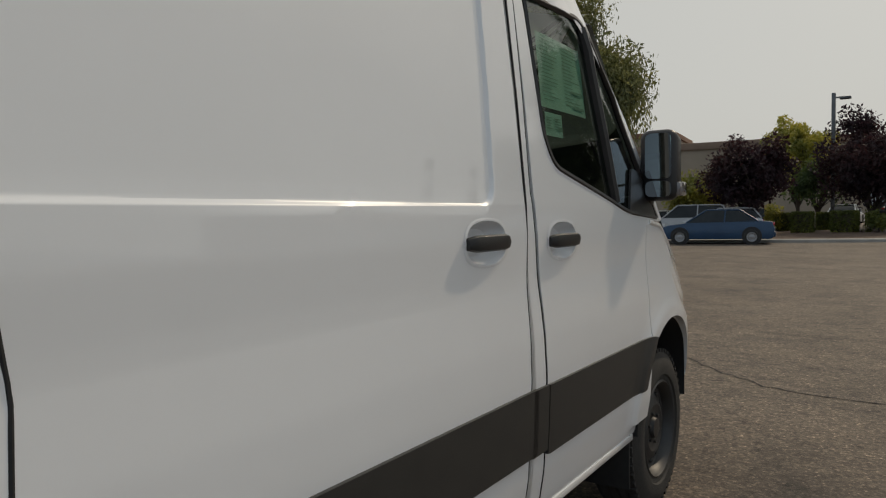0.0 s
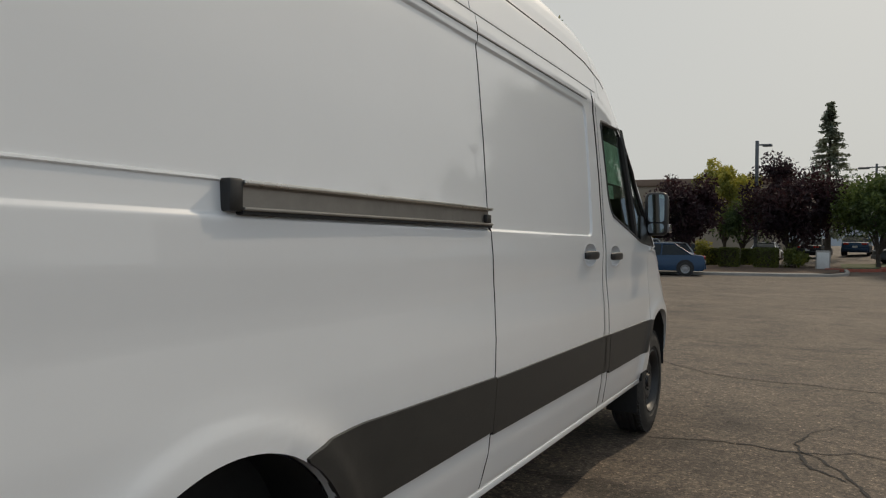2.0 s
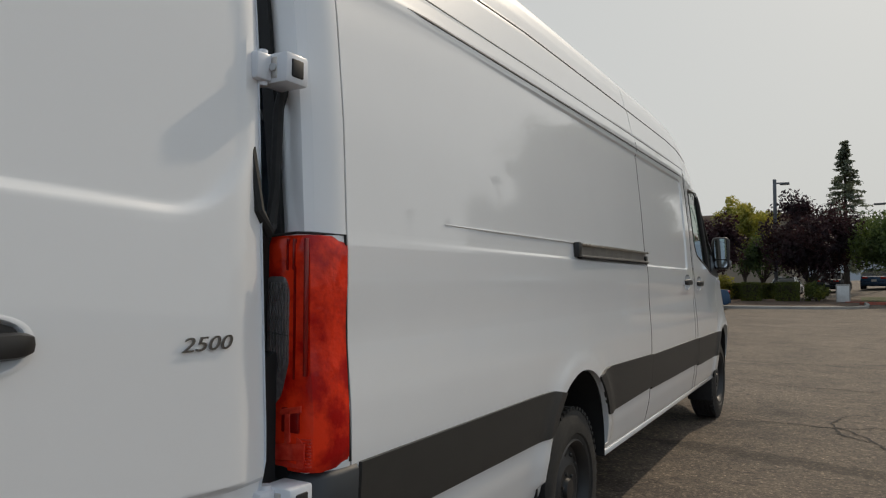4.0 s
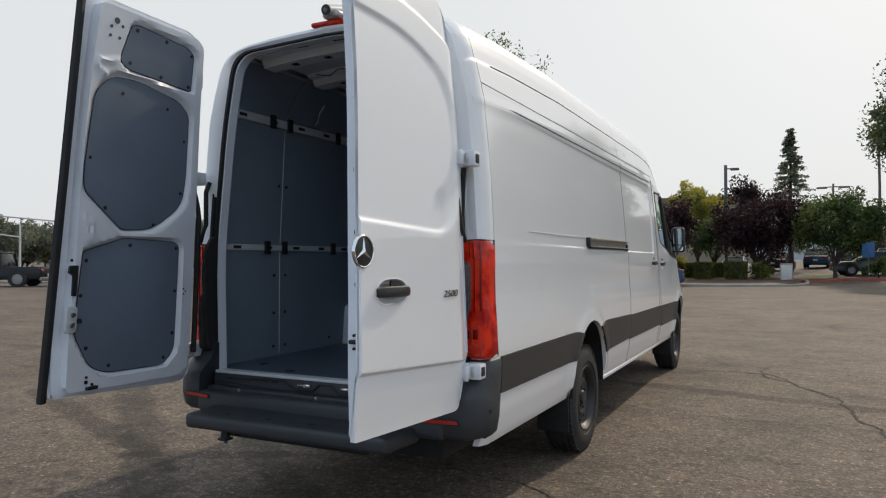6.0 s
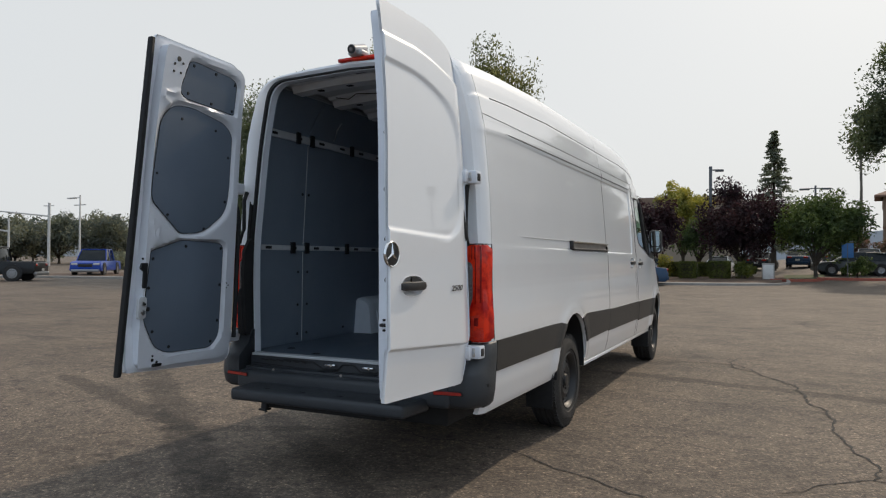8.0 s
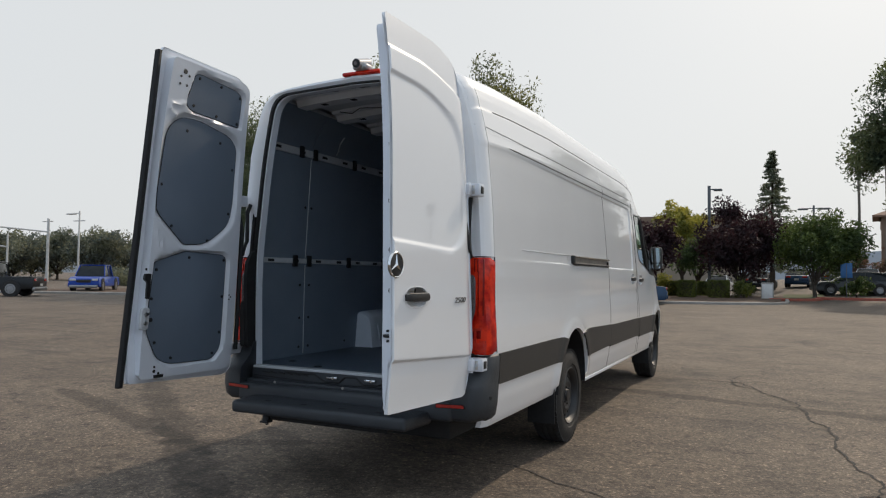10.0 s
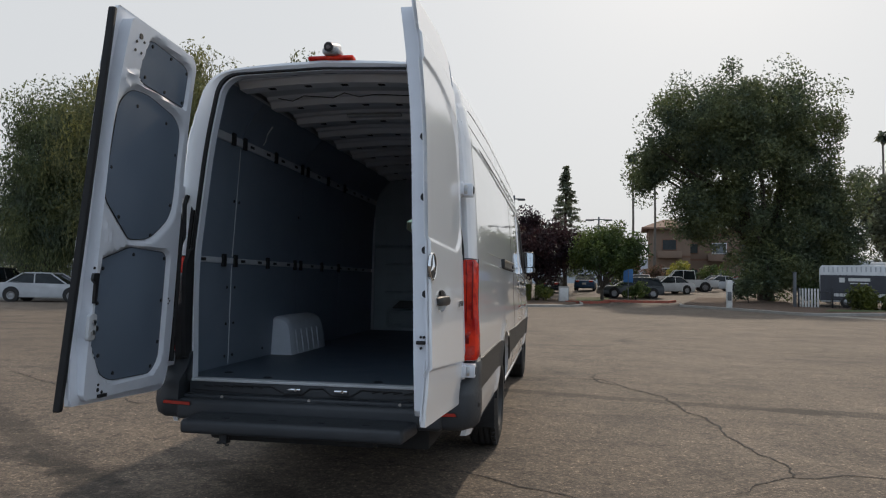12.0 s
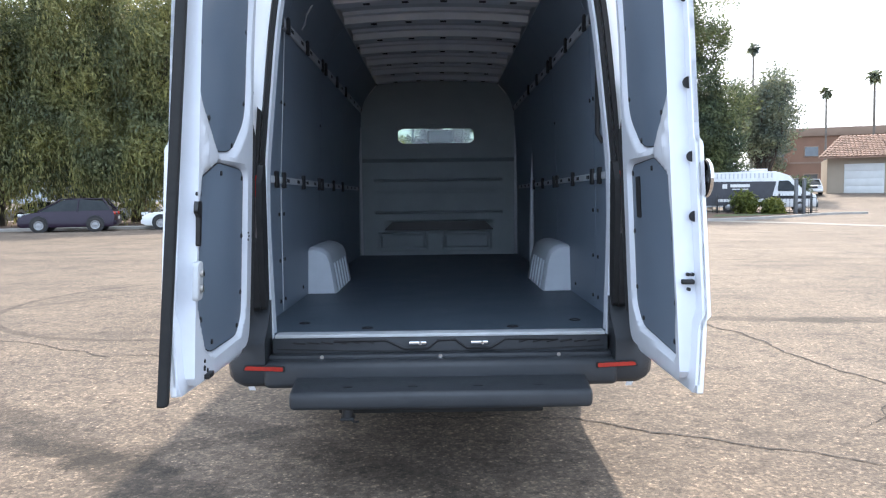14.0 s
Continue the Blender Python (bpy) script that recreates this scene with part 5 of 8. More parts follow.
# grab rail and sliding-door edge on the kerb side, light post of the bulkhead
part("grab_rail", tube([(0.80, 0.10, 1.62), (0.772, 0.10, 1.66), (0.772, 0.10, 2.10), (0.80, 0.10, 2.14)], 0.012, 8), BLACK, van)
part("door_post", tube([(0.862, 3.18, 0.73), (0.862, 3.18, 1.1), (0.864, 3.18, 1.5), (0.868, 3.18, 1.76)], [0.024, 0.022, 0.014, 0.003], 8), RAIL, van)
for s in (1, -1):
    part("bulkhead_post", box(min(s * 0.845, s * 0.87), max(s * 0.845, s * 0.87), 4.50, 4.53, 0.73, 2.15, 0.008), RAIL, van)

# inner roof with its bows
def ceil_z(x):
    return 2.630 + 0.035 * (1 - (x / 0.7) ** 2)


sheet("inner_roof", span(0.03, 4.62, 0.2), [i * 0.66 / 12 for i in range(-12, 13)], lambda y, x: (x, y, ceil_z(x) + 0.030), ROOFSKIN, van, flip=True)
for y in (0.28, 0.80, 1.32, 1.84, 2.36, 2.88, 3.40, 3.92, 4.38):
    bm = bmesh.new()
    rows = [[bm.verts.new((x, y + dy, ceil_z(x) + dz)) for x in [i * 0.655 / 14 for i in range(-14, 15)]] for dy, dz in ((-0.14, 0.03), (-0.125, 0.010), (-0.075, 0.008), (-0.055, -0.034), (0.055, -0.034), (0.075, 0.008), (0.125, 0.010), (0.14, 0.03))]
    for a, b in zip(rows, rows[1:]):
        for i in range(28):
            bm.faces.new((a[i], a[i + 1], b[i + 1], b[i]))
    bmesh.ops.recalc_face_normals(bm, faces=bm.faces)
    bow = part("roof_bow", bm, INROOF, van, "bare metal roof bow")
    for x in (-0.45, -0.2, 0.05, 0.3, 0.5):
        part("bow_hole", box(x - 0.022, x + 0.022, y - 0.02, y + 0.02, ceil_z(x) - 0.038, ceil_z(x) - 0.032, 0.002), HOLE, bow)
part("roof_lamp", box(-0.22, 0.22, 1.20, 1.27, 2.645, 2.665, 0.006), RAIL, van)
part("header_clip", box(-0.28, -0.20, 0.06, 0.09, 2.640, 2.656, 0.005), HOLE, van)
part("header_clip", box(-0.02, 0.06, 0.06, 0.09, 2.644, 2.660, 0.005), HOLE, van)
part("roof_wire", tube([(-0.55 + 0.1 * i, 0.62 + 0.03 * math.sin(i * 2.1), ceil_z(-0.55 + 0.1 * i) - 0.012 + 0.012 * math.cos(i * 2.6)) for i in range(12)], 0.0035, 6), HOLE, van)

# bulkhead with its window
bwin = rounded([(-0.44, 1.965), (0.40, 1.965), (0.40, 2.13), (-0.44, 2.13)], 0.03, 4)


def bulk(x, z):
    y = 4.58
    for zg in (1.20, 1.45, 1.56):
        y += 0.022 * smooth01(0.016, 0.004, abs(z - zg)) * (abs(x) < 0.72)
    y -= 0.05 * smooth01(1.76, 1.80, z)
    y += 0.03 * smooth01(1.12, 1.08, z) * smooth01(0.62, 0.56, abs(x)) * smooth01(0.96, 1.0, z)
    for cx in (-0.395, 0.31):
        q = max(abs(x - cx) - 0.255, abs(z - 0.873) - 0.082)
        y += 0.03 * smooth01(0.020, 0.004, abs(q))
    return (x, y, z)


sheet("bulkhead", span(-0.90, 0.90, 0.03), span(0.70, 2.66, 0.02, [1.19, 1.21, 1.44, 1.46, 1.55, 1.57]), bulk, BULK, van, cut=[bwin], keep=[[(-0.9, 0.70), (0.9, 0.70), (0.88, 2.2), (0.80, 2.45), (0.62, 2.66), (-0.62, 2.66), (-0.80, 2.45), (-0.88, 2.2)]], rim=(0, 0.03, 0), label="dark grey moulded bulkhead")
part("bulkhead_header", plate(rounded([(-0.86, 2.17), (0.86, 2.17), (0.62, 2.66), (-0.62, 2.66)], 0.03), 0.01, lambda u, v, w: (u, 4.515 - w, v)), BULK, van)
part("bulkhead_shelf", plate(rounded([(-0.52, 1.10), (0.52, 1.10), (0.62, 1.00), (-0.62, 1.00)], 0.02), 0.012, lambda u, v, w: (u, 4.575 - w, v)), BLACK, van)
bg_glass = part("bulkhead_window", plate([(-0.45, 1.955), (0.41, 1.955), (0.41, 2.14), (-0.45, 2.14)], 0.004, lambda u, v, w: (u, 4.585 + w, v)), glass_mat("clear_window", (0.85, 0.9, 0.9), 0.9), van)
bg_glass.visible_shadow = False
part("rear_view_pod", box(-0.13, 0.20, 5.36, 5.46, 2.02, 2.2, 0.04, 3), BLACK, van)


# ---- ground ----
def asphalt_mat():
    """Worn asphalt: warm grey, pale stones, broad stains, scuffs along the driving lanes."""
    m = bpy.data.materials.new("worn_asphalt")
    m.use_nodes = True
    n, l = m.node_tree.nodes, m.node_tree.links
    p = n["Principled BSDF"]
    p.inputs["Roughness"].default_value = 0.8
    p.inputs["Specular IOR Level"].default_value = 0.35
    tc = n.new("ShaderNodeTexCoord")

    def noise_tex(scale, detail=5, rough=0.6, stretch=None):
        t = n.new("ShaderNodeTexNoise")
        t.inputs["Scale"].default_value, t.inputs["Detail"].default_value, t.inputs["Roughness"].default_value = scale, detail, rough
        if stretch:
            mp = n.new("ShaderNodeMapping")
            mp.inputs["Scale"].default_value = stretch[0]
            mp.inputs["Rotation"].default_value = (0, 0, radians(stretch[1]))
            l.new(tc.outputs["Object"], mp.inputs["Vector"])
            l.new(mp.outputs["Vector"], t.inputs["Vector"])
        else:
            l.new(tc.outputs["Object"], t.inputs["Vector"])
        return t.outputs["Fac"]

    def ramp(fac, stops):
        r = n.new("ShaderNodeValToRGB")
        e = r.color_ramp.elements
        e[0].position, e[0].color = stops[0][0], (*stops[0][1], 1)
        e[1].position, e[1].color = stops[-1][0], (*stops[-1][1], 1)
        for pos, c in stops[1:-1]:
            q = e.new(pos)
            q.color = (*c, 1)
        l.new(fac, r.inputs["Fac"])
        return r.outputs["Color"]

    def mul(a, b, f=1.0):
        x = n.new("ShaderNodeMix")
        x.data_type, x.blend_type = "RGBA", "MULTIPLY"
        x.inputs["Factor"].default_value = f
        l.new(a, x.inputs["A"])
        l.new(b, x.inputs["B"])
        return x.outputs["Result"]
    base = ramp(noise_tex(0.35, 6), [(0.3, (0.124, 0.098, 0.076)), (0.5, (0.150, 0.119, 0.092)), (0.72, (0.177, 0.142, 0.111))])
    stain = ramp(noise_tex(1.1, 7, 0.65), [(0.30, (0.54, 0.55, 0.58)), (0.46, (0.90, 0.90, 0.90)), (0.7, (1.14, 1.12, 1.09))])
    lanes = ramp(noise_tex(1.0, 5, 0.55, ((0.12, 2.2, 1), 12)), [(0.33, (0.82, 0.82, 0.83)), (0.46, (1, 1, 1)), (0.66, (1.05, 1.05, 1.04))])
    grit = ramp(noise_tex(36, 5, 0.75), [(0.37, (0.36, 0.36, 0.38)), (0.46, (0.80, 0.80, 0.80)), (0.55, (1.18, 1.16, 1.14)), (0.63, (1.75, 1.71, 1.64))])
    v = n.new("ShaderNodeTexVoronoi")
    v.inputs["Scale"].default_value = 34
    l.new(tc.outputs["Object"], v.inputs["Vector"])
    stones = ramp(v.outputs["Distance"], [(0.13, (3.6, 3.5, 3.3)), (0.24, (1.0, 1.0, 1.0)), (0.8, (0.84, 0.84, 0.84))])

    def chips(scale, stops):
        """Single stones in the surface, each with a tone of its own."""
        c = n.new("ShaderNodeTexVoronoi")
        c.inputs["Scale"].default_value = scale
        l.new(tc.outputs["Object"], c.inputs["Vector"])
        q = n.new("ShaderNodeSeparateColor")
        l.new(c.outputs["Color"], q.inputs["Color"])
        return ramp(q.outputs["Red"], stops)
    chip = chips(55, [(0.0, (0.45, 0.45, 0.46)), (0.35, (0.78, 0.78, 0.78)), (0.75, (1.05, 1.04, 1.03)), (0.88, (1.5, 1.48, 1.44)), (1.0, (2.6, 2.55, 2.45))])
    chip2 = chips(24, [(0.0, (0.62, 0.62, 0.63)), (0.5, (0.98, 0.98, 0.98)), (0.92, (1.15, 1.14, 1.12)), (1.0, (1.6, 1.57, 1.5))])
    pits = ramp(noise_tex(7, 7, 0.72), [(0.385, (0.50, 0.50, 0.52)), (0.415, (0.90, 0.90, 0.90)), (0.55, (1.04, 1.04, 1.03)), (0.68, (1.18, 1.17, 1.15))])

    def mathn(op, a, b=None, clamp=False):
        x = n.new("ShaderNodeMath")
        x.operation, x.use_clamp = op, clamp
        for k, q in ((0, a), (1, b)):
            if q is None:
                continue
            if isinstance(q, (int, float)):
                x.inputs[k].default_value = q
            else:
                l.new(q, x.inputs[k])
        return x.outputs[0]
    edge = noise_tex(5, 6, 0.7)

    def soft_band(dist, half, dark):
        """Darkens where dist is under half, with a ragged rim."""
        d = mathn("ADD", dist, mathn("MULTIPLY", mathn("SUBTRACT", edge, 0.5), half * 2.6))
        r = n.new("ShaderNodeMapRange")
        r.interpolation_type = "SMOOTHSTEP"
        r.inputs["From Min"].default_value, r.inputs["From Max"].default_value = half * 0.55, half * 1.15
        r.inputs["To Min"].default_value, r.inputs["To Max"].default_value = dark, 1.0
        l.new(d, r.inputs["Value"])
        return r.outputs["Result"]

    def band(p0, p1, half, dark):
        """A driven-over streak from p0 to p1."""
        ang = math.atan2(p1[1] - p0[1], p1[0] - p0[0])
        ln = math.hypot(p1[0] - p0[0], p1[1] - p0[1])
        mp = n.new("ShaderNodeMapping")
        mp.vector_type = "TEXTURE"
        mp.inputs["Location"].default_value = ((p0[0] + p1[0]) / 2, (p0[1] + p1[1]) / 2, 0)
        mp.inputs["Rotation"].default_value = (0, 0, ang)
        l.new(tc.outputs["Object"], mp.inputs["Vector"])
        sp = n.new("ShaderNodeSeparateXYZ")
        l.new(mp.outputs["Vector"], sp.inputs["Vector"])
        over = mathn("MAXIMUM", mathn("SUBTRACT", mathn("ABSOLUTE", sp.outputs["X"]), ln / 2), 0.0)
        return soft_band(mathn("ADD", mathn("ABSOLUTE", sp.outputs["Y"]), mathn("MULTIPLY", over, 0.4)), half, dark)

    def arc(c, r, half, dark):
        """A round tyre mark."""
        mp = n.new("ShaderNodeVectorMath")
        mp.operation = "DISTANCE"
        mp.inputs[1].default_value = (*c, 0)
        l.new(tc.outputs["Object"], mp.inputs[0])
        return soft_band(mathn("ABSOLUTE", mathn("SUBTRACT", mp.outputs["Value"], r)), half, dark)
    marks = None
    for q in (band((-5.6, 3.3), (-0.4, -0.8), 0.19, 0.54), band((-4.8, 1.5), (-1.6, 0.25), 0.14, 0.56), band((-1.9, 0.3), (-0.9, 0.75), 0.10, 0.62), band((-1.3, 0.9), (1.0, -0.9), 0.16, 0.62),
              band((-7.5, 5.3), (-5.2, 3.0), 0.20, 0.72), band((0.9, 4.75), (4.2, 4.1), 0.17, 0.52), band((4.0, 4.12), (12.0, 3.6), 0.20, 0.55), band((0.6, 11.6), (13, 10.8), 0.10, 0.75), band((-14, 13.5), (-2, 12.4), 0.25, 0.8),
              arc((-2.9, 6.2), 2.7, 0.06, 0.60), arc((5.2, 13.2), 2.2, 0.06, 0.75), arc((-9.5, 9.5), 5.5, 0.10, 0.82)):
        marks = q if marks is None else mathn("MULTIPLY", marks, q)
    spot = n.new("ShaderNodeMapRange")
    spot.interpolation_type = "SMOOTHSTEP"
    spot.inputs["From Min"].default_value, spot.inputs["From Max"].default_value = 0.50, 0.60
    l.new(noise_tex(4.5, 7, 0.68), spot.inputs["Value"])
    near = n.new("ShaderNodeVectorMath")
    near.operation = "DISTANCE"
    near.inputs[1].default_value = (-0.7, -1.3, 0)
    l.new(tc.outputs["Object"], near.inputs[0])
    fall = n.new("ShaderNodeMapRange")
    fall.interpolation_type = "SMOOTHSTEP"
    fall.inputs["From Min"].default_value, fall.inputs["From Max"].default_value = 1.0, 2.6
    fall.inputs["To Min"].default_value, fall.inputs["To Max"].default_value = 0.42, 0.0
    l.new(near.outputs["Value"], fall.inputs["Value"])
    marks = mathn("MULTIPLY", marks, mathn("SUBTRACT", 1.0, mathn("MULTIPLY", spot.outputs["Result"], fall.outputs["Result"])))
    mk = n.new("ShaderNodeCombineXYZ")
    for k in "XYZ":
        l.new(marks, mk.inputs[k])
    v2 = n.new("ShaderNodeTexVoronoi")
    v2.feature = "DISTANCE_TO_EDGE"
    v2.inputs["Scale"].default_value = 0.55
    v2.inputs["Randomness"].default_value = 1.0
    wob = n.new("ShaderNodeTexNoise")
    wob.inputs["Scale"].default_value = 2.5
    l.new(tc.outputs["Object"], wob.inputs["Vector"])
    add = n.new("ShaderNodeMix")
    add.data_type, add.blend_type = "RGBA", "ADD"
    add.inputs["Factor"].default_value = 0.5
    l.new(tc.outputs["Object"], add.inputs["A"])
    l.new(wob.outputs["Color"], add.inputs["B"])
    l.new(add.outputs["Result"], v2.inputs["Vector"])
    veins = ramp(v2.outputs["Distance"], [(0.0, (0.66, 0.66, 0.66)), (0.012, (1, 1, 1)), (1.0, (1, 1, 1))])
    col = mul(mul(mul(mul(mul(mul(mul(mul(mul(base, stain), lanes), grit, 0.62), stones, 0.5), chip, 0.48), chip2, 0.5), veins, 0.4), pits, 0.9), mk.outputs["Vector"])
    l.new(col, p.inputs["Base Color"])
    b = n.new("ShaderNodeBump")
    b.inputs["Strength"].default_value, b.inputs["Distance"].default_value = 0.9, 0.008
    l.new(noise_tex(45, 5, 0.7), b.inputs["Height"])
    l.new(b.outputs["Normal"], p.inputs["Normal"])
    return m


ASPHALT = asphalt_mat()


def ground_z(x, y):
    k = smooth01(-6, 6, x)
    return (0.9 * smooth01(38, 66, y) + 0.6 * smooth01(66, 95, y)) * k + 0.5 * smooth01(27, 38, x) * smooth01(46, 62, y)


def ground_mesh():
    xs = [-2500, -800, -300, -120] + span(-60, 60, 2.5) + [120, 300, 800, 2500]
    ys = [-2500, -600, -150, -50] + span(-20, 120, 2.5) + [180, 400, 1000, 2600]
    verts = [(x, y, ground_z(x, y)) for x in xs for y in ys]
    n = len(ys)
    faces = [(i * n + j, (i + 1) * n + j, (i + 1) * n + j + 1, i * n + j + 1) for i in range(len(xs) - 1) for j in range(n - 1)]
    me = bpy.data.meshes.new("ground")
    me.from_pydata(verts, [], faces)
    return me


ground = part_me("ground", ground_mesh(), ASPHALT)
tagged(ground, "worn brownish asphalt car park with cracks and stains", "ground", kind="structure")

CRACK = mat("crack_fill", (0.022, 0.020, 0.018), 0.9, col2=(0.035, 0.031, 0.027), scale=5, bump=0.3, bscale=80)


def jag(pts, rough, rng, depth=5):
    """A broken line through points, by midpoint displacement."""
    pts = [Vector((*p, 0)) for p in pts]
    for k in range(depth):
        out = [pts[0]]
        for a, b in zip(pts, pts[1:]):
            d = b - a
            mid = (a + b) / 2 + Vector((-d.y, d.x, 0)) * rng.uniform(-rough, rough)
            out += [mid, b]
        pts = out
    return pts


def ribbon(name, pts, widths, rng, material, label, lift=0.004):
    """A low flat strip lying on the asphalt."""
    verts, faces = [], []
    n = len(pts)
    for i, p in enumerate(pts):
        t = (pts[min(i + 1, n - 1)] - pts[max(i - 1, 0)]).normalized()
        q = Vector((-t.y, t.x, 0))
        w = float(np.interp(i / (n - 1), np.linspace(0, 1, len(widths)), widths)) * rng.uniform(0.45, 1.5)
        for s in (-1, 1):
            v = p + q * s * w / 2
            verts.append((v.x, v.y, ground_z(v.x, v.y) + lift))
    faces = [(2 * i, 2 * i + 2, 2 * i + 3, 2 * i + 1) for i in range(n - 1)]
    me = bpy.data.meshes.new(name)
    me.from_pydata(verts, [], faces)
    return tagged(part_me(name, me, material, smooth=0), label, "crack", kind="structure")


rng = random.Random(11)
CRACKS = [
    ([(0.5, 5.85), (1.12, 6.02), (1.5, 6.14), (1.84, 6.10), (1.97, 6.12), (2.06, 5.77), (2.25, 5.6)], [0.006, 0.014, 0.022, 0.026, 0.016]),
    ([(1.97, 6.12), (2.3, 6.3), (2.9, 6.25), (3.6, 6.5)], [0.014, 0.010, 0.004]),
    ([(2.25, 7.1), (1.95, 6.4), (2.35, 5.4), (2.80, 4.15), (2.97, 2.80), (3.05, 2.0), (3.112, 1.27)], [0.006, 0.020, 0.026, 0.020, 0.014]),
    ([(-0.4, 1.15), (0.6, 0.9), (1.1, 0.7), (1.6, 0.42), (2.05, 0.2), (3.2, -0.25), (5.2, -0.9)], [0.008, 0.016, 0.012, 0.010]),
    ([(3.112, 1.27), (3.9, 1.4), (5.2, 1.35), (7.4, 1.6), (10.5, 1.8)], [0.014, 0.014, 0.008]),
    ([(3.112, 1.27), (2.75, 0.95), (2.35, 0.55)], [0.012, 0.008, 0.003]),
    ([(-0.6, 10.1), (0.3, 9.6), (1.3, 8.8), (2.5, 8.7), (4.8, 8.5), (8.0, 8.9)], [0.012, 0.018, 0.016, 0.008]),
    ([(2.2, 12.4), (4.5, 12.8), (8.0, 12.2), (13.0, 12.8)], [0.014, 0.018, 0.010]),
    ([(0.5, 18.0), (4.0, 16.6), (9.5, 17.2), (16, 16.2)], [0.02, 0.025, 0.015]),
    ([(-9.0, 5.2), (-6.8, 4.5), (-4.6, 3.7), (-3.6, 3.2), (-2.2, 2.7), (-1.3, 2.3)], [0.010, 0.014, 0.012, 0.006]),
    ([(-8.5, 8.8), (-6.0, 8.2), (-3.6, 8.6), (-1.6, 8.2)], [0.010, 0.014, 0.006]),
    ([(3.6, 6.9), (4.3, 6.2), (5.6, 6.3), (7.2, 5.7)], [0.006, 0.010, 0.005]),
]
for pts, ws in CRACKS:
    ribbon("asphalt_crack", jag(pts, 0.13, rng), ws, rng, CRACK, "dark jagged crack in the asphalt")



# ---- surroundings: materials ----
GUTTER = mat("gutter_concrete", (0.20, 0.18, 0.155), 0.85, col2=(0.26, 0.235, 0.20), scale=3, bump=0.3, bscale=60, fine=0.3)
CONC = mat("pale_concrete", (0.33, 0.31, 0.28), 0.85, col2=(0.25, 0.235, 0.21), scale=1.5, bump=0.3, bscale=60, fine=0.15, fscale=90)
REDKERB = mat("red_kerb_paint", (0.34, 0.07, 0.04), 0.75, col2=(0.26, 0.09, 0.06), scale=4, fine=0.2)
MULCH = mat("bark_mulch", (0.075, 0.045, 0.030), 0.95, col2=(0.13, 0.085, 0.055), scale=6, bump=0.8, bscale=25, fine=0.4, fscale=30)
LAWN = mat("lawn", (0.050, 0.075, 0.022), 0.9, col2=(0.090, 0.100, 0.035), scale=3, bump=0.8, bscale=40, fine=0.4, fscale=50)
BARK = mat("bark", (0.045, 0.036, 0.028), 0.9, col2=(0.085, 0.068, 0.052), scale=5, bump=0.8, bscale=18)
PALMBARK = mat("palm_bark", (0.12, 0.105, 0.09), 0.9, col2=(0.17, 0.15, 0.125), scale=4, bump=0.6, bscale=14)
L_PLUM = leaf_mat("plum_leaf", (0.018, 0.010, 0.014), (0.055, 0.024, 0.032))
L_GREEN = leaf_mat("green_leaf", (0.042, 0.072, 0.022), (0.125, 0.175, 0.050))
# dark green, lifted a little to stand in for haze
L_DARK = leaf_mat("dark_leaf", (0.067, 0.093, 0.052), (0.166, 0.201, 0.107))
L_YELLOW = leaf_mat("yellow_leaf", (0.20, 0.22, 0.040), (0.46, 0.42, 0.085))
L_PEPPER = leaf_mat("pepper_leaf", (0.10, 0.118, 0.052), (0.25, 0.258, 0.115))
L_CONIF = leaf_mat("conifer_needles", (0.105, 0.130, 0.105), (0.215, 0.245, 0.185))
# distance haze is put into this paler, greyer leaf colour
L_FAR = leaf_mat("hazed_leaf", (0.105, 0.125, 0.10), (0.20, 0.215, 0.17))
L_HEDGE = leaf_mat("hedge_leaf", (0.055, 0.078, 0.015), (0.165, 0.185, 0.040))
L_PINK = leaf_mat("oleander_leaf", (0.06, 0.07, 0.03), (0.26, 0.14, 0.11))
L_WHITE = leaf_mat("white_blossom", (0.10, 0.13, 0.06), (0.50, 0.50, 0.44))


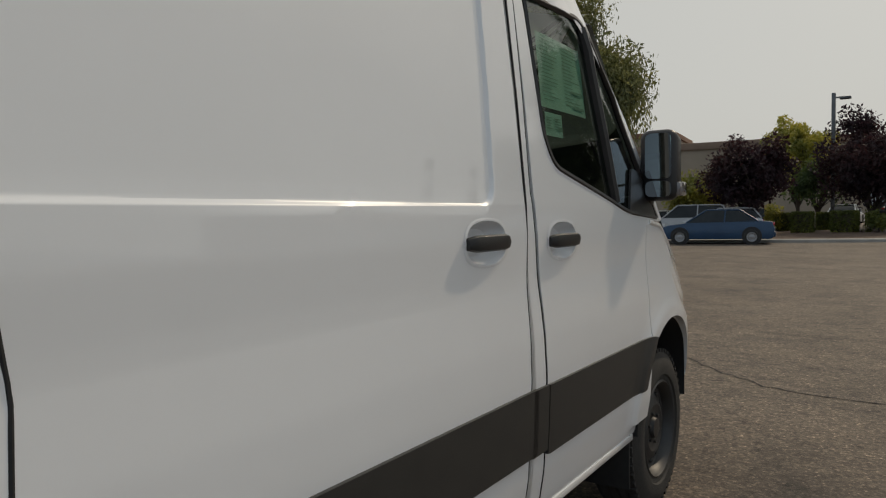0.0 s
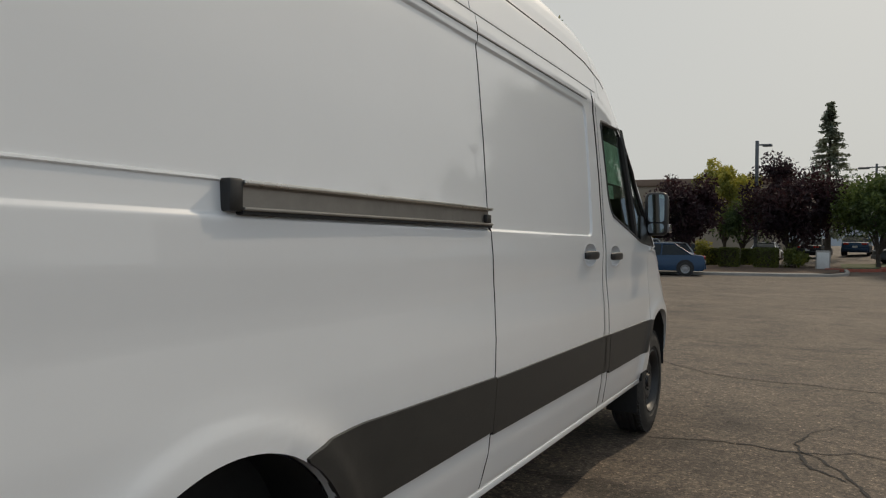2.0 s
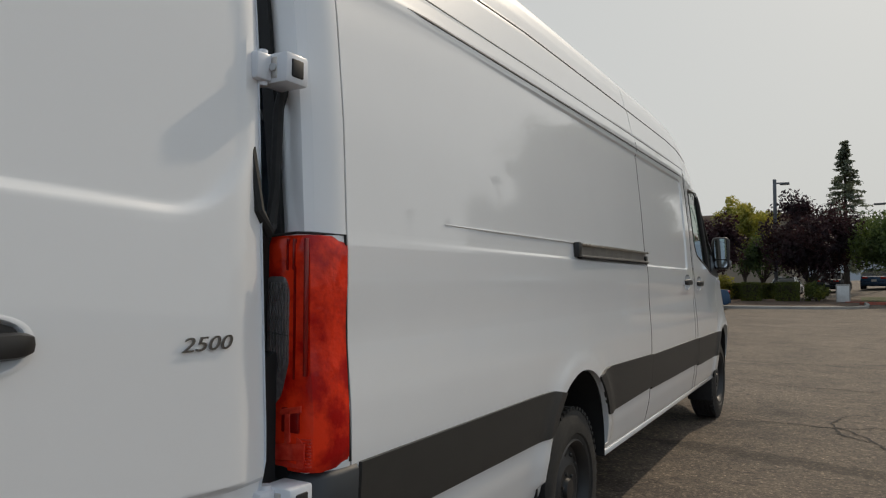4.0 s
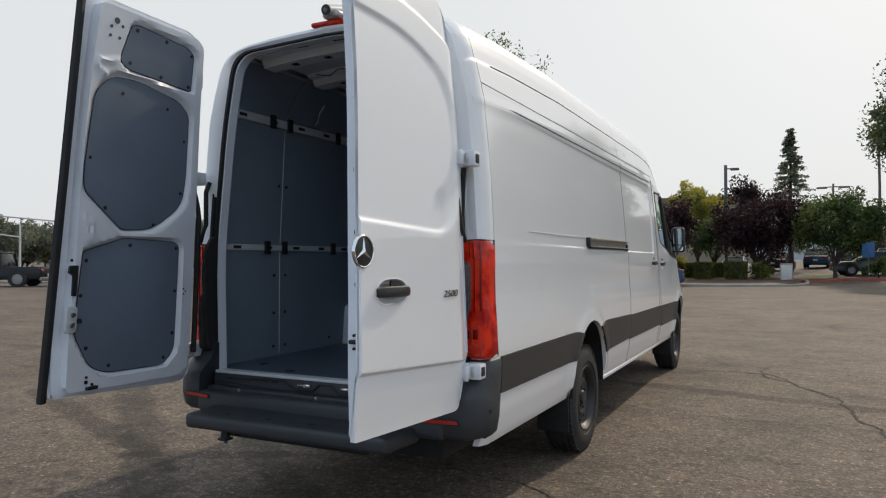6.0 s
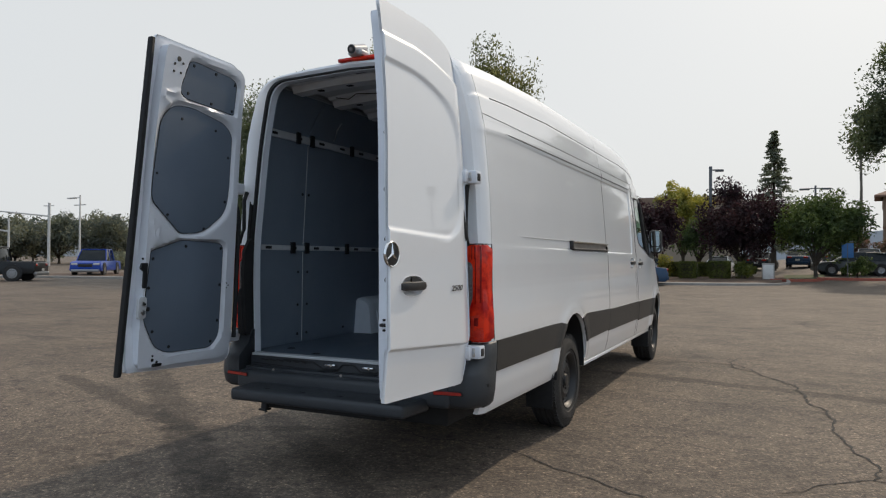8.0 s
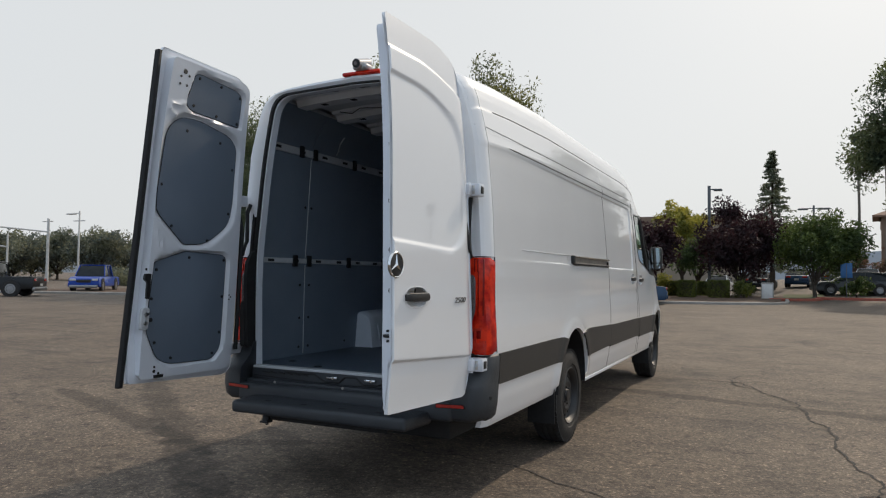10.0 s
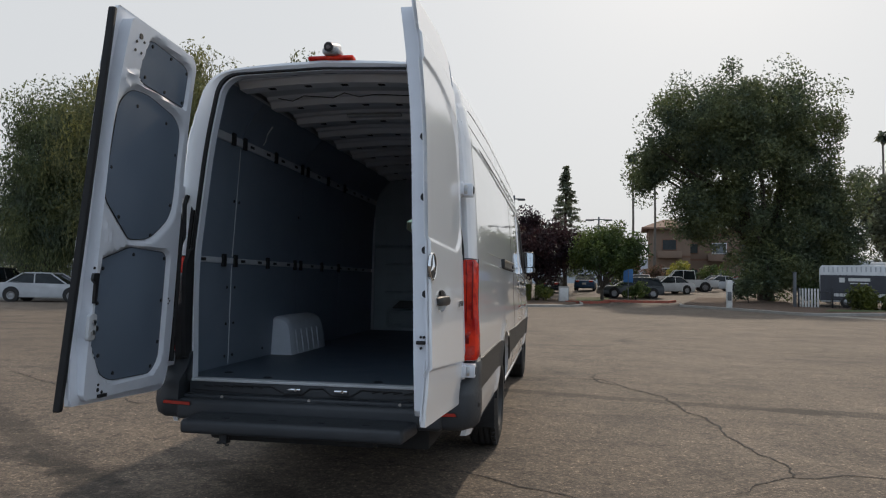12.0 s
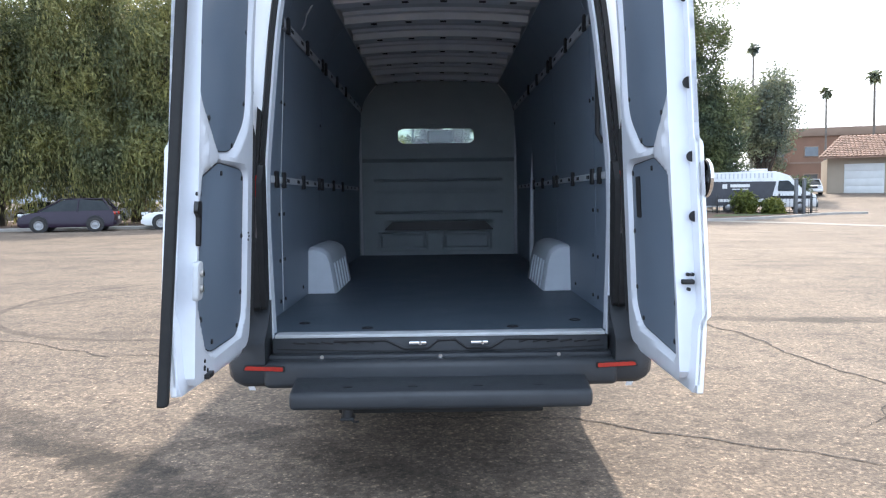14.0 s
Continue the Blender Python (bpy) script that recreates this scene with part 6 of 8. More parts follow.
# ---- plants ----
def leaf_cloud(name, centres, spread, count, size, material, parent, rng, stretch=(1, 1, 1), hang=0.0, label="", out=0.0):
    """One crown: many small bent leaves gathered about the given centres."""
    c = np.array(centres)
    k = rng.integers(0, len(c), count)
    if hang:
        k = np.repeat(rng.integers(0, len(c), count // 16 + 1), 16)[:count]
    d = rng.normal(0, 1, (count, 3))
    d /= np.linalg.norm(d, axis=1, keepdims=True)
    d *= rng.random((count, 1)) ** 0.45 * 1.5
    if hang:
        d = np.repeat(d[: count // 16 + 1], 16, 0)[:count]
    pos = c[k, :3] + d * (np.array(spread) if np.ndim(spread) else spread) * c[k, 3:4]
    if hang:
        drop = np.tile(np.arange(16) / 15.0, count // 16 + 1)[:count]
        length = np.repeat(0.5 + rng.random(count // 16 + 1), 16)[:count]
        pos[:, 2] -= drop * length * hang * 0.6
        pos += rng.normal(0, 0.10, (count, 3))
    a = rng.normal(0, 1, (count, 3)) * np.array(stretch)
    a /= np.linalg.norm(a, axis=1, keepdims=True)
    if hang:
        a = a * 0.35 + np.array([0, 0, -1.0])
        a /= np.linalg.norm(a, axis=1, keepdims=True)
    b = np.cross(a, rng.normal(0, 1, (count, 3)))
    b /= np.linalg.norm(b, axis=1, keepdims=True) + 1e-9
    s = size * (0.6 + 0.8 * rng.random((count, 1)))
    wd = 0.30 if hang else 0.42
    n = np.cross(a, b)
    v = np.stack([pos - a * s, pos + b * s * wd + n * s * 0.12, pos + a * s, pos - b * s * wd + n * s * 0.12], 1).reshape(-1, 3)
    idx = np.arange(count)[:, None] * 4 + np.array([[0, 1, 2, 3]])
    me = bpy.data.meshes.new(name)
    me.from_pydata(v.tolist(), [], idx.tolist())
    return part_me(name, me, material, parent, label, smooth=0)


def limbs(parent, rng, base_r, trunk_h, tips, material=BARK, lean=(0, 0), name="trunk"):
    """A tapered trunk that forks into limbs towards the given tips."""
    bm = bmesh.new()
    top = Vector((lean[0], lean[1], trunk_h))
    pts = [Vector((0, 0, -0.1)), Vector((0, 0, 0.15)), top * 0.4 + Vector((rng.normal(0, 0.05), rng.normal(0, 0.05), 0)), top]
    add_tube(bm, pts, [base_r * 1.5, base_r * 1.1, base_r * 0.9, base_r * 0.8], 10)
    arms = []
    for t in tips:
        t = Vector(t[:3])
        start = pts[2].lerp(top, rng.uniform(0.3, 0.9))
        mid = start.lerp(t, 0.5) + Vector((rng.normal(0, 0.06), rng.normal(0, 0.06), 0.05)) * (t - start).length
        arms.append(([start, start.lerp(mid, 0.5) + Vector((0, 0, 0.04 * (t - start).length)), mid, t], [base_r * 0.45, base_r * 0.36, base_r * 0.25, base_r * 0.07]))
    if name == "stem":
        for a in arms:
            add_tube(bm, *a, 7)
        return part(name, bm, material, parent)
    trunk = part(name, bm, material, parent)
    for a in arms:
        part("limb", tube(*a, 7), material, trunk)
    return trunk


def crown_centres(rng, n, centre, radii, low=-0.7, shell=0.55, wave=0.18):
    """Clump centres in an uneven ellipsoid, more of them towards its skin."""
    out = []
    while len(out) < n:
        d = rng.normal(0, 1, 3)
        d /= np.linalg.norm(d)
        if d[2] < low:
            continue
        r = (shell + (1 - shell) * rng.random()) * (1.0 - wave + wave * math.sin(3 * math.atan2(d[1], d[0]) + centre[0]) + max(-0.25, min(0.10, 0.12 * rng.normal())))
        out.append((centre[0] + d[0] * radii[0] * r, centre[1] + d[1] * radii[1] * r, centre[2] + d[2] * radii[2] * r, 0.6 + 0.8 * rng.random()))
    return out


def tree(name, label, at, h, w, seed, leaf, count, size, trunk_h, base_r, spread=0.5, clumps=70, low=-0.6, depth=None, hang=0.0, extra=None, lean=(0, 0), group="", shell=0.55, only=False):
    rng = np.random.default_rng(seed)
    z0 = ground_z(*at)
    th = thing(name, label, "tree", (at[0], at[1], z0), group=group)
    cz = (h + trunk_h * 0.75) / 2
    cs = [] if only else crown_centres(rng, clumps, (lean[0], lean[1], cz), (w / 2 * 0.86, (depth or w) / 2 * 0.86, (h - trunk_h * 0.75) / 2 * 0.9), low, shell)
    if extra:
        for n, c, r in extra:
            cs += crown_centres(rng, n, c, r, low, shell, 0.06 if only else 0.18)
    limbs(th, rng, base_r, trunk_h, [cs[i] for i in rng.choice(len(cs), min(22, len(cs)), replace=False)], lean=lean)
    if hang:
        leaf_cloud("hanging_foliage", cs, spread, int(count * 0.6), size, leaf, th, rng, hang=hang)
        count = int(count * 0.5)
    leaf_cloud("crown", cs, spread, count, size, leaf, th, rng)
    return th


def hedge(at, sx, sy, h, seed, name="box_hedge", label="clipped box hedge beside the car park", leaf=L_HEDGE, count=2600, size=0.055):
    rng = np.random.default_rng(seed)
    th = thing(name, label, "hedge", (at[0], at[1], ground_z(*at) + 0.12))
    bm = box(-sx / 2 * 0.9, sx / 2 * 0.9, -sy / 2 * 0.9, sy / 2 * 0.9, 0, h * 0.92, 0.12, 3)
    part("twig_core", bm, BARK, th)
    u = rng.random((count, 3)) - 0.5
    f = rng.integers(0, 5, count)
    for k, (ax, sg) in enumerate(((0, -0.5), (0, 0.5), (1, -0.5), (1, 0.5), (2, 0.5))):
        u[f == k, ax] = sg
    cs = np.concatenate([u * np.array([sx, sy, h]) + np.array([0, 0, h / 2]), np.ones((count, 1))], 1)
    leaf_cloud("leaves", cs, 0.05, count * 2, size, leaf, th, rng)
    return th


def bush(at, w, h, seed, leaf, name="shrub", label="loose green shrub on bare earth", count=1800, size=0.10, dz=0.0, spread=0.22):
    rng = np.random.default_rng(seed)
    th = thing(name, label, "shrub", (at[0], at[1], ground_z(*at) + dz))
    cs = crown_centres(rng, 26, (0, 0, h * 0.45), (w / 2 * 0.85, w / 2 * 0.85, h * 0.5), -0.8, 0.3)
    limbs(th, rng, 0.04, h * 0.3, cs[:8], name="stem")
    leaf_cloud("foliage", cs, spread, count, size, leaf, th, rng)
    return th


def conifer(at, h, w, seed):
    rng = np.random.default_rng(seed)
    th = thing("conifer", "tall slim dark green conifer with drooping tiers", "tree", (at[0], at[1], ground_z(*at)))
    bm = bmesh.new()
    add_tube(bm, [(0, 0, -0.1), (0, 0, h * 0.5), (0.05, 0, h * 0.98)], [0.22, 0.14, 0.02], 8)
    cs = []
    for i in range(200):
        z = 1.6 + (h - 1.7) * (i / 200) ** 0.95
        k = 1 - (z - 1.6) / (h - 1.5)
        r = w / 2 * (0.04 + 0.96 * k ** 1.2) * rng.uniform(0.55, 1.15)
        a = rng.random() * math.tau
        tip = (r * math.cos(a), r * math.sin(a), z - 0.1 * r)
        if i % 2 == 0:
            add_tube(bm, [(0, 0, z), (tip[0] * 0.6, tip[1] * 0.6, z + 0.05), tip], [0.03, 0.02, 0.006], 5)
        for q in (0.4, 0.65, 0.9, 1.0):
            cs.append((tip[0] * q, tip[1] * q, z - 0.1 * r * q, 0.5 + 0.6 * q * k))
    part("trunk", bm, BARK, th)
    leaf_cloud("needles", cs, (0.25, 0.25, 0.13), 11500, 0.10, L_CONIF, th, rng)
    return th


def palm(at, h, seed, dist_name="palm_tree"):
    rng = np.random.default_rng(seed)
    th = thing(dist_name, "tall thin fan palm with a small crown", "tree", (at[0], at[1], ground_z(*at)), group="fan palms")
    part("trunk", tube([(0, 0, -0.1), (0.1, 0, h * 0.5), (0, 0, h)], [0.20, 0.125, 0.10], 7), PALMBARK, th)
    bm = bmesh.new()
    for i in range(46):
        a, e = rng.random() * math.tau, rng.uniform(-1.1, 1.2)
        d = Vector((math.cos(a) * math.cos(e), math.sin(a) * math.cos(e), math.sin(e)))
        q = d.cross(Vector((0, 0, 1))).normalized()
        L = rng.uniform(0.6, 1.05)
        p0, p1, p2 = Vector((0, 0, h)), Vector((0, 0, h)) + d * L * 0.6, Vector((0, 0, h)) + d * L + Vector((0, 0, -0.3 * L))
        vs = [bm.verts.new(p) for p in (p0 - q * 0.03, p0 + q * 0.03, p1 + q * 0.30, p2, p1 - q * 0.30)]
        bm.faces.new(vs)
    part("fronds", bm, L_CONIF, th, smooth=0)
    return th


# trees at the far kerb and beyond
tree("purple_plum", "round purple-leaved plum tree", (-5.6, 44.0), 5.7, 5.8, 21, L_PLUM, 13000, 0.12, 1.0, 0.13, 0.46, 90, -0.9, group="purple plums")
tree("purple_plum", "broad purple-leaved plum tree", (0.2, 47.0), 6.3, 7.0, 22, L_PLUM, 17000, 0.12, 1.0, 0.14, 0.46, 110, -0.9, group="purple plums", extra=[(8, (-0.7, 0, 5.7), (0.7, 0.6, 0.9))])
tree("young_tree", "small yellow-green tree behind parked cars", (-9.2, 47.0), 3.9, 3.8, 23, L_YELLOW, 6000, 0.13, 0.9, 0.10, 0.42, 60)
tree("yellow_tree", "tree with yellow-green leaves behind the plums", (-4.8, 58.0), 8.3, 6.4, 24, L_YELLOW, 11000, 0.15, 2.0, 0.14, 0.45, 70)
tree("young_tree", "small bright green tree behind the hedges", (-3.0, 52.0), 4.6, 4.2, 30, L_GREEN, 5000, 0.13, 1.3, 0.09, 0.4, 50)
conifer((2.1, 57.0), 11.1, 5.8, 25)
tree("young_tree", "leafy bright green tree beside parked cars", (4.6, 46.5), 5.9, 6.0, 26, L_GREEN, 17000, 0.115, 1.2, 0.12, 0.48, 100, -0.85, extra=[(22, (1.9, 0.3, 3.6), (1.3, 1.4, 1.5))])
# the large spreading tree on the island
tree("large_tree", "large broad dark green shade tree with open crown", (16.3, 49.5), 17.2, 15.0, 27, L_DARK, 170000, 0.125, 4.0, 0.55, 0.74, 190, -0.8, only=True, shell=0.35,
     extra=[(240, (-2.2, 0, 11.6), (7.6, 5.8, 5.4)), (80, (-2.6, 0, 12.7), (6.0, 4.4, 3.8)), (46, (1.9, 0, 11.8), (3.6, 3.8, 3.6)), (24, (-7.9, 0, 9.4), (1.4, 1.5, 2.1)), (40, (-4.6, -0.5, 6.6), (2.2, 2.6, 2.6)), (54, (-2.0, -0.5, 6.4), (3.6, 3.4, 3.0)), (70, (3.2, -0.5, 6.4), (3.2, 3.0, 3.8)), (44, (0.8, -1.0, 3.8), (3.4, 2.6, 2.2)), (44, (0.2, -1.8, 2.2), (3.2, 1.6, 1.7)), (26, (4.2, -0.6, 3.0), (1.8, 1.6, 2.0))])
tree("young_tree", "slim yellow-green tree beside the large shade tree", (20.6, 50.0), 9.8, 3.6, 35, L_PEPPER, 14000, 0.12, 2.6, 0.16, 0.55, 60, -0.9)
tree("tall_tree", "tall grey-green tree beyond the parked van", (31.0, 63.5), 12.8, 7.6, 28, L_CONIF, 22000, 0.16, 2.0, 0.35, 0.75, 90, -0.9)
# weeping pepper trees behind the left kerb
for at, h, w, sd in (((-15.2, 37.3), 15.8, 10.0, 31), ((-19.8, 36.0), 16.2, 9.6, 34), ((-24.4, 35.4), 15.2, 12.0, 32), ((-30.1, 35.6), 15.4, 9.0, 33), ((-18.6, 40.5), 14.8, 9.0, 36), ((-27.5, 39.0), 15.2, 10.5, 37)):
    tops = [(30, (0.9, 0, h - 3.8), (2.3, 2.2, 2.2)), (64, (4.4, -0.3, h - 8.0), (1.5, 1.6, 2.4))] if sd == 31 else []
    tree("pepper_tree", "large weeping pepper tree with hanging foliage", at, h, w, sd, L_PEPPER if sd != 33 else L_DARK, 76000, 0.115, 3.6, 0.50, 0.78, 104, -0.9, hang=3.6, extra=tops + [(46, (0, -0.5, 5.2), (w * 0.44, w * 0.36, 2.6)), (14, (2.0, -2.0, 4.2), (2.2, 1.0, 1.6))], group="pepper trees", shell=0.5)
# trees of the far street
rngt = random.Random(4)
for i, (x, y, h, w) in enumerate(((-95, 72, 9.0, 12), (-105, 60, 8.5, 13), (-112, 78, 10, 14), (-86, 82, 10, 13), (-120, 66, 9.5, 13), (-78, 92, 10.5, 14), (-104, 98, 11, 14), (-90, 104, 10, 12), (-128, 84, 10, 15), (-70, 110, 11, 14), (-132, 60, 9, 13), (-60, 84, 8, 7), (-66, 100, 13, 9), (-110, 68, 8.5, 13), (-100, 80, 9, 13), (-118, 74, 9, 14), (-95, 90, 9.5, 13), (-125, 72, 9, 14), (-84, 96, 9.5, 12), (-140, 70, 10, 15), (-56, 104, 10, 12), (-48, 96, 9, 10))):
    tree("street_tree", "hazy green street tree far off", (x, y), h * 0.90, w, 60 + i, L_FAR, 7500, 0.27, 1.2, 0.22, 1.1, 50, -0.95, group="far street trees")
for x, y, h in ((9.6, 75.5, 14.4), (11.9, 75.2, 14.6), (36.2, 78, 16.4), (48, 84, 12.0), (42.2, 65.0, 11.2)):
    palm((x, y), h, int(x * 10))
# hedges and shrubs along the kerb
for x, y, sx, sy, h in ((-2.9, 44.5, 0.95, 0.95, 1.05), (-0.95, 44.5, 1.15, 1.0, 1.05), (-4.1, 46.5, 0.9, 0.9, 1.0), (-2.2, 47.4, 0.6, 0.8, 0.95)):
    hedge((x, y), sx, sy, h, int(abs(x) * 100))
bush((0.55, 44.3), 1.5, 1.15, 71, L_HEDGE, label="loose olive shrub at the kerb corner", dz=0.12)
bush((-4.6, 46.3), 1.6, 1.6, 72, L_YELLOW, label="yellow-green shrub beside clipped hedges", dz=0.12)
bush((6.9, 46.6), 2.3, 1.3, 73, L_GREEN, label="spiky green shrub beside a parked car", dz=0.1)
for x, y, w, h, sd, lf, lb in ((9.0, 72, 4.5, 3.2, 74, L_PINK, "pinkish oleander shrub before the motel"), (12.0, 74, 4.0, 2.9, 75, L_PINK, "pinkish oleander shrub before the motel"), (14.5, 76, 4.5, 4.0, 76, L_YELLOW, "yellow-green shrub before the motel"), (18.5, 78, 6.0, 3.6, 77, L_GREEN, "green shrub before the motel"),
                               (14.2, 46.0, 2.2, 2.6, 78, L_DARK, "dark upright shrub under the large tree"), (18.6, 46.8, 2.4, 1.8, 79, L_GREEN, "green shrub under the large tree"), (19.3, 40.6, 2.0, 1.5, 80, L_HEDGE, "olive shrub before the fence"), (20.8, 40.2, 1.5, 1.0, 81, L_HEDGE, "low olive shrub before the fence"),
                               (31.5, 58.0, 3.2, 2.2, 82, L_DARK, "dark shrub near the garages"), (27.5, 60.0, 3.0, 2.6, 83, L_DARK, "dark shrub near the garages")):
    bush((x, y), w, h, sd, lf, label=lb, count=2200, size=0.13, spread=0.3)
for x, y, w, h, sd in ((-18.6, 33.6, 2.0, 1.0, 84), (-13.4, 35.2, 2.4, 1.2, 85), (-11.0, 35.6, 2.2, 1.1, 86), (-24.8, 32.0, 2.2, 1.2, 87), (-20.6, 33.0, 1.5, 0.9, 88)):
    bush((x, y), w, h, sd, L_HEDGE, label="low green shrub under the pepper trees", dz=0.1)
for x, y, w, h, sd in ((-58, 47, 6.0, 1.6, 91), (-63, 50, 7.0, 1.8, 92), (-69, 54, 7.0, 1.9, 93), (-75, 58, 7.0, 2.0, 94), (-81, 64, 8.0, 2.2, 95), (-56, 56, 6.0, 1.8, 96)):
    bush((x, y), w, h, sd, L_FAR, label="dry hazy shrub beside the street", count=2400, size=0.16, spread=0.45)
for x, y, w, h, sd in ((-83, 80, 6.5, 3.8, 89), (-76, 84, 6.0, 3.6, 90)):
    bush((x, y), w, h, sd, L_WHITE, label="white flowering shrub across the street", count=2000, size=0.25, spread=0.5)


# ---- kerbs, planting, island ----
def strip(name, pts, width, z0, z1, material, label, category, bev=0.02):
    """A kerb or path: a low block along a line, width to its left."""
    bm = bmesh.new()
    rows = []
    n = len(pts)
    for i, p in enumerate(pts):
        a, b = Vector(pts[max(i - 1, 0)]), Vector(pts[min(i + 1, n - 1)])
        t = (b - a).normalized()
        q = Vector((-t.y, t.x))
        p = Vector(p)
        e = p + q * width
        g0, g1 = ground_z(p.x, p.y), ground_z(e.x, e.y)
        rows.append([bm.verts.new(c) for c in ((p.x, p.y, g0 + z0), (p.x, p.y, g0 + z1 - bev), (p.x + q.x * bev, p.y + q.y * bev, g0 + z1), (e.x, e.y, g1 + z1), (e.x, e.y, g1 + z0))])
    for a, b in zip(rows, rows[1:]):
        for i in range(4):
            bm.faces.new((a[i], b[i], b[i + 1], a[i + 1]))
    bm.faces.new(rows[0])
    bm.faces.new(rows[-1][::-1])
    bmesh.ops.recalc_face_normals(bm, faces=bm.faces)
    return tagged(part(name, bm, material), label, category, kind="structure")


def area(name, pts, lift, material, label, category):
    """A flat bed laid over the ground, following its rise."""
    cx, cy = sum(p[0] for p in pts) / len(pts), sum(p[1] for p in pts) / len(pts)
    bm = bmesh.new()
    rings = [[bm.verts.new((cx + (x - cx) * k, cy + (y - cy) * k, ground_z(cx + (x - cx) * k, cy + (y - cy) * k) + lift)) for x, y in pts] for k in (1.0, 0.66, 0.33)]
    c = bm.verts.new((cx, cy, ground_z(cx, cy) + lift))
    n = len(pts)
    for a, b in zip(rings, rings[1:]):
        for i in range(n):
            bm.faces.new((a[i], a[(i + 1) % n], b[(i + 1) % n], b[i]))
    for i in range(n):
        bm.faces.new((rings[-1][i], rings[-1][(i + 1) % n], c))
    bmesh.ops.recalc_face_normals(bm, faces=bm.faces)
    return tagged(part(name, bm, material), label, category, kind="structure")


def kerb_y(x):
    return 36.0 + 0.29 * x


far = [(x, kerb_y(x)) for x in range(-46, 1, 2)] + [(1.2, 36.6), (2.4, 37.6), (3.0, 39.2), (3.1, 41.5), (3.0, 44.0)]
strip("kerb", far, 0.16, -0.05, 0.13, CONC, "pale concrete kerb along the car park", "kerb")
strip("pavement", [(x - 0.05, y + 0.16) for x, y in far[:26]], 1.3, -0.05, 0.11, CONC, "pale concrete pavement behind the kerb", "pavement")
area("planting_bed", [(x, kerb_y(x) + 1.5) for x in range(-46, 1, 3)] + [(2.6, 40), (2.8, 47), (-10, 50), (-46, 40)], 0.09, MULCH, "brown mulch bed behind the kerb", "planting bed")
strip("red_kerb", [(2.0, 43.2), (3.6, 43.0), (4.6, 43.6), (5.0, 44.6)], 0.2, -0.05, 0.16, REDKERB, "red painted kerb at the corner", "kerb")
strip("red_kerb", [(4.6, 45.2), (7.2, 45.0), (9.0, 45.4), (9.6, 46.5)], 0.2, -0.05, 0.16, REDKERB, "red painted kerb round a planter", "kerb")
area("lawn", [(2.8, 44.5), (5.0, 44.8), (5.2, 49), (2.8, 49)], 0.10, LAWN, "dry green lawn patch beside the kerb", "lawn")
isl = [(9.2, 43.0), (9.0, 41.4), (10.0, 40.2), (11.6, 37.2), (12.7, 33.4), (13.3, 32.4), (14.6, 32.4), (17.5, 34.3), (20.0, 36.3), (22.6, 38.9), (24.6, 40.2), (27.0, 40.6)]
strip("kerb", isl, 0.18, -0.05, 0.14, CONC, "pale concrete kerb round the tree island", "kerb")
area("planting_bed", [(9.4, 43), (10.2, 40.6), (11.8, 37.4), (13.2, 34.3), (14.6, 32.55), (17.4, 34.45), (19.9, 36.45), (22.5, 39.0), (20.0, 41.2), (16.6, 42.6), (17.4, 51), (12, 51)], 0.10, MULCH, "bare earth under the large tree", "planting bed")
area("lawn", [(15.5, 36.2), (18, 37.2), (21.6, 39.6), (20, 40.4), (17, 39.6)], 0.115, LAWN, "dry lawn strip on the tree island", "lawn")
strip("pavement", [(22.5, 10.0), (20.5, 16.0), (17.8, 23.7), (16.0, 28.2), (13.6, 32.4)][::-1], 1.3, -0.05, 0.012, GUTTER, "worn concrete gutter strip across the drive", "pavement", 0.004)


# ---- fence and posts ----
WHITE = mat("white_post_paint", (0.62, 0.61, 0.58), 0.6, col2=(0.52, 0.51, 0.48), scale=5)
GREYM = mat("grey_metal", (0.10, 0.105, 0.11), 0.5, 0.3, col2=(0.13, 0.135, 0.14), scale=4)
fence = thing("iron_fence", "dark iron fence with a white slatted gate", "fence", (16.3, 42.6, ground_z(17, 42.6)), -14)
for i in range(7):
    part("gate_slat", box(i * 0.17, i * 0.17 + 0.10, -0.02, 0.0, 0.1, 1.25, 0.006), WHITE, fence)
for i in range(7, 36):
    part("fence_bar", box(i * 0.22, i * 0.22 + 0.022, 0, 0.022, 0, 1.25), BLACK, fence, smooth=0)
for z in (0.2, 1.0):
    part("fence_rail", box(-0.05, 7.8, -0.005, 0.025, z, z + 0.03), BLACK, fence, smooth=0)
for i in range(5):
    part("fence_post", box(i * 1.85 - 0.05, i * 1.85 + 0.05, -0.05, 0.05, 0, 1.3, 0.01), BLACK, fence)
post = thing("entry_post", "white entry post with a grey box", "post", (11.2, 38.3, ground_z(11.2, 38.3) + 0.1))
part("panel", box(-0.16, 0.16, -0.10, 0.10, 0, 1.62, 0.02), WHITE, post)
part("keypad", box(-0.11, 0.11, -0.13, -0.09, 0.45, 0.95, 0.015), GREYM, post)
for x, y in ((21.9, 39.6), (22.6, 40.0), (16.1, 42.7)):
    g = thing("gate_post", "dark grey square gate post", "post", (x, y, ground_z(x, y)), group="gate posts")
    part("shaft", box(-0.09, 0.09, -0.09, 0.09, 0, 2.2, 0.02), GREYM, g)
    part("cap", box(-0.12, 0.12, -0.12, 0.12, 2.2, 2.27, 0.03), GREYM, g)


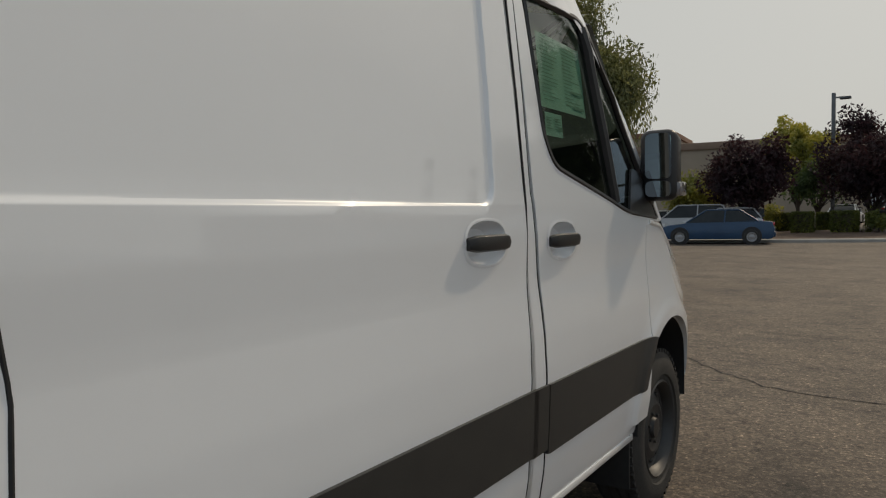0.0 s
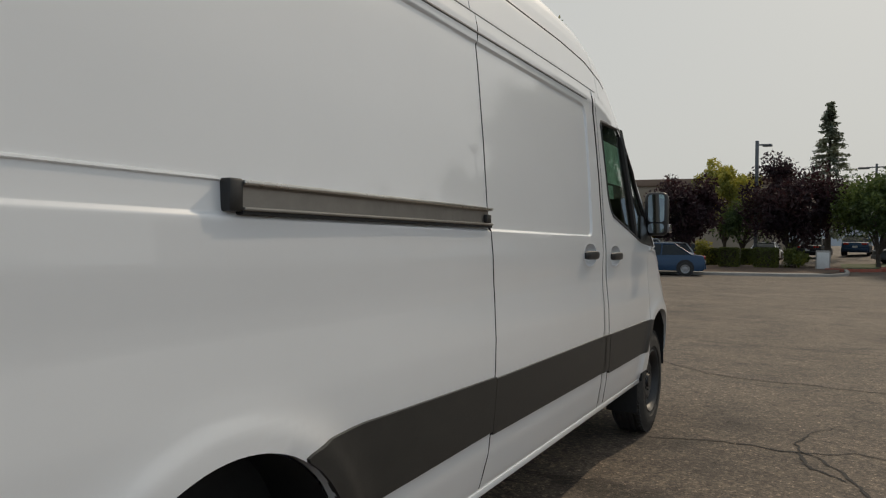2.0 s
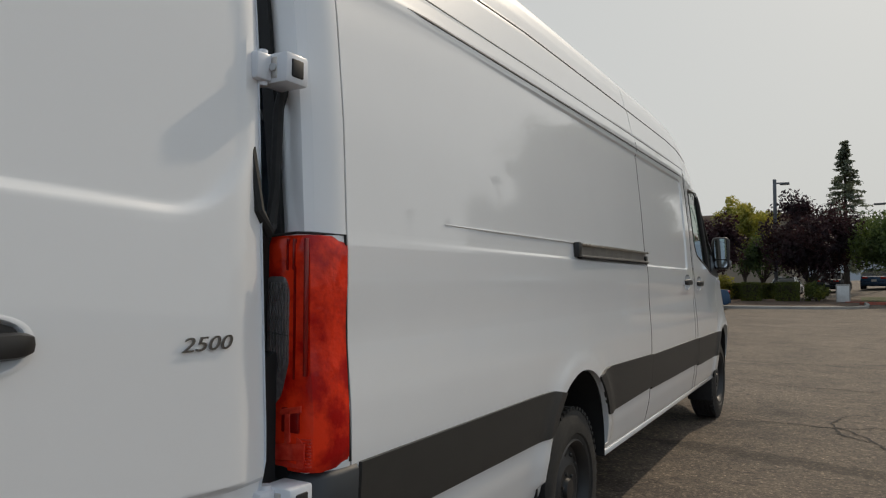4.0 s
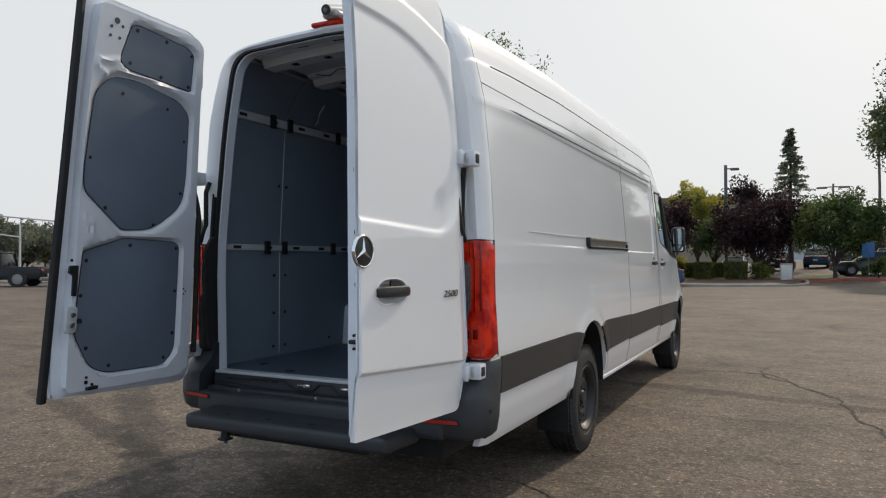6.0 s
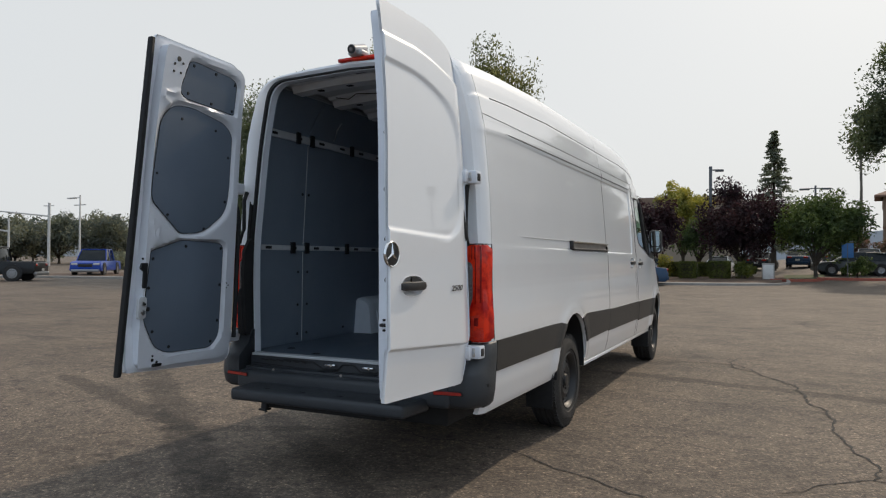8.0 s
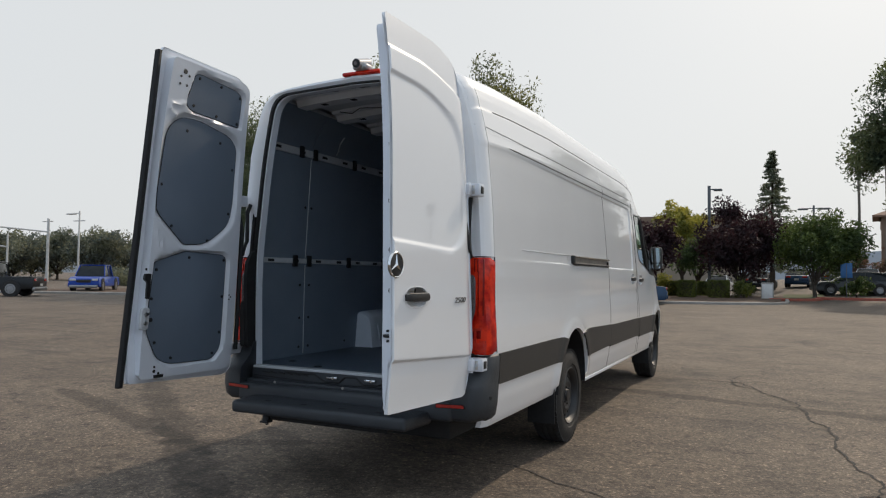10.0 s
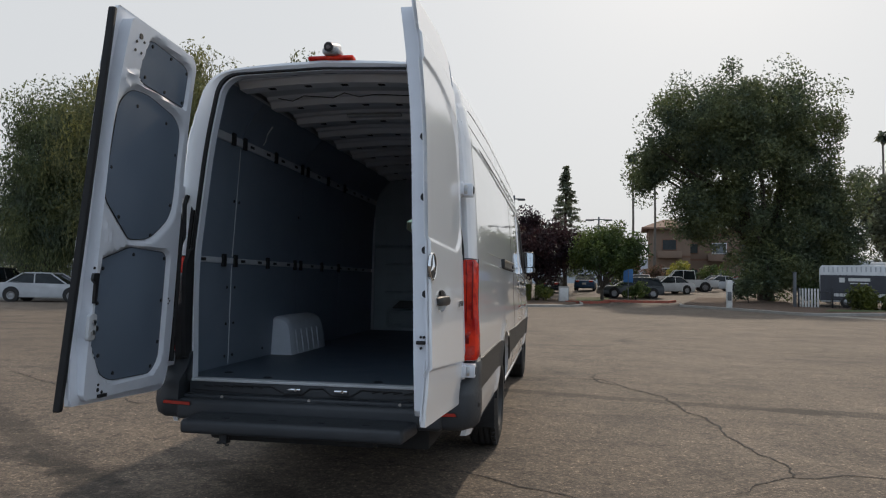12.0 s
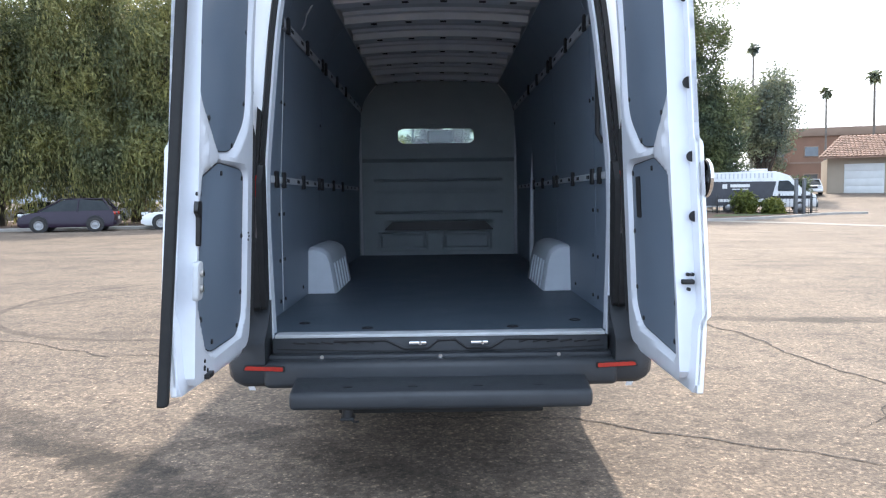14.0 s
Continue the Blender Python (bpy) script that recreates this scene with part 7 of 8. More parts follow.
def lamp_post(at, h, label, arm=1.2, turn=0.0, thick=0.10, material=GREYM):
    g = thing("street_lamp", label, "street lamp", (at[0], at[1], ground_z(*at)), turn, group="street lamps")
    part("pole", box(-thick, thick, -thick, thick, -0.1, h, 0.02), material, g)
    part("arm", box(0, arm * 0.6, -0.05, 0.05, h - 0.30, h - 0.22), material, g)
    part("lamp_head", box(arm * 0.35, arm, -0.2, 0.2, h - 0.38, h - 0.24, 0.04), material, g)
    return g


lamp_post((-1.79, 47.8), 7.75, "dark car park lamp with a flat head", 0.85)
lamp_post((-68, 49.0), 8.2, "pale street lamp far off", 2.0, 180, 0.065, WHITE)
twin = lamp_post((5.2, 62.0), 6.75, "car park lamp with two flat heads", 1.2, 180, 0.075)
part("arm", box(-0.72, 0, -0.05, 0.05, 6.45, 6.53), GREYM, twin)
part("lamp_head", box(-1.2, -0.42, -0.2, 0.2, 6.37, 6.51, 0.04), GREYM, twin)

# traffic signal masts on the street
for x, y, ln, h in ((-87.5, 59, 14, 7.6), (-90, 55, 9, 5.4)):
    g = thing("signal_mast", "pale traffic signal mast with a long arm", "traffic signal", (x, y, 0), group="signal masts")
    part("pole", cyl((0, 0, 0), (0, 0, h + 1.0), 0.16, 0.12, 7), WHITE, g)
    part("mast_arm", tube([(0, 0, h - 0.8), (-ln * 0.5, -ln * 0.35, h), (-ln, -ln * 0.7, h - 0.3)], [0.11, 0.09, 0.05], 8), WHITE, g)
    part("signal_head", box(-ln * 0.8 - 0.18, -ln * 0.8 + 0.18, -ln * 0.56 - 0.15, -ln * 0.56 + 0.15, h - 1.0, h + 0.1, 0.03), BLACK, g)
for x, y, h in ((-76, 40, 7.5), (-80, 58, 8.5), (-92, 62, 9.0)):
    g = thing("utility_pole", "pale pole beside the street", "pole", (x, y, 0), group="utility poles")
    part("pole", cyl((0, 0, 0), (0, 0, h), 0.14, 0.10, 8), WHITE, g)
    part("cross_arm", box(-1.1, 1.1, -0.06, 0.06, h - 0.5, h - 0.38), WHITE, g)
sg = thing("parking_sign", "blue parking sign on a post", "sign", (6.3, 45.8, ground_z(6.3, 45.8)))
part("pole", cyl((0, 0, 0), (0, 0, 2.2), 0.03, n=8), GREYM, sg)
part("sign_plate", box(-0.32, 0.32, -0.02, 0.0, 1.35, 2.25, 0.004), mat("sign_blue", (0.03, 0.12, 0.30), 0.5, col2=(0.04, 0.15, 0.34), scale=5), sg)
bx = thing("utility_box", "pale square utility box by the hedge", "utility box", (1.9, 43.6, 0.12))
part("cabinet", box(-0.35, 0.35, -0.3, 0.3, 0, 1.05, 0.03), CONC, bx)
part("cabinet_door", box(-0.29, 0.29, -0.315, -0.295, 0.08, 0.95, 0.006), WHITE, bx)


# ---- vehicles in the distance ----
CARTYRE = TYRE
CHUB = mat("silver_hub", (0.30, 0.30, 0.30), 0.35, 0.8, col2=(0.3, 0.3, 0.3), scale=8)
LAMPW = mat("clear_lamp", (0.62, 0.63, 0.62), 0.12, col2=(0.45, 0.46, 0.46), scale=20, coat=1.0)


def car_paint(name, c):
    return mat(name, c, 0.35, 0.0, col2=tuple(v * 0.85 for v in c), scale=2, spec=0.25, coat=0.25, coat_rough=0.05)


def car(name, label, category, at, rz, L, W, H, lower, cabin, paint, wheel_r=0.32, axles=None, bed=None, group="", z0=0.0, plain_rear=False):
    """lower: the side outline of the body; cabin: the outline of the glass house. x is along the car, its front at +x."""
    g = thing(name, label, category, (at[0], at[1], ground_z(*at) + z0), rz, group=group)

    def loft(nm, outline, half, top_in, zlo, zhi, material, parent, bev=0.0):
        bm = bmesh.new()
        sides = []
        for sg in (-1, 1):
            sides.append([bm.verts.new((x, sg * (half - top_in * smooth01(zlo, zhi, z)), z)) for x, z in outline])
        n = len(outline)
        for i in range(n):
            bm.faces.new((sides[0][i], sides[0][(i + 1) % n], sides[1][(i + 1) % n], sides[1][i]))
        bm.faces.new(sides[0])
        bm.faces.new(sides[1][::-1])
        if bev:
            bmesh.ops.bevel(bm, geom=[e for e in bm.edges], offset=bev, segments=2, profile=0.5, affect="EDGES")
        bmesh.ops.recalc_face_normals(bm, faces=bm.faces)
        return part(nm, bm, material, parent, smooth=28)
    belt = max(z for _, z in lower)
    body = loft("body", lower, W / 2, 0.06, 0.5, belt, paint, g, 0.03)
    cz = [z for _, z in cabin]
    loft("glasshouse", cabin, W / 2 - 0.045, 0.16, min(cz), max(cz), DARKCAR, g, 0.015)
    roof = [(x, z) for x, z in cabin if z > min(cz) + 0.6 * (max(cz) - min(cz))]
    xa, xb = min(x for x, _ in roof), max(x for x, _ in roof)
    part("roof", box(xa + 0.02, xb - 0.02, -(W / 2 - 0.20), W / 2 - 0.20, max(cz) - 0.03, max(cz) + 0.035, 0.03, 3), paint, g)
    for sgn in (-1, 1):
        lo0, lo1 = min(cabin, key=lambda p: p[0]), max(cabin, key=lambda p: p[0])
        y0, y1 = sgn * (W / 2 - 0.04), sgn * (W / 2 - 0.20)
        part("pillar", tube([(lo0[0], y0, lo0[1]), (xa, y1, max(cz))], 0.035, 6), paint, g)
        part("pillar", tube([(lo1[0], y0, lo1[1]), (xb, y1, max(cz))], 0.035, 6), paint, g)
        xm = (lo0[0] + lo1[0]) / 2 - 0.1
        part("pillar", tube([(xm, y0, min(cz)), (xm - 0.05, y1, max(cz))], 0.03, 6), paint, g)
    ax = axles or (-L / 2 + 0.85, L / 2 - 0.85)
    for x in ax:
        for sgn in (-1, 1):
            y = sgn * (W / 2 - 0.10)
            part("wheel_arch", cyl((x, y - 0.05 * sgn, wheel_r + 0.04), (x, sgn * (W / 2 + 0.006), wheel_r + 0.04), wheel_r + 0.07, n=24), HOLE, g)
            w = part("wheel", lathe([(-0.11, wheel_r * 0.6), (-0.10, wheel_r * 0.95), (-0.06, wheel_r), (0.06, wheel_r), (0.10, wheel_r * 0.95), (0.112, wheel_r * 0.68), (0.10, wheel_r * 0.64)], 24, "y", (x, y + 0.02 * sgn, wheel_r)), CARTYRE, g)
            part("hub", lathe([(0.09, wheel_r * 0.66), (0.098, wheel_r * 0.6), (0.085, wheel_r * 0.45), (0.10, wheel_r * 0.2), (0.104, 0.0)] if sgn > 0 else [(-0.09, wheel_r * 0.66), (-0.098, wheel_r * 0.6), (-0.085, wheel_r * 0.45), (-0.10, wheel_r * 0.2), (-0.104, 0.0)], 20, "y", (x, y + 0.02 * sgn, wheel_r)), CHUB, w)
    lz = belt * 0.72
    for sgn in (-1, 1):
        y = sgn * (W / 2 - 0.30)
        part("headlight", box(L / 2 - 0.16, L / 2 + 0.012, y - 0.20, y + 0.20, lz, lz + 0.14, 0.03), LAMPW, g)
        part("rear_light", box(-L / 2 - 0.012, -L / 2 + 0.14, y - 0.17, y + 0.17, lz + 0.05, lz + 0.20, 0.03), REDREFL, g)
    part("grille", box(L / 2 - 0.05, L / 2 + 0.016, -0.45, 0.45, lz - 0.12, lz + 0.08, 0.02), BLACK, g)
    part("bumper_front", box(L / 2 - 0.12, L / 2 + 0.05, -W / 2 + 0.10, W / 2 - 0.10, 0.28, 0.50, 0.05), paint if L < 5.1 else CHUB, g)
    part("bumper_rear", box(-L / 2 - 0.05, -L / 2 + 0.12, -W / 2 + 0.10, W / 2 - 0.10, 0.30, 0.52, 0.05), paint if L < 5.1 else CHUB, g)
    part("number_plate", box(-L / 2 - 0.058, -L / 2 - 0.045, -0.16, 0.16, 0.55, 0.70), WHITE, g, smooth=0)
    if bed:
        part("load_bed", box(bed[0], bed[1], -W / 2 + 0.12, W / 2 - 0.12, belt - 0.05, belt + 0.006), BLACK, g)
    return g


DARKCAR = mat("car_window", (0.014, 0.018, 0.020), 0.10, col2=(0.024, 0.028, 0.030), scale=3, spec=0.22)
SEDAN_LO = [(-2.2, 0.30), (-2.24, 0.62), (-2.15, 0.92), (-1.45, 0.98), (0.9, 0.92), (1.9, 0.80), (2.2, 0.66), (2.24, 0.34), (2.1, 0.22), (-2.1, 0.22)]
SEDAN_UP = [(-1.65, 0.94), (-0.95, 1.36), (-0.1, 1.42), (0.35, 1.38), (1.15, 0.90)]
HATCH_LO = [(-1.95, 0.32), (-2.0, 0.70), (-1.9, 1.0), (0.8, 0.98), (1.7, 0.84), (2.0, 0.66), (2.03, 0.34), (1.9, 0.22), (-1.9, 0.22)]
HATCH_UP = [(-1.88, 0.98), (-1.5, 1.42), (-0.5, 1.50), (0.2, 1.44), (1.2, 0.94)]
SUV_LO = [(-2.3, 0.36), (-2.33, 0.85), (-2.25, 1.08), (1.0, 1.05), (2.0, 0.98), (2.28, 0.80), (2.32, 0.40), (2.2, 0.28), (-2.2, 0.28)]
SUV_UP = [(-2.2, 1.06), (-1.9, 1.62), (-0.6, 1.70), (0.35, 1.66), (1.15, 1.03)]
PICK_LO = [(-2.85, 0.50), (-2.9, 1.02), (-0.95, 1.06), (1.2, 1.08), (2.5, 1.04), (2.85, 0.92), (2.9, 0.46), (2.7, 0.36), (-2.7, 0.40)]
PICK_UP = [(-0.95, 1.06), (-0.85, 1.78), (0.2, 1.86), (0.75, 1.80), (1.4, 1.06)]
C_BLUE = car_paint("dull_blue_paint", (0.020, 0.052, 0.105))
C_SILVER = car_paint("silver_paint", (0.46, 0.47, 0.48))
C_WHITE = car_paint("white_car_paint", (0.66, 0.66, 0.65))
C_GREY = car_paint("grey_car_paint", (0.075, 0.080, 0.082))
C_BLACK = car_paint("black_car_paint", (0.012, 0.013, 0.014))
C_PURPLE = car_paint("dark_purple_paint", (0.016, 0.008, 0.020))
C_PICKBLUE = car_paint("bright_blue_paint", (0.010, 0.055, 0.36))
C_RED = car_paint("red_car_paint", (0.32, 0.018, 0.012))

car("blue_sedan", "dull blue sedan parked along the kerb", "car", (-5.0, 34.0), 12 + 180, 4.48, 1.72, 1.42, SEDAN_LO, SEDAN_UP, C_BLUE, 0.31)
car("silver_suv", "silver wagon parked behind the blue sedan", "car", (-8.4, 42.0), 195, 4.64, 1.8, 1.6, SUV_LO, SUV_UP, C_SILVER, 0.34)
car("pale_hatchback", "pale hatchback parked behind the blue sedan", "car", (-6.6, 42.4), 200, 4.0, 1.72, 1.5, HATCH_LO, HATCH_UP, C_SILVER, 0.31)
car("purple_hatchback", "dark purple hatchback parked along the kerb", "car", (-17.2, 29.6), 196, 4.03, 1.72, 1.5, HATCH_LO, HATCH_UP, C_PURPLE, 0.32)
car("white_sedan", "white sedan parked along the kerb", "car", (-12.2, 31.5), 196, 4.48, 1.75, 1.42, SEDAN_LO, SEDAN_UP, C_WHITE, 0.32)
car("silver_sedan", "silver sedan parked along the kerb", "car", (-23.8, 27.6), 16, 4.48, 1.78, 1.42, SEDAN_LO, SEDAN_UP, C_SILVER, 0.32)
car("dark_suv", "dark green wagon parked beside the kerb", "car", (-31.5, 33.0), 100, 4.64, 1.8, 1.6, SUV_LO, SUV_UP, C_BLACK, 0.34)
car("grey_wagon", "low grey-green wagon parked behind the green tree", "car", (6.9, 50.6), 192, 4.64, 1.85, 1.5, [(x, z * 0.88) for x, z in SUV_LO], [(x, z * 0.88) for x, z in SUV_UP], C_GREY, 0.34)
car("white_sedan", "white sedan parked in the far row", "car", (10.4, 56.5), 205, 4.48, 1.78, 1.42, SEDAN_LO, SEDAN_UP, C_WHITE, 0.32)
car("white_pickup", "white pickup parked in the far row", "pickup", (12.7, 62.0), 178, 5.8, 1.95, 1.86, PICK_LO, PICK_UP, C_WHITE, 0.38, (-1.75, 1.9), (-2.75, -1.0))
car("silver_sedan", "silver sedan parked in the far row", "car", (16.5, 66.0), 200, 4.48, 1.78, 1.42, SEDAN_LO, SEDAN_UP, C_SILVER, 0.32)
car("red_sedan", "red car parked in the far row", "car", (19.6, 69.0), 230, 4.48, 1.78, 1.42, SEDAN_LO, SEDAN_UP, C_RED, 0.32)
car("white_suv", "white wagon parked in the far row", "car", (20.5, 73.0), 185, 4.64, 1.85, 1.7, SUV_LO, SUV_UP, C_WHITE, 0.36)
for i, (x, y, c, rz) in enumerate(((1.2, 60.0, C_BLACK, 80), (4.0, 61.0, C_BLUE, 85), (6.6, 61.5, C_GREY, 88), (9.0, 62.0, C_SILVER, 85), (-2.0, 60, C_WHITE, 85))):
    car("parked_car", "parked car in the row behind the trees", "car", (x, y), rz, 4.48, 1.76, 1.42, SEDAN_LO, SEDAN_UP, c, 0.32, group="cars behind the trees")
car("blue_pickup", "bright blue pickup facing the car park", "pickup", (-41.5, 30.5), -52, 5.8, 1.98, 1.86, PICK_LO, PICK_UP, C_PICKBLUE, 0.42, (-1.75, 1.9), (-2.75, -1.0))
car("black_pickup", "black pickup beside the street", "pickup", (-37.0, 20.0), 215, 5.8, 1.98, 1.86, PICK_LO, PICK_UP, C_BLACK, 0.42, (-1.75, 1.9), (-2.75, -1.0))
car("white_suv", "white wagon waiting on the street", "car", (-66.5, 57.5), -45, 4.64, 1.9, 1.75, SUV_LO, SUV_UP, C_WHITE, 0.36)
for i, (x, y, c, rz) in enumerate(((-62, 52.5, C_SILVER, -30), (-60, 56.0, C_WHITE, -40), (-64, 61, C_SILVER, -40), (-92, 88, C_SILVER, 7), (-84, 92, C_WHITE, 7), (-100, 84, C_RED, 7), (-78, 97, C_WHITE, 10))):
    car("street_car", "car standing on the far street", "car", (x, y), rz, 4.48, 1.78, 1.42, SEDAN_LO, SEDAN_UP, c, 0.32, group="cars on the street")
car("white_sedan", "white sedan beside the garages", "car", (34.4, 61.5), 245, 4.48, 1.78, 1.42, SEDAN_LO, SEDAN_UP, C_WHITE, 0.32)
car("white_sedan", "white car before the garages", "car", (43.5, 56.0), 200, 4.48, 1.78, 1.42, SEDAN_LO, SEDAN_UP, C_WHITE, 0.32)
for i, (x, y, c) in enumerate(((-15.5, 45.5, C_WHITE), (-20.5, 45.5, C_SILVER), (-10.5, 47.5, C_WHITE), (-26.0, 43.5, C_SILVER), (-6.0, 52, C_GREY))):
    car("parked_car", "pale car parked behind the pepper trees", "car", (x, y), 15, 4.48, 1.76, 1.42, SEDAN_LO, SEDAN_UP, c, 0.32, group="cars behind the trees")

# the wrapped shuttle van behind the fence
sv = thing("shuttle_van", "white high-roof shuttle van with a black side wrap", "van", (21.8, 44.4, ground_z(21.8, 44.4)), -22)
sv_lo = [(-3.4, 0.42), (-3.45, 2.5), (-3.3, 2.72), (1.0, 2.72), (1.75, 2.45), (2.55, 1.48), (3.35, 1.15), (3.48, 0.75), (3.4, 0.36), (-3.3, 0.36)]
bm = bmesh.new()
sides = [[bm.verts.new((x, sg * (0.98 - 0.12 * smooth01(1.3, 2.7, z)), z)) for x, z in sv_lo] for sg in (-1, 1)]
for i in range(len(sv_lo)):
    bm.faces.new((sides[0][i], sides[0][(i + 1) % len(sv_lo)], sides[1][(i + 1) % len(sv_lo)], sides[1][i]))
bm.faces.new(sides[0])
bm.faces.new(sides[1][::-1])
bmesh.ops.bevel(bm, geom=list(bm.edges), offset=0.06, segments=2, profile=0.5, affect="EDGES")
bmesh.ops.recalc_face_normals(bm, faces=bm.faces)
part("body", bm, C_WHITE, sv, smooth=28)


def sv_y(z):
    return -(0.98 - 0.12 * smooth01(1.3, 2.7, z)) - 0.008


wrap = part("side_wrap", plate(rounded([(-3.38, 0.46), (0.95, 0.50), (0.80, 1.15), (1.02, 2.06), (-3.38, 2.10)], 0.05), 0.006, lambda u, v, w: (u, sv_y(v) - w, v)), mat("black_wrap", (0.025, 0.025, 0.03), 0.4, col2=(0.035, 0.035, 0.042), scale=2), sv, "black wrap with pale bars")
for x0, x1, z0, z1 in ((-2.3, -2.0, 1.62, 1.92), (-1.8, -0.6, 1.70, 1.90), (-1.7, -0.7, 1.54, 1.60), (-2.6, -1.5, 0.72, 0.92), (-1.1, 0.3, 0.72, 0.92)):
    part("wrap_bar", plate([(x0, z0), (x1, z0), (x1, z1), (x0, z1)], 0.004, lambda u, v, w: (u, sv_y(v) - 0.008 - w, v)), WHITE, wrap, smooth=0)
part("lower_stripe", plate([(0.8, 0.90), (3.1, 0.90), (3.1, 1.10), (0.8, 1.10)], 0.006, lambda u, v, w: (u, sv_y(v) - w, v)), C_BLACK, sv)
part("cab_window", plate(rounded([(1.1, 1.42), (2.35, 1.42), (1.75, 2.1), (1.15, 2.1)], 0.06), 0.006, lambda u, v, w: (u, sv_y(v) - w, v)), DARKCAR, sv)
bm = bmesh.new()
bm.faces.new([bm.verts.new(p) for p in ((2.58, -0.86, 1.52), (2.58, 0.86, 1.52), (1.82, 0.78, 2.44), (1.82, -0.78, 2.44))])
part("windscreen", bm, DARKCAR, sv, at=Matrix.Translation((0.02, 0, 0.02)))
part("roof_unit", box(-0.6, 0.5, -0.5, 0.5, 2.72, 2.92, 0.06), C_WHITE, sv)
for i in range(16):
    part("roof_rib", box(-3.2 + i * 0.26, -3.12 + i * 0.26, -0.885, -0.86, 2.28, 2.62, 0.008), C_SILVER, sv, smooth=0)
for x in (-1.9, 2.45):
    for sg in (-1, 1):
        w = part("wheel", lathe([(-0.12, 0.2), (-0.11, 0.34), (-0.07, 0.37), (0.07, 0.37), (0.11, 0.34), (0.12, 0.2)], 24, "y", (x, sg * 0.88, 0.37)), TYRE, sv)
        part("hub", cyl((x, sg * 0.98, 0.37), (x, sg * 1.005, 0.37), 0.2, 0.16, 18), CHUB, w)
part("bumper", box(3.15, 3.52, -0.9, 0.9, 0.34, 0.72, 0.06), BUMPER, sv)

# ---- buildings ----
STUCCO = mat("tan_stucco", (0.245, 0.172, 0.125), 0.9, col2=(0.205, 0.145, 0.105), scale=0.4, bump=0.2, bscale=20)
BROWN = mat("brown_stucco", (0.21, 0.118, 0.076), 0.9, col2=(0.175, 0.10, 0.066), scale=0.5, bump=0.2, bscale=20)
BEIGE = mat("beige_wall", (0.34, 0.28, 0.21), 0.9, col2=(0.29, 0.24, 0.18), scale=0.3, bump=0.2, bscale=20)
TILE = mat("roof_tile", (0.21, 0.122, 0.085), 0.85, col2=(0.28, 0.185, 0.135), scale=2, rnd=0.25)
TILEJ = mat("roof_tile_rows", (0.21, 0.122, 0.085), 0.85, col2=(0.28, 0.185, 0.135), scale=2, island=0.25)
GARAGE = mat("garage_door_paint", (0.60, 0.60, 0.58), 0.7, col2=(0.54, 0.54, 0.52), scale=1)
WINDOW = mat("house_window", (0.04, 0.05, 0.055), 0.1, col2=(0.07, 0.08, 0.085), scale=1, coat=1.0)


def wing(name, label, at, rz, L, D, H, walls, storeys, bays, trim, roof_h=0.5, windows=True):
    """A plain building: walls, parapet, and windows with frames in rows."""
    g = thing(name, label, "building", (at[0], at[1], ground_z(*at) - 0.2), rz)
    part("wall", box(-L / 2, L / 2, 0, D, 0, H), walls, g, smooth=0)
    part("parapet", box(-L / 2 - 0.25, L / 2 + 0.25, -0.25, D + 0.25, H - 0.05, H + roof_h, 0.04), trim, g)
    part("string_course", box(-L / 2 - 0.05, L / 2 + 0.05, -0.06, 0.0, H * 0.5, H * 0.5 + 0.25), trim, g, smooth=0)
    if windows:
        for k in range(storeys):
            for i in range(bays):
                x = -L / 2 + L * (i + 0.5) / bays
                z = 0.9 + k * H / storeys
                fr = part("window", box(x - 0.95, x + 0.95, -0.07, 0.0, z, z + 1.5, 0.02), trim if (i + k) % 3 else C_WHITE, g)
                part("pane", box(x - 0.82, x + 0.82, -0.085, -0.07, z + 0.12, z + 1.38), WINDOW, fr, smooth=0)
                if i % 2 == 0 and k:
                    part("balcony", box(x - 1.5, x + 1.5, -1.1, -0.08, z - 1.0, z - 0.1, 0.03), walls, fr)
    return g


wing("motel", "brown two-storey motel with flat roof", (72.3, 87.4), -20, 56, 12, 7.6, BROWN, 2, 13, STUCCO, 1.1)
wing("motel", "tan two-storey motel wing beside the palms", (23.0, 95), -6, 18, 12, 7.0, STUCCO, 2, 5, BROWN, 0.9)
tower = wing("motel_tower", "tan motel corner tower with a low hipped roof", (15.9, 91), -6, 5.2, 6, 7.5, STUCCO, 2, 1, BROWN, 0.2)
bm = bmesh.new()
a = [bm.verts.new(p) for p in ((-3.5, -0.9, 7.65), (3.5, -0.9, 7.65), (3.5, 6.9, 7.65), (-3.5, 6.9, 7.65), (-0.6, 3, 9.0), (0.6, 3, 9.0), (-3.5, -0.9, 7.45), (3.5, -0.9, 7.45), (3.5, 6.9, 7.45), (-3.5, 6.9, 7.45))]
for f in ((0, 1, 5, 4), (2, 3, 4, 5), (1, 2, 5), (3, 0, 4), (6, 7, 1, 0), (7, 8, 2, 1), (8, 9, 3, 2), (9, 6, 0, 3), (9, 8, 7, 6)):
    bm.faces.new([a[i] for i in f])
part("roof", bm, TILEJ, tower, smooth=0)
wing("office", "beige flat-roofed office behind the trees", (-14.5, 82), 6, 26, 14, 8.2, BEIGE, 2, 7, STUCCO, 0.7, False)
wing("office_block", "beige taller block of the office", (-24.0, 81), 6, 8, 12, 9.8, BEIGE, 2, 2, BROWN, 0.5, False)

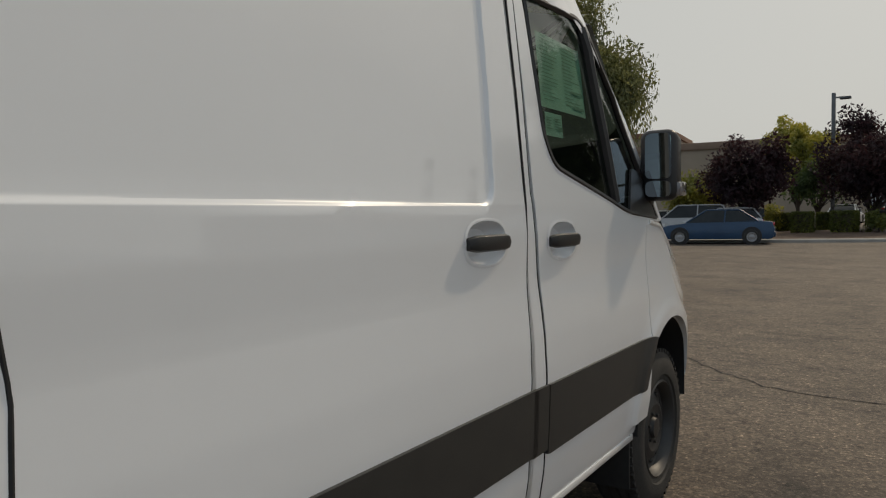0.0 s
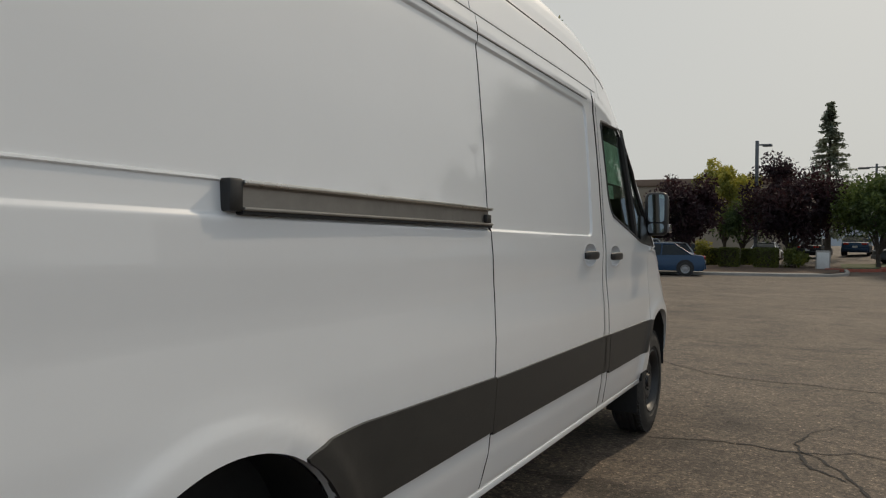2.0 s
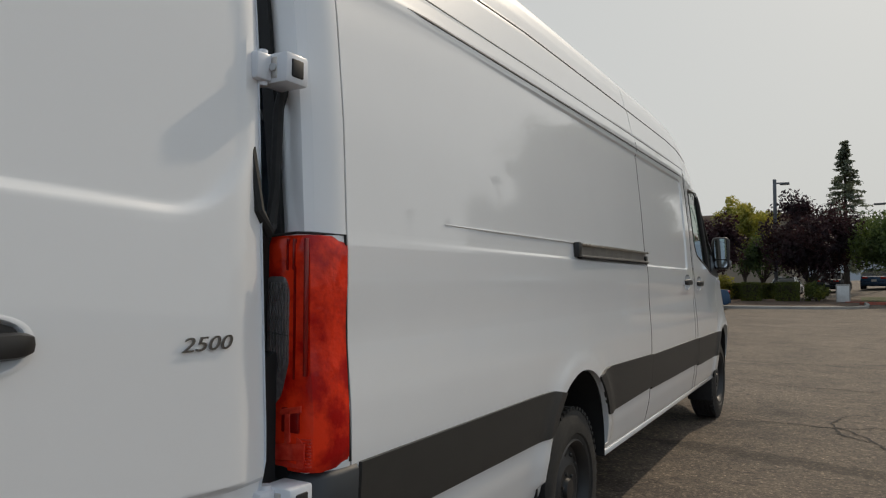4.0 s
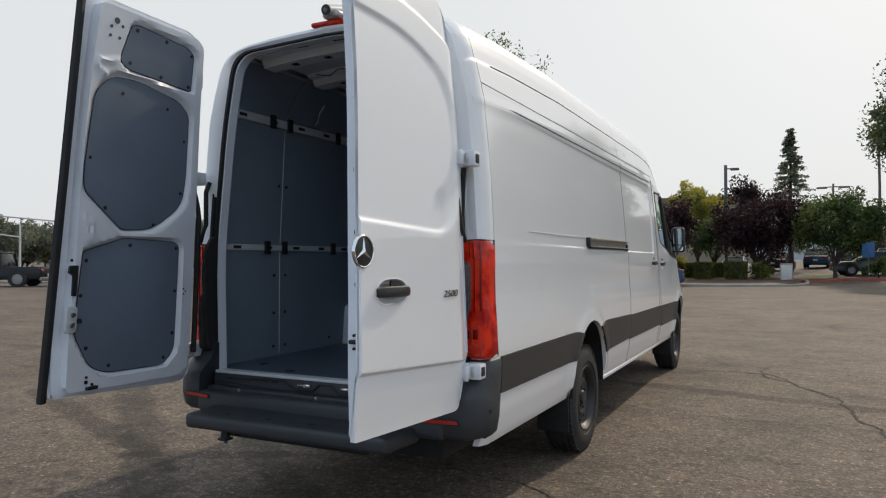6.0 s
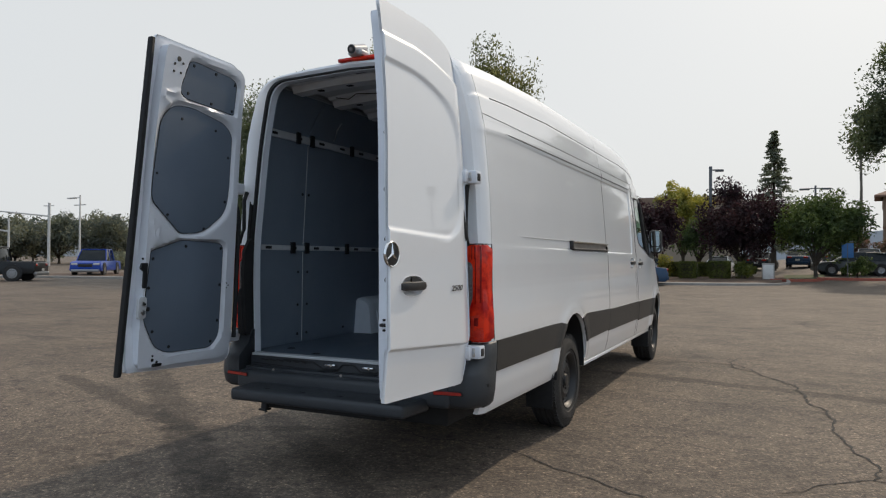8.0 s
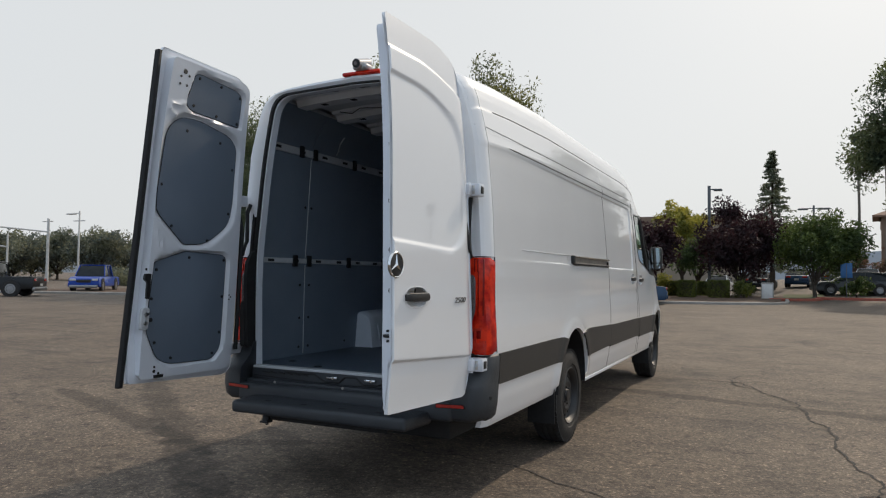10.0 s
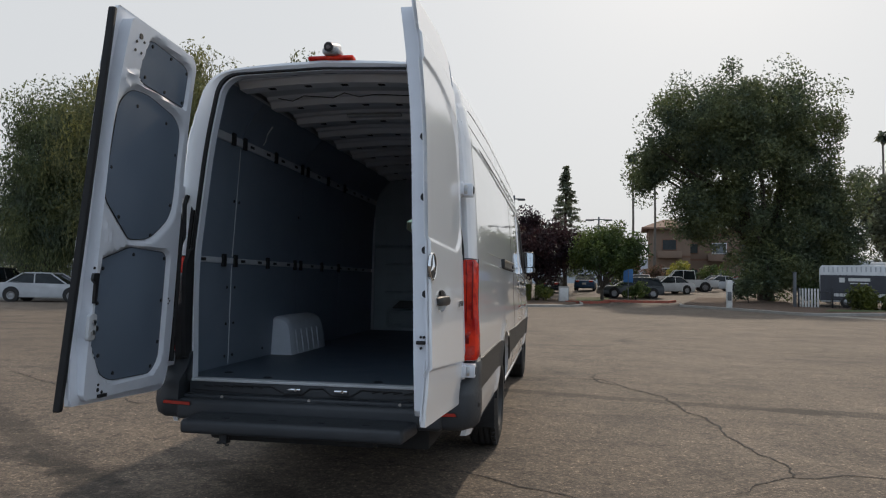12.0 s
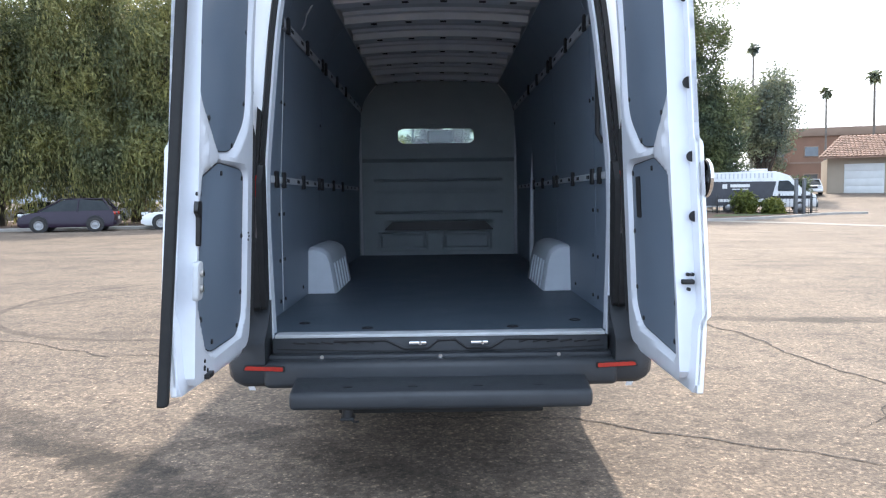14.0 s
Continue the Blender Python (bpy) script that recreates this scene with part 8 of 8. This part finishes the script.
gh = thing("garage_house", "low garage with a terracotta tile roof", "building", (41.8, 59.8, ground_z(38, 61) - 0.05), -25)
part("wall", box(-6.0, 9.0, 0, 8, 0, 3.3), BEIGE, gh, smooth=0)
for x0 in (-4.6, 0.6, 5.0):
    d = part("garage_door", box(x0, x0 + 3.2, -0.06, 0.0, 0, 2.75, 0.01), GARAGE, gh)
    for k in range(4):
        part("door_panel", box(x0 + 0.06, x0 + 3.14, -0.085, -0.06, 0.05 + k * 0.68, 0.05 + k * 0.68 + 0.62, 0.01), GARAGE, d)
roof = part("roof", plate([(-6.8, 0), (9.8, 0), (9.8, 5.0), (-4.6, 5.0)], 0.12, lambda u, v, w: (u, -0.9 + v, 3.25 + 0.44 * v + w)), TILE, gh)
tile_me = None
for r in range(12):
    for c in range(24):
        u, v = -6.7 + c * 0.69 + max(0, r * 0.18 - 0.0) * (c == 0), r * 0.42
        if u < -6.8 + 0.44 * v:
            continue
        if tile_me is None:
            bm = bmesh.new()
            for mid in (-0.172, 0.172):
                rows = [[bm.verts.new((mid + 0.165 * math.cos(a), yy, 0.085 * math.sin(a) + lift)) for a in [math.pi * i / 6 for i in range(7)]] for yy, lift in ((0, 0.05), (0.44, 0.0))]
                for i in range(6):
                    bm.faces.new((rows[0][i], rows[0][i + 1], rows[1][i + 1], rows[1][i]))
                bm.faces.new(rows[0])
            ob = part("roof_tile", bm, TILE, roof)
            tile_me = ob.data
        else:
            ob = new("roof_tile", tile_me)
            ob.parent = roof
        ob.matrix_basis = Matrix.Translation((u + 0.33, -0.9 + v, 3.37 + 0.44 * v)) @ Matrix.Rotation(math.atan(0.44), 4, "X")
hs = thing("far_house", "low tan house across the street", "house", (-100, 105, 0), 38)
part("wall", box(-9, 9, 0, 10, 0, 3.0), STUCCO, hs, smooth=0)
bm = bmesh.new()
a = [bm.verts.new(p) for p in ((-10, -0.6, 2.9), (10, -0.6, 2.9), (10, 10.6, 2.9), (-10, 10.6, 2.9), (-4, 5, 6.2), (4, 5, 6.2))]
for f in ((0, 1, 5, 4), (2, 3, 4, 5), (1, 2, 5), (3, 0, 4), (3, 2, 1, 0)):
    bm.faces.new([a[i] for i in f])
part("roof", bm, mat("shingle_roof", (0.20, 0.17, 0.14), 0.9, col2=(0.16, 0.135, 0.11), scale=2), hs, smooth=0)
part("window", box(-3, -1, -0.06, 0, 0.9, 2.2, 0.02), WINDOW, hs)
part("door", box(2, 3.1, -0.06, 0, 0, 2.1, 0.02), BROWN, hs)

# hills on the horizon, their haze put into the pale blue-grey colour
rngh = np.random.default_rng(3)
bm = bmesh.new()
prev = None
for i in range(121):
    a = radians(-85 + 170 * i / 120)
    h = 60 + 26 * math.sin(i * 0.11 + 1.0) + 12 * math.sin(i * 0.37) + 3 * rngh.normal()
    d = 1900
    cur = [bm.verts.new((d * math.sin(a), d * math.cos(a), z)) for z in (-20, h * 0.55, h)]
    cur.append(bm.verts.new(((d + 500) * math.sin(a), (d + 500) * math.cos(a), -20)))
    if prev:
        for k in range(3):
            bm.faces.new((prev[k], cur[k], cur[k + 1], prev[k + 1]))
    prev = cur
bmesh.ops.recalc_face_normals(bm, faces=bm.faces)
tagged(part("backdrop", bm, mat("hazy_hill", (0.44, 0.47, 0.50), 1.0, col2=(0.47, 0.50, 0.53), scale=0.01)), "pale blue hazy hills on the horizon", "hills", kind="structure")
